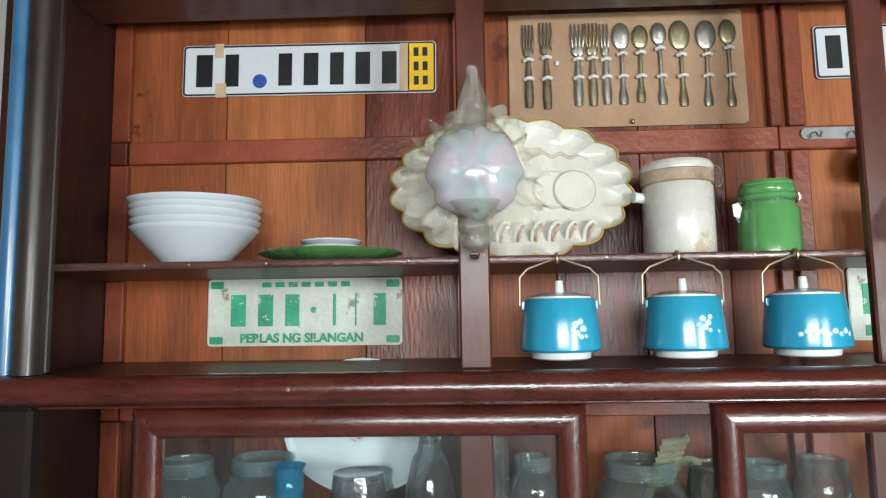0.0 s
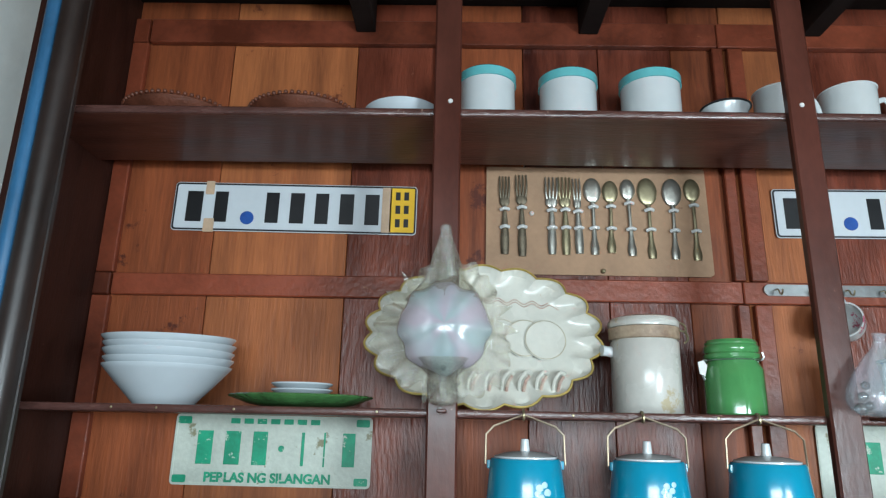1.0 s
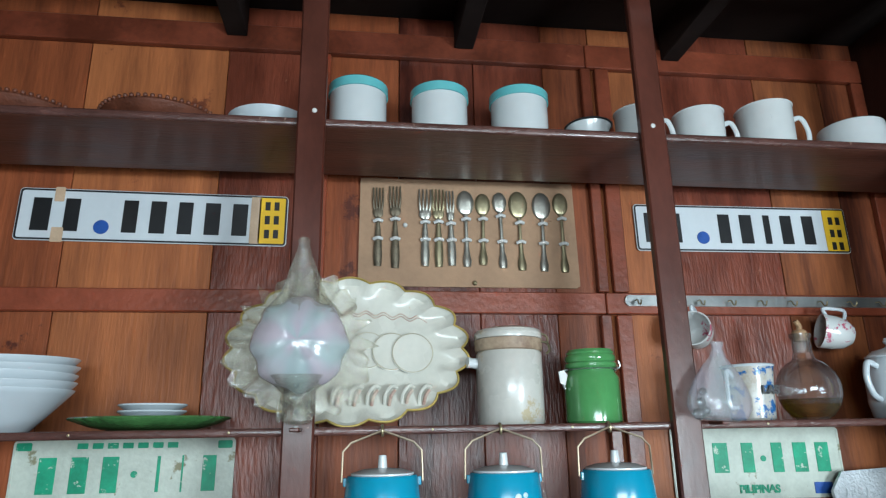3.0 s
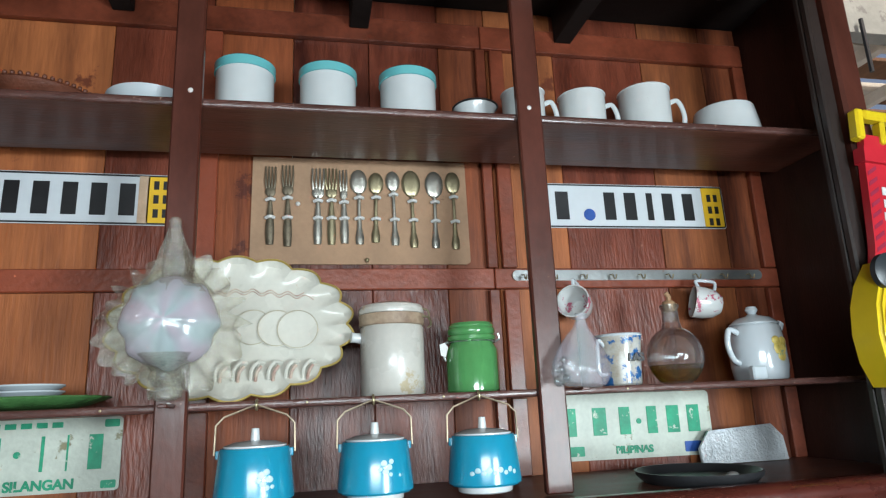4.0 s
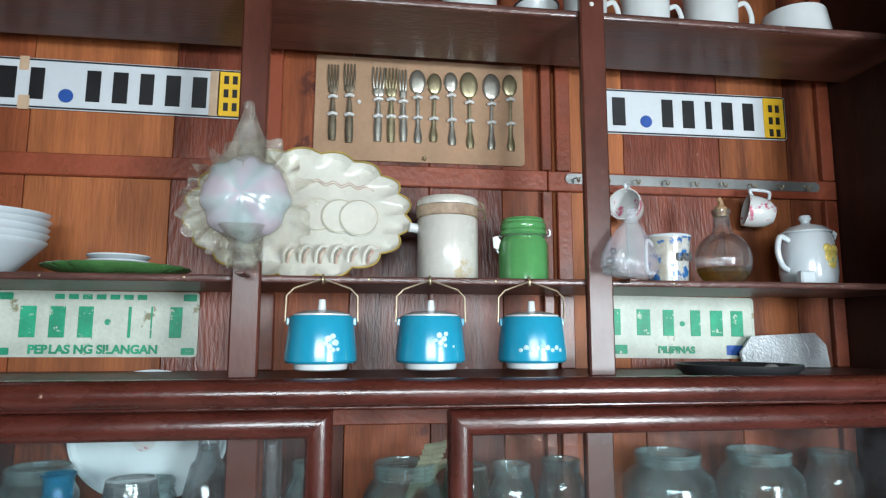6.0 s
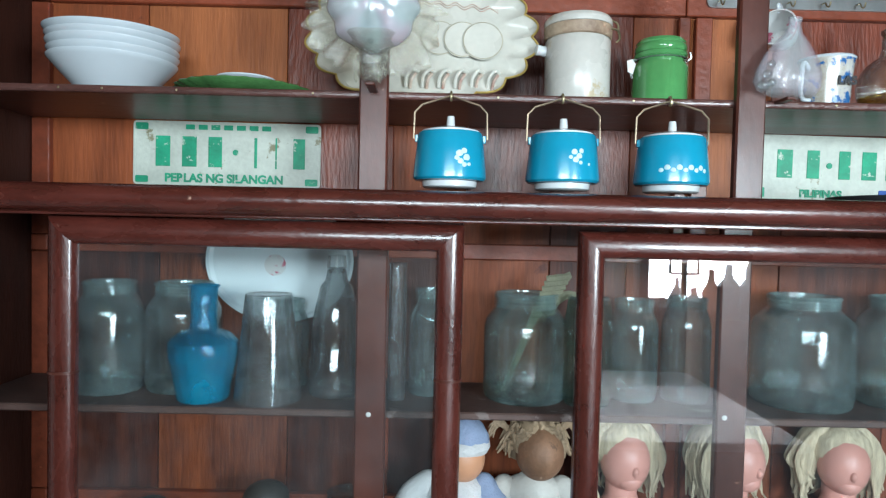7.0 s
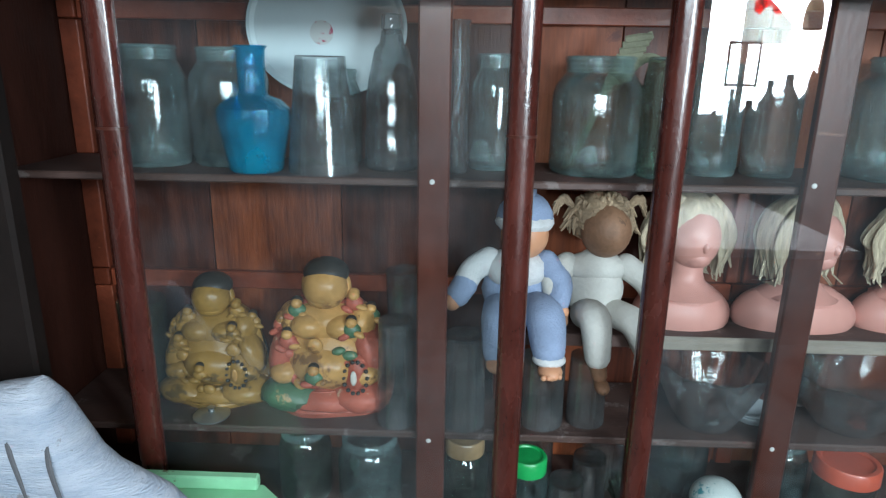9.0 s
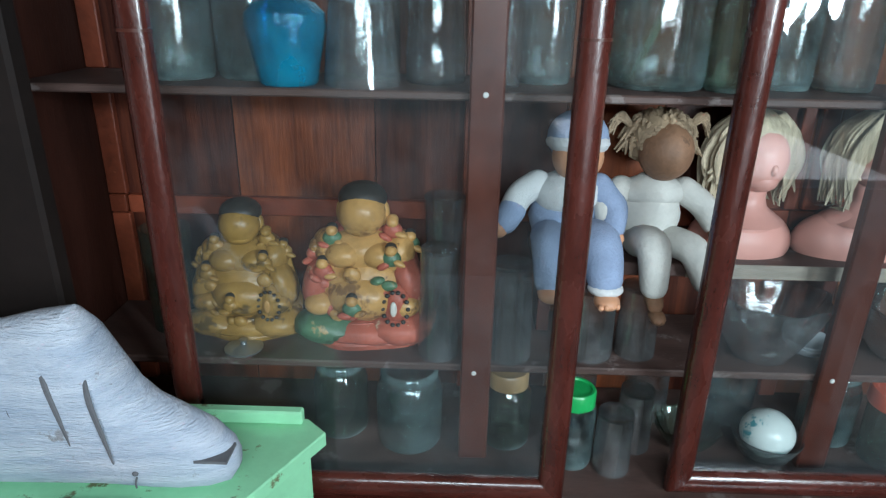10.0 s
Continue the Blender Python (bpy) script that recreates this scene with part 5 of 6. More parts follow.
for k in range(4):
    bm = bmesh.new()
    rod(bm, [(-0.085 + 0.045 * k, -0.0042, 0.012), (-0.075 + 0.045 * k, -0.0046, 0.034), (-0.088 + 0.047 * k, -0.0042, 0.058)], [0.0012, 0.003, 0.001], 6, flat=0.6)
    part("crease", bm, SILVERTRAY, t)

# ---- giant wristwatch wall clock on the stile ----
clock = thing("wall_clock", "giant toy wristwatch wall clock, red strap and yellow case", "wall clock", (1.222, 0.946, 1.874))
clock.matrix_world = pose(1.222, 0.946, 1.874, 0, 5.5, 0)


def strap_edge(z, side):
    return side * (0.040 + 0.016 * max(0, (0.16 - z) / 0.08) ** 2) + 0.004


bm = bmesh.new()
zs = [0.085 + 0.02 * k for k in range(12)]
plate(bm, [(strap_edge(z, -1), z) for z in zs] + [(strap_edge(z, 1), z) for z in zs[::-1]], -0.010, 0.006)
part("strap", bm, RED, clock, "red plastic strap", smooth=False)
for k in range(9):
    bm = bmesh.new()
    z = 0.112 + 0.021 * k
    plate(bm, [(-0.033, z), (-0.033, z + 0.008), (-0.014, z + 0.022), (-0.014, z + 0.014)], -0.0108, -0.0098)
    plate(bm, [(0.026, z), (0.026, z + 0.008), (0.040, z + 0.018), (0.040, z + 0.010)], -0.0108, -0.0098)
    part("stripe", bm, STRIPE, clock, smooth=False)
bm = bmesh.new()
plate(bm, [(-0.044, 0.305), (0.052, 0.305), (0.052, 0.335), (-0.044, 0.335)], -0.019, 0.006)
part("strap_loop", bm, RED, clock, smooth=False)
bm = bmesh.new()
plate(bm, [(-0.035, 0.3355), (0.043, 0.3355), (0.042, 0.362), (-0.034, 0.362)], -0.012, 0.004)
part("strap_end", bm, RED, clock, smooth=False)
buckle = bmesh.new()
for x0, x1, z0, z1 in ((-0.052, -0.034, 0.350, 0.412), (0.042, 0.060, 0.350, 0.412), (-0.034, 0.042, 0.392, 0.412), (0.000, 0.012, 0.345, 0.392)):
    box(buckle, x0, x1, -0.020, 0.004, z0, z1, 0.004)
part("buckle", buckle, YELLOWPL, clock, "yellow buckle", smooth=False)
for k, (wz, ww) in enumerate(((0.135, 0.030), (0.160, 0.016), (0.180, 0.026), (0.203, 0.030), (0.228, 0.026), (0.252, 0.028))):
    bm = bmesh.new()
    box(bm, 0.006 - ww / 2, 0.006 + ww / 2, -0.0122, -0.0102, wz - 0.008, wz + 0.008, 0.0006)
    part("bar", bm, TIE, clock, smooth=False)
bm = bmesh.new()
case = [(-0.050, 0.112), (0.062, 0.112), (0.088, 0.070), (0.100, 0.030), (0.102, -0.020), (0.094, -0.066), (0.074, -0.106), (-0.058, -0.106), (-0.080, -0.066), (-0.089, -0.020), (-0.087, 0.030), (-0.075, 0.070)]
plate(bm, case, -0.046, 0.008)
for v in bm.verts:
    if v.co.y < -0.02:
        v.co.x = 0.008 + (v.co.x - 0.008) * 0.93
bmesh.ops.bevel(bm, geom=[e for e in bm.edges if e.verts[0].co.y < -0.02 and e.verts[1].co.y < -0.02], offset=0.006, segments=3, affect="EDGES")
part("case", bm, YELLOWPL, clock, "yellow plastic case")
bm = bmesh.new()
lathe(bm, [(0.062, 0.0), (0.081, 0.0), (0.082, 0.004), (0.078, 0.011), (0.067, 0.012), (0.062, 0.006)], 48, m=pose(0.010, -0.046, 0.0, 90, 0, 0))
part("bezel", bm, RED, clock, "red dial ring")
bm = bmesh.new()
lathe(bm, [(0, 0.004), (0.0625, 0.004), (0.0625, 0.0), (0, 0.0)], 40, m=pose(0.010, -0.0465, 0.0, 90, 0, 0))
part("dial", bm, DIAL, clock, "plain pale dial")
for k in range(12):
    a = 2 * math.pi * k / 12
    bm = bmesh.new()
    box(bm, -0.003, 0.003, -0.0592, -0.0578, -0.004, 0.004, 0)
    part("hour_mark", bm, TIE, clock, smooth=False, loc=(0.010 + 0.072 * math.cos(a), 0, 0.072 * math.sin(a)))
for ang, ln, w in ((2, 0.036, 0.006), (92, 0.046, 0.005)):
    bm = bmesh.new()
    box(bm, -0.006, ln, -0.0535, -0.052, -w / 2, w / 2, 0)
    p = part("pointer", bm, RED if ang < 50 else GOLD, clock, smooth=False, loc=(0.010, 0, 0.006))
    p.rotation_euler = (0, radians(-ang), 0)
bm = bmesh.new()
lathe(bm, [(0, 0), (0.008, 0), (0.008, 0.003), (0, 0.004)], 16, m=pose(0.010, -0.0505, 0.006, 90, 0, 0))
part("spindle", bm, BLACKPL, clock)
bm = bmesh.new()
lathe(bm, [(0.066, 0.0), (0.062, 0.008), (0.04, 0.014), (0.0, 0.017)], 44, m=pose(0.010, -0.057, 0.0, 90, 0, 0))
lens_cover = part("cover_glass", bm, PANE, clock, "domed clear cover")
lens_cover.visible_shadow = False
for ex in (-0.052, 0.066):
    bm = bmesh.new()
    lathe(bm, [(0, 0.010), (0.024, 0.009), (0.033, 0.005), (0.033, -0.006), (0, -0.006)], 32, m=pose(ex, -0.046, 0.088, 90, 0, 0))
    part("round_boss", bm, BLACKPL, clock, "flat black disc")


# ---- glassware behind the sliding doors ----
ZC, ZD, ZE = 1.26, 0.79, 0.60


def jar_profile(R, H, neck, shoulder=0.78, waist=1.0):
    zs = H * shoulder
    p = [(R * 0.82, 0.0), (R * 0.95, 0.004), (R * waist, H * 0.08), (R, H * 0.3), (R, zs - H * 0.07), (R * 0.95, zs), (neck * 1.06, zs + H * 0.09), (neck, zs + H * 0.11)]
    z = zs + H * 0.12
    while z < H - 0.006:
        p += [(neck, z), (neck + 0.0034, z + 0.002), (neck, z + 0.004)]
        z += 0.007
    return p + [(neck + 0.0035, H - 0.004), (neck + 0.0015, H)]


def glass_jar(x, y, z, R, H, neck, mat, label, shoulder=0.78, ribs=0, seg=36, lid=None):
    prof = jar_profile(R, H, neck, shoulder)
    t = thing("glass_jar", label, "jar", (x, y, z), group="old glass jars")
    bm = bmesh.new()
    inside = [(r_ - 0.0032, max(z_, 0.008)) for r_, z_ in prof[7::-1]]
    lathe(bm, [(0, 0.004), (R * 0.7, 0.003)] + prof[:8] + inside + [(R * 0.6, 0.0085), (0, 0.010)], seg, wobble=(lambda a, h: 1 + (0.012 * math.cos(ribs * a) if 0.02 < h < H * shoulder else 0)) if ribs else None)
    part("glass", bm, mat, t)
    bm = bmesh.new()
    r_, z_ = prof[-1]
    lathe(bm, prof[7:] + [(r_ - 0.0015, z_ + 0.0015), (r_ - 0.004, z_), (neck - 0.003, z_ - 0.004), (neck - 0.003, prof[7][1])], seg)
    part("threaded_neck", bm, NECKGLASS, t)
    bm = bmesh.new()
    lathe(bm, [(R * 0.80, 0.0005), (R * 0.93, 0.001), (R * 0.97, 0.006), (R * 0.9, 0.009), (R * 0.78, 0.006)], seg)
    part("base_ring", bm, NECKGLASS, t)
    if not lid:
        return t
    bm = bmesh.new()
    lr = neck + 0.006
    lathe(bm, [(lr - 0.003, H - 0.028), (lr, H - 0.027), (lr, H), (lr - 0.003, H + 0.004), (lr * 0.8, H + 0.004), (lr * 0.75, H + 0.001), (0, H + 0.001)], 48, wobble=lambda a, h: 1 + (0.008 * math.cos(40 * a) if h < H else 0))
    part("lid", bm, lid, t)
    return t


def tumbler(x, y, z, r, h, mat, label, flipped=True, ribs=0, flare=0.9, cat="glass"):
    prof = [(r * flare, 0), (r * flare * 1.02, 0.003), (r * (flare + 1) / 2, h * 0.5), (r, h)]
    bm = bmesh.new()
    m = pose(0, 0, h, 180, 0, 0) if flipped else None
    lathe(bm, shell(prof, 0.0025), 40 if not ribs else 80, m=m, wobble=(lambda a, q: 1 + 0.012 * math.cos(ribs * a)) if ribs else None)
    return solo("drinking_glass", bm, mat, (x, y, z), label, cat, group="old drinking glasses")


PG = "large pale green glass jar with threaded neck, empty and dusty"
glass_jar(-0.506, 1.215, ZC, 0.060, 0.205, 0.045, JARGLASS, PG)
glass_jar(-0.378, 1.245, ZC, 0.070, 0.203, 0.052, JARGLASS, PG)
glass_jar(-0.185, 1.28, ZC, 0.040, 0.170, 0.030, JARGLASS, PG)
glass_jar(0.098, 1.245, ZC, 0.044, 0.200, 0.030, JARGLASS, "slim pale green glass jar with threaded neck")
glass_jar(0.278, 1.225, ZC, 0.079, 0.198, 0.058, JARGLASS, "wide pale green glass jar holding a folded palm-leaf weave", 0.76)
glass_jar(0.388, 1.185, ZC, 0.043, 0.198, 0.036, DEEPGREEN, "tall ribbed green glass jar", 0.88, ribs=18, seg=72)
glass_jar(0.485, 1.23, ZC, 0.046, 0.190, 0.035, JARGLASS, PG)
glass_jar(0.586, 1.23, ZC, 0.046, 0.196, 0.036, JARGLASS, PG)
glass_jar(0.806, 1.225, ZC, 0.090, 0.205, 0.062, JARGLASS, PG)
glass_jar(1.004, 1.225, ZC, 0.084, 0.205, 0.060, JARGLASS, PG)
glass_jar(1.165, 1.22, ZC, 0.055, 0.2, 0.042, JARGLASS, PG)

# blue vase with fluted body
bm = bmesh.new()
lathe(bm, shell([(0.042, 0), (0.046, 0.004), (0.050, 0.03), (0.061, 0.085), (0.060, 0.105), (0.046, 0.120), (0.026, 0.127), (0.023, 0.135), (0.023, 0.168), (0.025, 0.170), (0.023, 0.173), (0.024, 0.200), (0.028, 0.205)], 0.003), 64,
      wobble=lambda a, z: 1 + (0.02 * math.cos(16 * a + 20 * z) if 0.01 < z < 0.12 else 0))
solo("blue_vase", bm, BLUEGLASS, (-0.311, 1.165, ZC), "turquoise blue pressed-glass vase with a slim neck", "vase")
tumbler(-0.197, 1.175, ZC, 0.061, 0.192, CLEAR, "large clear glass jar standing upside down", True, flare=0.68)

# square decanter with a tall neck
t = thing("glass_decanter", "clear glass decanter with stepped body and narrow neck", "decanter", (-0.082, 1.22, ZC))
bm = bmesh.new()
lathe(bm, shell([(0.044, 0), (0.049, 0.004), (0.049, 0.066), (0.046, 0.072), (0.046, 0.120), (0.040, 0.16), (0.030, 0.205), (0.021, 0.216), (0.018, 0.235)], 0.003), 24)
part("body", bm, CLEAR, t)
bm = bmesh.new()
lathe(bm, [(0, 0.228), (0.012, 0.228), (0.013, 0.236), (0.019, 0.239), (0.017, 0.262), (0, 0.264)], 24)
part("stopper", bm, CLEAR, t)
bm = bmesh.new()
lathe(bm, shell([(0.016, 0), (0.017, 0.004), (0.0165, 0.245), (0.018, 0.252)], 0.002), 28)
solo("glass_tube", bm, CLEAR, (0.036, 1.19, ZC), "tall slim clear glass tube vase", "vase")

# palm weave in the wide jar
t = thing("palm_weave", "folded pale green palm-leaf weave standing in a jar", "woven leaf", (0.268, 1.215, ZC + 0.0075))
t.matrix_world = pose(0.236, 1.215, ZC + 0.012, 0, 22, 0)
bm = bmesh.new()
plate(bm, [(-0.004, 0.0), (0.005, 0.0), (0.006, 0.15), (0.022, 0.21), (0.034, 0.250), (0.026, 0.258), (0.004, 0.235), (-0.010, 0.19)], -0.002, 0.002)
part("blade", bm, PALM, t, smooth=False)
for k in range(8):
    bm = bmesh.new()
    z0 = 0.166 + 0.0105 * k
    rod(bm, [(-0.009, -0.004, z0 - 0.012), (0.012, -0.007, z0), (0.029, -0.004, z0 + 0.010)], [0.0065, 0.0078, 0.0055], 6, flat=0.5)
    part("leaf_fold", bm, PALM, t)
bm = bmesh.new()
rod(bm, [(0.020, -0.004, 0.18), (0.036, -0.006, 0.215), (0.062, -0.004, 0.222)], [0.004, 0.008, 0.005], 8, flat=0.4)
part("leaf_fold", bm, PALM, t)

# pale disc leaning behind the jars
t = thing("oval_tray", "pale blue oval tray with a small red emblem, leaning upright", "tray", (-0.213, 1.318, ZC + 0.001))
bm = bmesh.new()
lathe(bm, [(0, 0.0), (0.137, 0.0), (0.144, 0.006), (0.150, 0.006), (0.146, -0.004), (0, -0.004)], 64, m=pose(0, 0, 0.243, 90, 0, 0) @ Matrix.Diagonal((1, 0.84, 1, 1)))
part("dish", bm, DISCWHITE, t)
bm = bmesh.new()
lathe(bm, [(0, 0.0012), (0.022, 0.0012), (0.022, 0.0), (0, 0.0)], 28, m=pose(-0.010, -0.0006, 0.234, 90, 0, 0))
part("emblem", bm, FLORAL, t, "small red flower emblem")
bm = bmesh.new()
box(bm, -0.05, 0.05, -0.012, 0.0, 0.0, 0.115, 0.002)
part("foot_block", bm, DARKWOOD, t)


# ---- seated figurines of painted plaster: one plain mesh each ----
def figurine(loc, k, mats, label, seed, rz=0):
    rn = random.Random(seed)
    bm = bmesh.new()
    # body 0, robe 1, accent 2, dark 3, pale 4
    ball(bm, (0, 0, 0.105), (0.088, 0.066, 0.085), 0, seg=28, rings=18, rough=0.05)
    ball(bm, (0, -0.022, 0.098), (0.068, 0.062, 0.052), 0, seg=28, rings=18)
    ball(bm, (0.0, -0.079, 0.088), (0.004, 0.004, 0.004), 3, seg=8, rings=6)
    for s in (-1, 1):
        ball(bm, (s * 0.030, -0.030, 0.178), (0.034, 0.032, 0.026), 0, seg=18, rings=12)
    ball(bm, (0, 0.0, 0.175), (0.072, 0.052, 0.05), 0, seg=24, rings=14)
    ball(bm, (0.0, -0.022, 0.256), (0.040, 0.038, 0.043), 0, seg=24, rings=16)
    ball(bm, (0.0, -0.008, 0.280), (0.0405, 0.0395, 0.031), 3, seg=22, rings=14)
    ball(bm, (0.0, -0.03, 0.232), (0.03, 0.024, 0.017), 0, seg=16, rings=10)
    for s in (-1, 1):
        ball(bm, (s * 0.036, -0.010, 0.252), (0.009, 0.010, 0.024), 0, seg=12, rings=8)
        ball(bm, (s * 0.056, -0.004, 0.170), (0.030, 0.040, 0.048), 0, seg=18, rings=12, ry=s * 18)
        ball(bm, (s * 0.078, -0.022, 0.122), (0.025, 0.036, 0.054), 1, seg=18, rings=12, ry=-s * 14, rough=0.1)
        ball(bm, (s * 0.072, -0.05, 0.085), (0.026, 0.022, 0.022), 0, seg=14, rings=10)
        ball(bm, (s * 0.062, -0.032, 0.034), (0.058, 0.052, 0.034), 1 if s > 0 else 2, seg=22, rings=12, rough=0.12)
    ball(bm, (0.0, -0.045, 0.026), (0.085, 0.034, 0.026), 1, seg=22, rings=12, rough=0.15)
    ball(bm, (0.058, -0.052, 0.090), (0.024, 0.020, 0.040), 1, seg=16, rings=12)
    lathe(bm, [(0, 0), (0.108, 0), (0.112, 0.010), (0.100, 0.03), (0.09, 0.05), (0, 0.05)], 36, 1, m=Matrix.Diagonal((1, 0.68, 1, 1)), wobble=lambda a, z: 1 + 0.05 * math.sin(5 * a + seed))
    lathe(bm, [(0.104, 0.03), (0.106, 0.07), (0.098, 0.12), (0.086, 0.17), (0.066, 0.208), (0.040, 0.232), (0, 0.24)], 36, 1, m=pose(0, 0.012, 0) @ Matrix.Diagonal((1, 0.55, 1, 1)), wobble=lambda a, z: 1 + 0.035 * math.sin(9 * a + seed))
    spots = [(-0.050, -0.026, 0.206, 2, 3), (0.050, -0.018, 0.222, 1, 0), (-0.064, -0.048, 0.150, 1, 3), (0.050, -0.052, 0.180, 2, 3), (-0.012, -0.080, 0.092, 2, 3), (-0.080, -0.020, 0.172, 1, 0), (0.078, -0.006, 0.190, 2, 3)]
    for x, y, z, c, cap in spots:
        ball(bm, (x, y, z), (0.017, 0.012, 0.016), c, seg=14, rings=10, ry=rn.uniform(-30, 30))
        ball(bm, (x, y - 0.004, z + 0.017), 0.0105, 0, seg=12, rings=8)
        ball(bm, (x, y + 0.001, z + 0.0205), 0.0102, cap, seg=12, rings=8)
        ball(bm, (x + 0.014, y - 0.008, z - 0.006), (0.012, 0.007, 0.006), 0, seg=8, rings=6, ry=rn.uniform(-40, 40))
        ball(bm, (x - 0.012, y - 0.006, z - 0.012), (0.013, 0.008, 0.007), 1, seg=8, rings=6, ry=rn.uniform(-40, 40))
    for i in range(14):
        a = -math.pi * (0.15 + 0.7 * i / 13)
        ball(bm, (0.058 + 0.021 * math.cos(2 * math.pi * i / 14), -0.070, 0.088 + 0.034 * math.sin(2 * math.pi * i / 14)), 0.0042, 3, seg=8, rings=6)
    ball(bm, (0.055, -0.072, 0.088), (0.006, 0.004, 0.016), 4, seg=8, rings=6)
    for i in range(26):
        a = rn.uniform(-math.pi, 0)
        z = rn.uniform(0.012, 0.15)
        rr = 0.098 - 0.12 * max(0, z - 0.08)
        ball(bm, (rr * math.cos(a), rr * 0.66 * math.sin(a) - 0.004, z), (rn.uniform(0.008, 0.018), 0.008, rn.uniform(0.006, 0.015)), rn.choice((1, 1, 2, 0, 4 if i % 5 == 0 else 1)), seg=10, rings=7, ry=rn.uniform(0, 90))
    bmesh.ops.scale(bm, vec=(k, k, k * 0.90), verts=bm.verts)
    for v in bm.verts:
        v.co.z = max(v.co.z, 0.0)
    return solo("plaster_figurine", bm, mats, loc, label, "figurine", rz, group="seated plaster figurines")


figurine((-0.432, 1.235, ZD), 0.93, [BUDDHAGOLD, BUDDHAGOLD, BUDDHAGOLD, BUDDHABLACK, BUDDHASKIN], "smaller golden-brown plaster figurine seated among tiny figures", 3)
figurine((-0.208, 1.225, ZD), 1.07, [BUDDHASKIN, BUDDHARED, BUDDHAGREEN, BUDDHABLACK, BUDDHAWHITE], "larger plaster figurine with red robe seated among tiny figures", 5)

t = thing("small_lid", "small grey metal lid with a knob lying on the shelf", "lid", (-0.422, 1.145, ZD))
bm = bmesh.new()
lathe(bm, [(0.0, 0.0), (0.034, 0.0), (0.0345, 0.003), (0.02, 0.008), (0.006, 0.010), (0.005, 0.014), (0.008, 0.018), (0, 0.020)], 32)
part("cover", bm, STRIP, t)
tumbler(-0.578, 1.23, ZD, 0.045, 0.20, DEEPGREEN, "dark bluish glass standing in the corner", False)
tumbler(-0.069, 1.15, ZD, 0.037, 0.205, CLEAR, "tall clear glass jar standing upside down", True, flare=0.86)
tumbler(-0.064, 1.27, ZD, 0.038, 0.26, CLEAR, "tall fluted clear glass vase", False, ribs=12, flare=0.72, cat="vase")
tumbler(0.057, 1.152, ZD, 0.042, 0.180, CLEAR, "tall clear glass jar standing upside down", True, flare=0.86)
tumbler(0.204, 1.165, ZD, 0.043, 0.135, CLEAR, "ribbed clear drinking glass turned upside down", True, ribs=30, flare=0.93)
tumbler(0.290, 1.172, ZD, 0.037, 0.135, CLEAR, "plain clear drinking glass turned upside down", True, flare=0.9)

# plank bench inside the cabinet
bench = thing("display_bench", "low weathered plank riser standing on the shelf", "riser", (0, 0, 0))
bm = bmesh.new()
box(bm, 0.10, 1.20, 1.168, 1.322, 0.944, 0.968, 0.002)
part("board", bm, DUSTY, bench, "grey dusty board", smooth=False)
bm = bmesh.new()
box(bm, 0.36, 1.20, 1.1655, 1.1675, 0.944, 0.970, 0)
part("edge_strip", bm, BENCHWOOD, bench, smooth=False)
for lx in (0.13, 0.66, 1.17):
    bm = bmesh.new()
    box(bm, lx - 0.012, lx + 0.012, 1.24, 1.318, 0.7905, 0.9455, 0.002)
    part("leg", bm, DARKWOOD, bench, smooth=False)
ZK = 0.9685


def limb(bm, pts, r, mat):
    rod(bm, pts, r, 14, mat)
    ball(bm, pts[0], r[0] if isinstance(r, list) else r, mat, seg=14, rings=10)
    ball(bm, pts[-1], r[-1] if isinstance(r, list) else r, mat, seg=14, rings=10)


# baby doll in blue fleece: one plain mesh
bm = bmesh.new()
ball(bm, (0, 0.0, 0.065), (0.062, 0.048, 0.070), 0, seg=24, rings=16, rough=0.06)
ball(bm, (0, -0.01, 0.108), (0.058, 0.046, 0.040), 1, seg=22, rings=14, rough=0.06)
ball(bm, (0.012, -0.016, 0.176), (0.044, 0.042, 0.046), 2, seg=24, rings=16)
ball(bm, (0.012, 0.0, 0.205), (0.052, 0.050, 0.046), 0, seg=24, rings=14, rough=0.05)
ball(bm, (0.012, -0.006, 0.198), (0.0545, 0.0525, 0.024), 1, seg=24, rings=10, rough=0.06)
ball(bm, (0.016, -0.004, 0.254), (0.016, 0.016, 0.014), 0, seg=14, rings=10, rough=0.2)
limb(bm, [(-0.052, -0.006, 0.122), (-0.082, -0.02, 0.105), (-0.10, -0.04, 0.075)], [0.025, 0.024, 0.022], 1)
limb(bm, [(-0.096, -0.036, 0.082), (-0.108, -0.046, 0.066)], [0.024, 0.023], 0)
ball(bm, (-0.118, -0.055, 0.056), (0.016, 0.014, 0.018), 2, seg=12, rings=8)
limb(bm, [(0.055, -0.006, 0.120), (0.080, -0.03, 0.090), (0.076, -0.055, 0.060)], [0.024, 0.023, 0.020], 0)
ball(bm, (0.078, -0.064, 0.044), (0.017, 0.013, 0.016), 2, seg=12, rings=8)
limb(bm, [(-0.028, -0.03, 0.034), (-0.034, -0.095, 0.040), (-0.036, -0.135, -0.004)], [0.033, 0.032, 0.027], 0)
limb(bm, [(0.034, -0.03, 0.036), (0.046, -0.100, 0.046), (0.050, -0.142, 0.004)], [0.035, 0.036, 0.029], 0)
ball(bm, (0.051, -0.148, -0.010), (0.029, 0.026, 0.013), 1, seg=16, rings=10)
ball(bm, (0.052, -0.162, -0.026), (0.021, 0.026, 0.014), 2, seg=14, rings=10)
for k in range(4):
    ball(bm, (0.038 + 0.009 * k, -0.186 + 0.002 * k, -0.027), (0.0052, 0.006, 0.0052), 2, seg=8, rings=6)
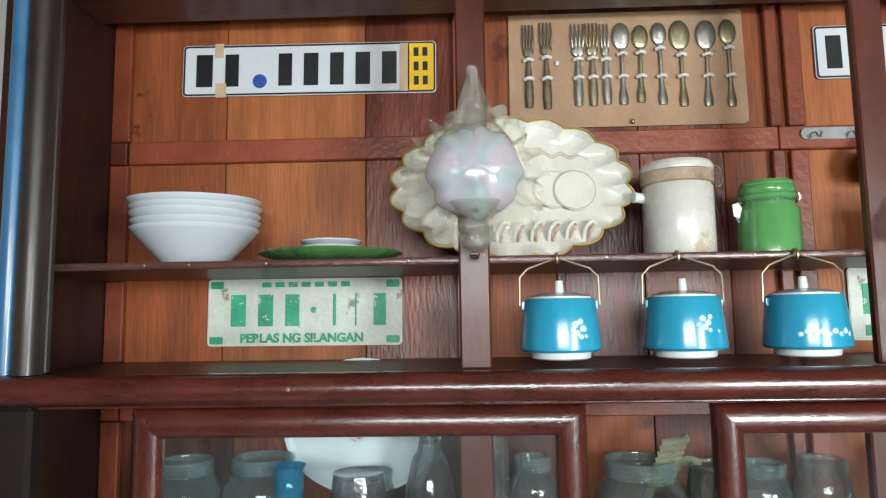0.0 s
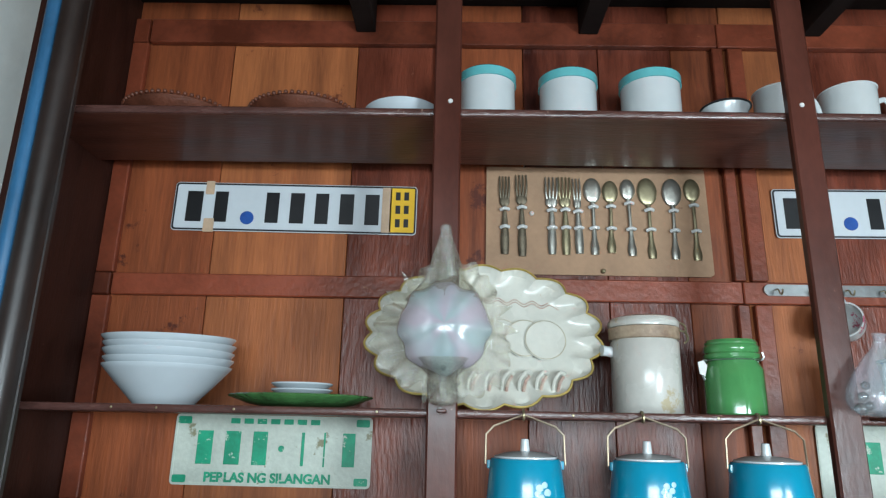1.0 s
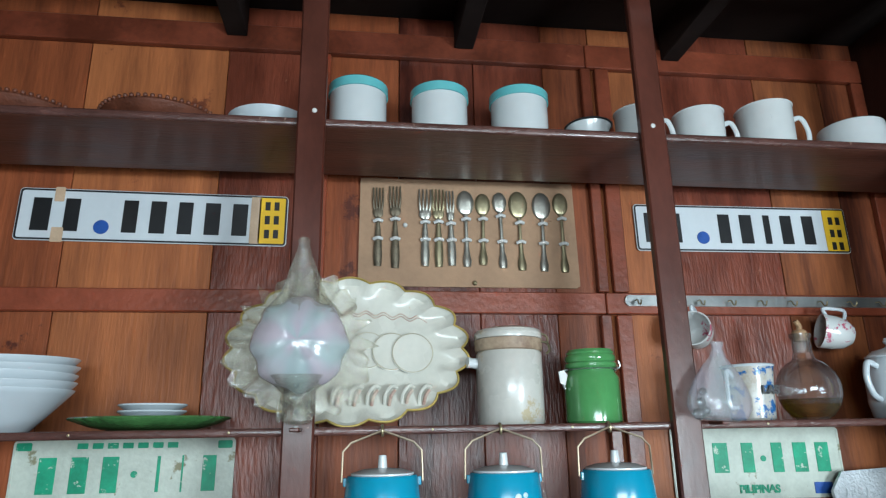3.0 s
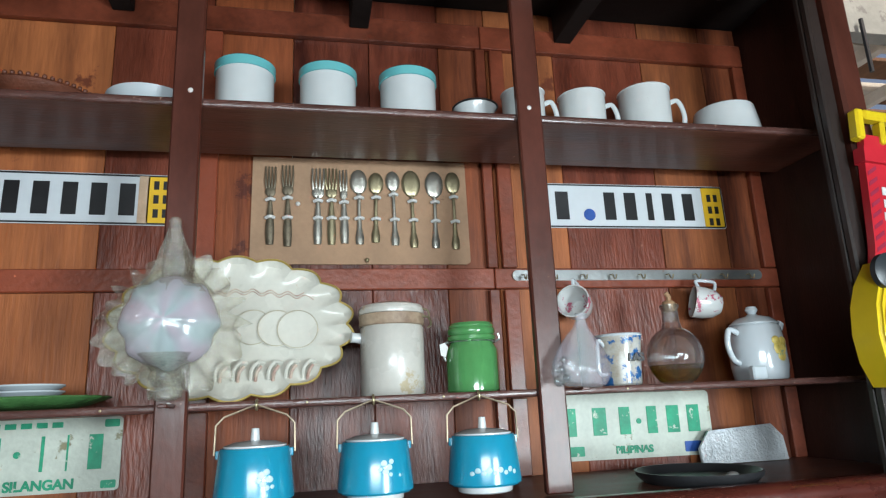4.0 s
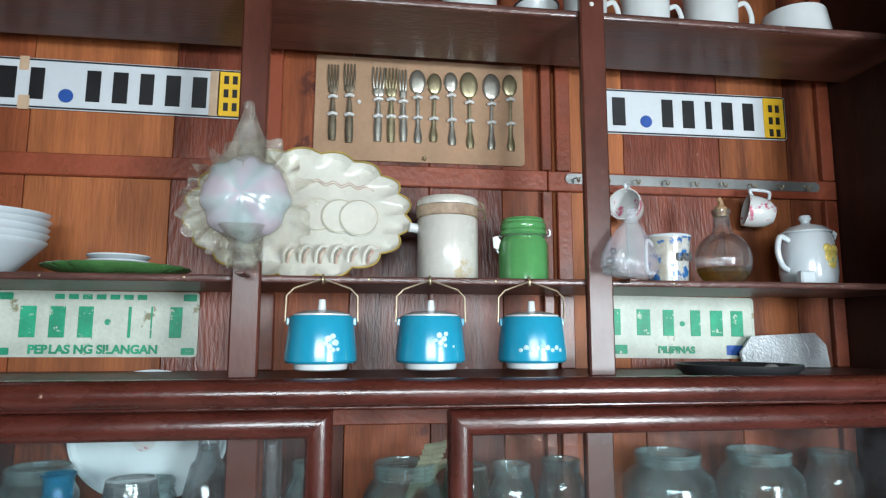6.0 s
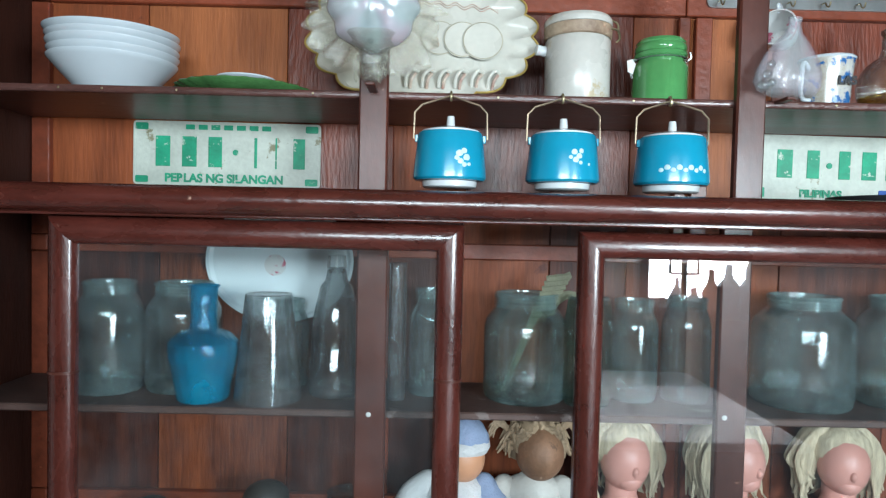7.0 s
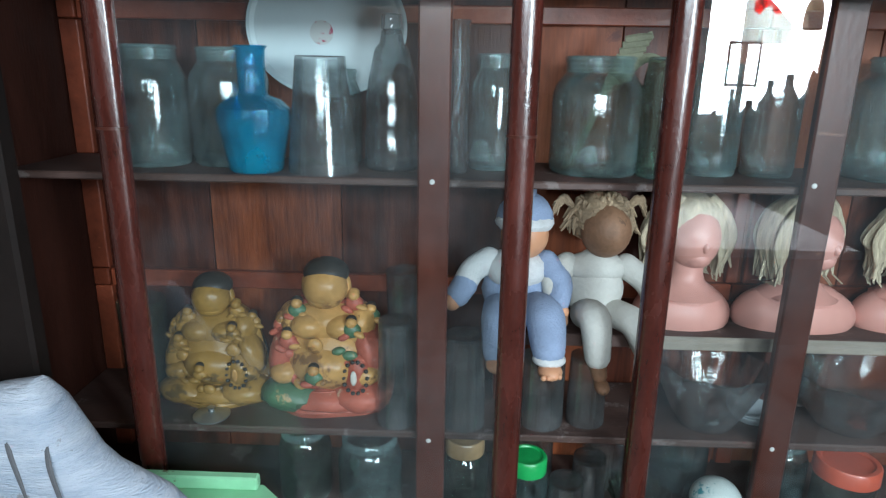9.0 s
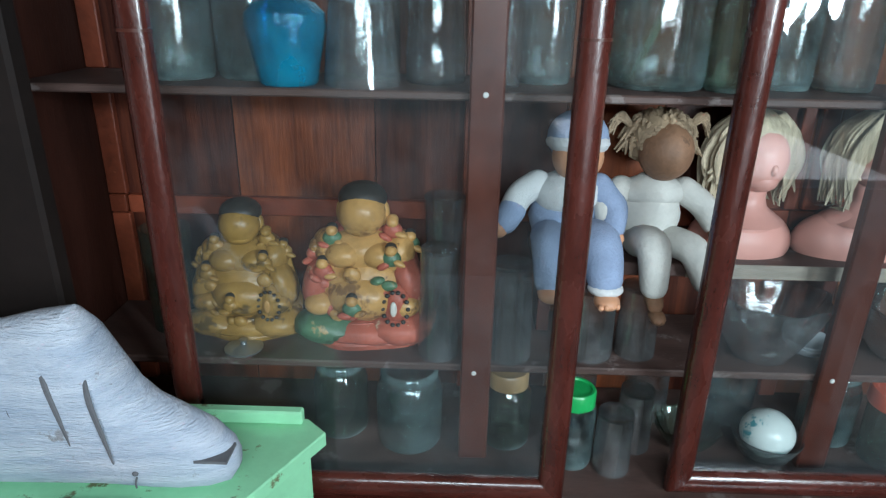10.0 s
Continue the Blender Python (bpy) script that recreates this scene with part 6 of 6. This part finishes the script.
ball(bm, (-0.038, -0.150, -0.022), (0.02, 0.026, 0.014), 2, seg=14, rings=10)
solo("baby_doll", bm, [BLUEKNIT, WHITEKNIT, SKIN], (0.150, 1.228, ZK), "baby doll in blue and white fleece suit with cap, seated", "doll", group="old dolls")

# worn rag-bodied doll: one plain mesh
bm = bmesh.new()
rn = random.Random(9)
ball(bm, (0, 0, 0.075), (0.056, 0.042, 0.072), 0, seg=24, rings=16, rough=0.07)
ball(bm, (0, -0.004, 0.112), (0.060, 0.038, 0.030), 0, seg=22, rings=12)
ball(bm, (0.010, -0.018, 0.186), (0.046, 0.045, 0.050), 1, seg=24, rings=16)
ball(bm, (0.004, 0.006, 0.202), (0.053, 0.048, 0.050), 2, seg=24, rings=16, rough=0.25)
for i in range(130):
    a = rn.uniform(0, 2 * math.pi)
    e = rn.uniform(-0.2, 1.3)
    x = 0.004 + 0.053 * math.cos(a) * math.cos(e)
    y = 0.008 + 0.046 * math.sin(a) * math.cos(e)
    z = 0.200 + 0.05 * math.sin(e)
    if y < -0.02 and z < 0.215:
        continue
    rod(bm, [(x, y, z), (x * 1.12, y * 1.1, z + 0.004), (x * 1.25 + rn.uniform(-0.01, 0.01), y * 1.1, z - 0.016)], [0.004, 0.0045, 0.0015], 5, 2)
for s in (-1, 1):
    for i in range(22):
        rod(bm, [(s * 0.045, 0.0, 0.220), (s * (0.062 + 0.012 * rn.random()), -0.004, 0.236 + 0.012 * rn.random()), (s * (0.078 + 0.01 * rn.random()), -0.006 + 0.02 * rn.random(), 0.205 + 0.03 * rn.random())], [0.003, 0.0036, 0.001], 5, 2)
limb(bm, [(-0.054, -0.004, 0.115), (-0.080, -0.024, 0.092), (-0.078, -0.046, 0.066)], [0.024, 0.023, 0.020], 0)
limb(bm, [(-0.078, -0.048, 0.060), (-0.072, -0.066, 0.038), (-0.068, -0.072, 0.028)], [0.016, 0.015, 0.012], 1)
limb(bm, [(0.056, -0.004, 0.115), (0.088, -0.016, 0.092), (0.104, -0.034, 0.066)], [0.024, 0.023, 0.020], 0)
limb(bm, [(0.106, -0.038, 0.060), (0.110, -0.055, 0.040)], [0.015, 0.012], 1)
limb(bm, [(-0.018, -0.03, 0.028), (-0.014, -0.098, 0.042), (-0.006, -0.106, -0.025)], [0.029, 0.029, 0.023], 0)
limb(bm, [(-0.006, -0.106, -0.034), (0.0, -0.108, -0.060)], [0.017, 0.014], 1)
ball(bm, (0.004, -0.115, -0.078), (0.014, 0.026, 0.012), 1, seg=12, rings=8)
limb(bm, [(0.032, -0.02, 0.028), (0.060, -0.078, 0.030), (0.085, -0.09, -0.02)], [0.028, 0.027, 0.022], 0)
solo("rag_doll", bm, [DOLLWHITE, DARKSKIN, GREYHAIR], (0.300, 1.232, ZK), "worn doll with cracked brown head, matted hair and soiled white body", "doll", group="old dolls")


# styling busts: one plain mesh each
def bust(x, y, k, turn, hair, label, seed, wide=1.0, wisps=46):
    rn = random.Random(seed)
    bm = bmesh.new()
    ball(bm, (0, 0.004, 0.018), (0.112 * wide, 0.056, 0.062), 0, seg=32, rings=18)
    ball(bm, (0, 0.0, 0.050), (0.080 * wide, 0.046, 0.036), 0, seg=24, rings=12)
    lathe(bm, [(0, 0.05), (0.066, 0.060), (0.048, 0.072), (0.034, 0.084), (0.029, 0.100), (0.030, 0.125), (0, 0.14)], 24, 0)
    ball(bm, (0, -0.012, 0.166), (0.045, 0.049, 0.056), 0, seg=28, rings=18)
    ball(bm, (0, -0.028, 0.136), (0.026, 0.030, 0.021), 0, seg=18, rings=12)
    ball(bm, (0, -0.058, 0.158), (0.0065, 0.009, 0.010), 0, seg=12, rings=8)
    ball(bm, (0, 0.012, 0.190), (0.058, 0.054, 0.056), 1, seg=32, rings=20, rough=0.10)
    for i in range(wisps):
        a = rn.uniform(-0.42, math.pi + 0.42)
        c, s = math.cos(a), math.sin(a)
        ln = rn.uniform(0.08, 0.16)
        r0 = rn.uniform(0.050, 0.060)
        sway = rn.uniform(-0.010, 0.010)
        rod(bm, [(r0 * c * 0.5, 0.002 + r0 * s * 0.6, 0.240), (r0 * c * 1.04, 0.010 + r0 * s, 0.205), (r0 * c * (1.14 + rn.uniform(0, 0.18)) + sway, 0.012 + r0 * s * 1.06, 0.160),
                 (r0 * c * (1.05 + rn.uniform(0, 0.3)) - sway, 0.008 + r0 * s, 0.235 - ln)], [0.0045, 0.0085, 0.007, 0.0015], 6, 1, flat=0.45)
    bmesh.ops.rotate(bm, cent=(0, 0, 0), matrix=Matrix.Rotation(radians(turn), 3, "Z"), verts=[v for v in bm.verts if v.co.z > 0.085])
    bmesh.ops.scale(bm, vec=(k, k, k), verts=bm.verts)
    for v in bm.verts:
        v.co.z = max(v.co.z, 0.0)
    return solo("styling_bust", bm, [PINKSKIN, hair], (x, y, ZK), label, "doll bust", group="pink styling busts")


bust(0.475, 1.245, 1.04, 8, BLOND, "pink plastic styling bust with short pale blond hair", 2, 0.80, 190)
bust(0.690, 1.245, 1.05, 24, BLOND, "pink plastic styling bust with blond hair", 5, 1.0, 210)
bust(0.905, 1.25, 1.02, -10, BLOND, "pink plastic styling bust with long curly blond hair", 8, 0.9, 230)


# glass bowls on the lower shelf
def glass_bowl(x, y, z, r, h, mat, label, waves=0):
    bm = bmesh.new()
    lathe(bm, shell([(r * 0.42, 0), (r * 0.5, 0.004), (r * 0.72, h * 0.35), (r * 0.9, h * 0.75), (r, h)], 0.004), 60, wobble=(lambda a, q: 1 + (0.05 * math.cos(waves * a) if q > h * 0.6 else 0)) if waves else None)
    return solo("glass_bowl", bm, mat, (x, y, z), label, "bowl", group="glass bowls")


glass_bowl(0.518, 1.176, ZD, 0.100, 0.125, CLEAR, "large pressed-glass bowl with a wavy rim", 8)
glass_bowl(0.79, 1.185, ZD, 0.115, 0.11, CLEAR, "wide clear glass bowl with a flared rim", 10)
glass_bowl(0.735, 1.262, ZD, 0.040, 0.13, CLEAR, "small clear glass cup behind a bowl")
t = thing("white_saucers", "two small white saucers nested on the shelf", "saucers", (0.612, 1.185, ZD))
for k in range(2):
    bm = bmesh.new()
    lathe(bm, [(0, 0.006 * k), (0.02, 0.006 * k), (0.036, 0.012 + 0.006 * k), (0.044, 0.024 + 0.006 * k), (0.042, 0.025 + 0.006 * k), (0.034, 0.015 + 0.006 * k), (0, 0.004 + 0.006 * k)], 36)
    part("saucer", bm, CERAMIC, t)

# bottom deck
DJ = "large dark jar in shadow on the bottom deck"
glass_jar(-0.256, 1.185, ZE, 0.052, 0.150, 0.042, DEEPGREEN, DJ)
glass_jar(-0.121, 1.155, ZE, 0.062, 0.155, 0.050, JARGLASS, DJ)
glass_jar(0.063, 1.16, ZE, 0.046, 0.150, 0.032, DEEPGREEN, "dark glass jar with a domed amber lid", 0.72, lid=AMBER)
glass_jar(0.178, 1.105, ZE, 0.040, 0.150, 0.030, JARGLASS, "clear glass jar with a bright green screw lid", 0.8, lid=GREENLID)
tumbler(0.249, 1.085, ZE, 0.034, 0.118, CLEAR, "plain clear drinking glass turned upside down", True)
tumbler(0.303, 1.15, ZE, 0.034, 0.125, CLEAR, "plain clear drinking glass turned upside down", True)
tumbler(0.20, 1.235, ZE, 0.048, 0.16, CLEAR, "clear glass jar standing upside down", True)
tumbler(0.355, 1.26, ZE, 0.045, 0.16, CLEAR, "clear glass jar standing upside down", True)
glass_bowl(0.405, 1.15, ZE, 0.060, 0.05, DEEPGREEN, "small dark pressed-glass dish", 12)
glass_bowl(0.536, 1.115, ZE, 0.062, 0.060, CLEAR, "clear round glass bowl holding a painted ball")
bm = bmesh.new()
ball(bm, (0, 0, 0.050), (0.047, 0.047, 0.043), seg=32, rings=20)
solo("painted_ball", bm, TEALPRINT, (0.536, 1.115, ZE + 0.012), "white ceramic ball painted with teal flowers, in a glass bowl", "ball")
glass_jar(0.515, 1.265, ZE, 0.058, 0.158, 0.046, JARGLASS, DJ)
glass_jar(0.775, 1.13, ZE, 0.052, 0.145, 0.050, DEEPGREEN, "glass jar with an orange-red lid", 0.8, lid=REDLID)
glass_jar(0.69, 1.2, ZE, 0.05, 0.15, 0.04, JARGLASS, DJ)

# ---- green stand and carved animal head before the cabinet ----
stand = thing("green_stand", "mint green painted wooden stand with a raised back lip", "stand", (0, 0, 0))
bm = bmesh.new()
top = [(-0.80, 0.937), (-0.258, 0.937), (-0.225, 0.905), (-0.315, 0.74), (-0.42, 0.62), (-0.80, 0.62)]
a = [bm.verts.new((x, y, 0.772)) for x, y in top]
b = [bm.verts.new((x, y, 0.795)) for x, y in top]
bm.faces.new(a[::-1])
bm.faces.new(b)
for i in range(len(top)):
    j = (i + 1) % len(top)
    bm.faces.new((a[i], a[j], b[j], b[i]))
bmesh.ops.bevel(bm, geom=bm.edges[:], offset=0.002, segments=1, affect="EDGES")
part("top_board", bm, MINT, stand, smooth=False)
bm = bmesh.new()
box(bm, -0.80, -0.263, 0.918, 0.936, 0.7955, 0.818, 0.003)
part("back_lip", bm, MINT, stand, smooth=False)
bm = bmesh.new()
low = [(-0.78, 0.925), (-0.272, 0.925), (-0.250, 0.902), (-0.337, 0.755), (-0.43, 0.645), (-0.78, 0.645)]
a = [bm.verts.new((x, y, 0.0)) for x, y in low]
b = [bm.verts.new((x, y, 0.7715)) for x, y in low]
bm.faces.new(a[::-1])
bm.faces.new(b)
for i in range(len(low)):
    j = (i + 1) % len(low)
    bm.faces.new((a[i], a[j], b[j], b[i]))
part("body", bm, MINT, stand, smooth=False)


def carved_head():
    """A stout carved head lofted along x, with a slit mouth and upright grooves."""
    bm = bmesh.new()
    secs = [(-0.292, 0.822, 0.850, 0.014), (-0.302, 0.806, 0.864, 0.030), (-0.325, 0.800, 0.884, 0.044), (-0.36, 0.797, 0.902, 0.052), (-0.395, 0.797, 0.922, 0.056), (-0.418, 0.797, 0.948, 0.058), (-0.440, 0.797, 0.992, 0.060),
            (-0.458, 0.797, 1.028, 0.062), (-0.476, 0.797, 1.044, 0.064), (-0.52, 0.797, 1.036, 0.066), (-0.57, 0.797, 1.022, 0.068), (-0.64, 0.797, 1.010, 0.068), (-0.74, 0.797, 0.985, 0.064), (-0.76, 0.82, 0.96, 0.04)]
    rings = []
    for x, z0, z1, w in secs:
        ring = []
        for k in range(28):
            a = 2 * math.pi * k / 28
            c, s = math.cos(a), math.sin(a)
            e = 0.85
            ring.append(bm.verts.new((x + 0.0012 * noise.noise(Vector((x * 30, c * 3, s * 3))), 0.80 + 0.82 * w * math.copysign(abs(c) ** e, c), (z0 + z1) / 2 + (z1 - z0) / 2 * math.copysign(abs(s) ** e, s))))
        rings.append(ring)
    for a, b in zip(rings, rings[1:]):
        for k in range(28):
            bm.faces.new((a[k], a[(k + 1) % 28], b[(k + 1) % 28], b[k]))
    bm.faces.new(rings[0][::-1])
    bm.faces.new(rings[-1])
    bmesh.ops.recalc_face_normals(bm, faces=bm.faces)
    # slit of the mouth and the grooves, their shade laid on as dark bars, and a knot
    box(bm, -0.335, -0.294, 0.7625, 0.80, 0.853, 0.857, 0, 1, pose(0, 0, 0))
    for gx, zt in ((-0.452, 0.99), (-0.50, 1.015), (-0.555, 1.0), (-0.61, 0.98)):
        rod(bm, [(gx - 0.004, 0.775, zt + 0.004), (gx + 0.010, 0.752, zt - 0.04), (gx + 0.020, 0.7475, zt - 0.085), (gx + 0.026, 0.7492, zt - 0.13)], [0.0020, 0.0042, 0.0036, 0.0012], 6, 1, flat=0.6)
    ball(bm, (-0.405, 0.7545, 0.842), (0.004, 0.003, 0.0035), 1, seg=10, rings=8)
    rod(bm, [(-0.404, 0.7545, 0.836), (-0.408, 0.7565, 0.825), (-0.410, 0.760, 0.815)], 0.0012, 6, 1)
    return bm


solo("carved_animal_head", carved_head(), [WEATHERED, GROOVE], (-0.023, 0, 0), "weathered grey-blue carved wooden animal head lying on the green stand", "carving")
bm = bmesh.new()
box(bm, -0.52, -0.405, 0.64, 0.73, 0.7955, 0.815, 0.002)
solo("printed_tin", bm, PATTERN, (0, 0, 0), "flat red and white printed tin under the carving", "tin", smooth=False)

# ---- what is seen past the cabinet: open roof, tub and yard ----
beam = slab("concrete_beam", "rough grey concrete beam", "beam", 1.6, 9.0, 3.1, 3.22, 4.02, 4.40, CONCRETE)
roof = thing("open_roof", "underside of an open roof with brown boards and pale battens", "roof", (0, 0, 0), kind="structure")
for k in range(6):
    bm = bmesh.new()
    box(bm, 1.6, 9.0, 3.23 + 0.40 * k, 3.23 + 0.40 * k + 0.26, 4.17, 4.20, 0.002)
    part("board", bm, ROUGHWOOD, roof, smooth=False)
for k in range(4):
    bm = bmesh.new()
    box(bm, 1.6, 9.0, 3.34 + 0.60 * k, 3.42 + 0.60 * k, 4.09, 4.1695, 0.003)
    part("batten", bm, PALEWOOD, roof, smooth=False)
for k in range(7):
    bm = bmesh.new()
    box(bm, -0.035, 0.035, 0, 2.5, 4.00, 4.0895, 0.003)
    part("rafter", bm, PALEWOOD if k % 3 else ROUGHWOOD, roof, smooth=False, loc=(3.37 + 0.67 * k, 3.24, 0))
for by, z0, z1 in ((5.0, 3.50, 3.82), (5.0, 3.16, 3.23), (5.72, 2.60, 4.16)):
    bm = bmesh.new()
    box(bm, 3.0 if by < 5.5 else 8.6, 9.0, by, by + 0.06, z0, z1, 0.003)
    part("cross_beam", bm, ROUGHWOOD, roof, smooth=False)
for hx, hy in ((3.72, 3.07), (4.62, 3.60)):
    bm = bmesh.new()
    rod(bm, [(hx, hy, 4.10), (hx, hy, 3.72)], 0.014, 8, curved=False)
    part("hanger_rod", bm, BLACKPAN, roof)


def tub(x, y, z, r, h, label, rx_, rz_):
    t = thing("metal_tub", label, "tub", (x, y, z), group="hung metal tubs")
    t.matrix_world = pose(x, y, z, rx_, 0, rz_)
    bm = bmesh.new()
    lathe(bm, [(0, 0), (r * 0.84, 0), (r * 0.86, 0.01), (r * 0.97, h * 0.94), (r, h * 0.96), (r * 1.02, h), (r, h + 0.006), (r * 0.95, h * 0.95), (r * 0.83, 0.016), (0, 0.016)], 44)
    part("body", bm, GALV, t)
    bm = bmesh.new()
    lathe(bm, [(r * 0.91, h * 0.5), (r * 0.935, h * 0.53), (r * 0.92, h * 0.56)], 44)
    part("rib", bm, GALV, t)
    bm = bmesh.new()
    up = t.matrix_world.inverted()
    rod(bm, [up @ Vector((x, y - 0.10, z + r * 0.93)), up @ Vector((x, y - 0.10, 4.1))], 0.0015, 8, curved=False)
    part("hanging_wire", bm, WIRE, t)


slab("tie_beam", "brown roof tie beam carrying hung tubs", "beam", 1.9, 6.0, 2.2, 2.5, 4.09, 4.2, ROUGHWOOD)
tub(3.22, 2.42, 2.95, 0.29, 0.34, "large grey galvanised metal tub hung on its side", 90, 24)
tub(3.34, 2.62, 2.10, 0.31, 0.26, "large grey galvanised metal tub hung on its side", 90, 10)
shed = thing("rear_shed", "dark corrugated tin lean-to behind the cabinet", "shed", (0, 0, 0))
bm = bmesh.new()
box(bm, 1.75, 5.5, 2.9, 4.3, 1.55, 1.60, 0.003, m=None)
part("wall", bm, TIN, shed, smooth=False)
for k in range(30):
    bm = bmesh.new()
    rod(bm, [(1.75 + 0.125 * k, 2.86, 1.36), (1.75 + 0.125 * k, 2.88, 1.60)], 0.045, 8, curved=False)
    part("corrugation", bm, TIN, shed)
for px in (1.8, 3.6, 5.4):
    bm = bmesh.new()
    box(bm, px - 0.04, px + 0.04, 2.95, 3.03, 0.0, 1.55, 0.003)
    part("post", bm, ROUGHWOOD, shed, smooth=False)
crate = thing("paint_cans", "row of bright labelled cans on a low ledge", "cans", (1.95, 2.6, 1.02))
for k, mt in enumerate((TEALPRINT, YELLOWPL, RED, POTBLUE, PLATEWHITE)):
    bm = bmesh.new()
    lathe(bm, [(0, 0), (0.055, 0), (0.057, 0.004), (0.057, 0.15), (0.059, 0.154), (0.05, 0.156), (0, 0.154)], 28)
    part("can", bm, mt, crate, loc=(0.13 * k, 0.03 * (k % 2), 0))
slab("ledge", "low grey concrete ledge", "ledge", 1.6, 4.6, 2.45, 2.85, 0.0, 1.02, CONCRETE)
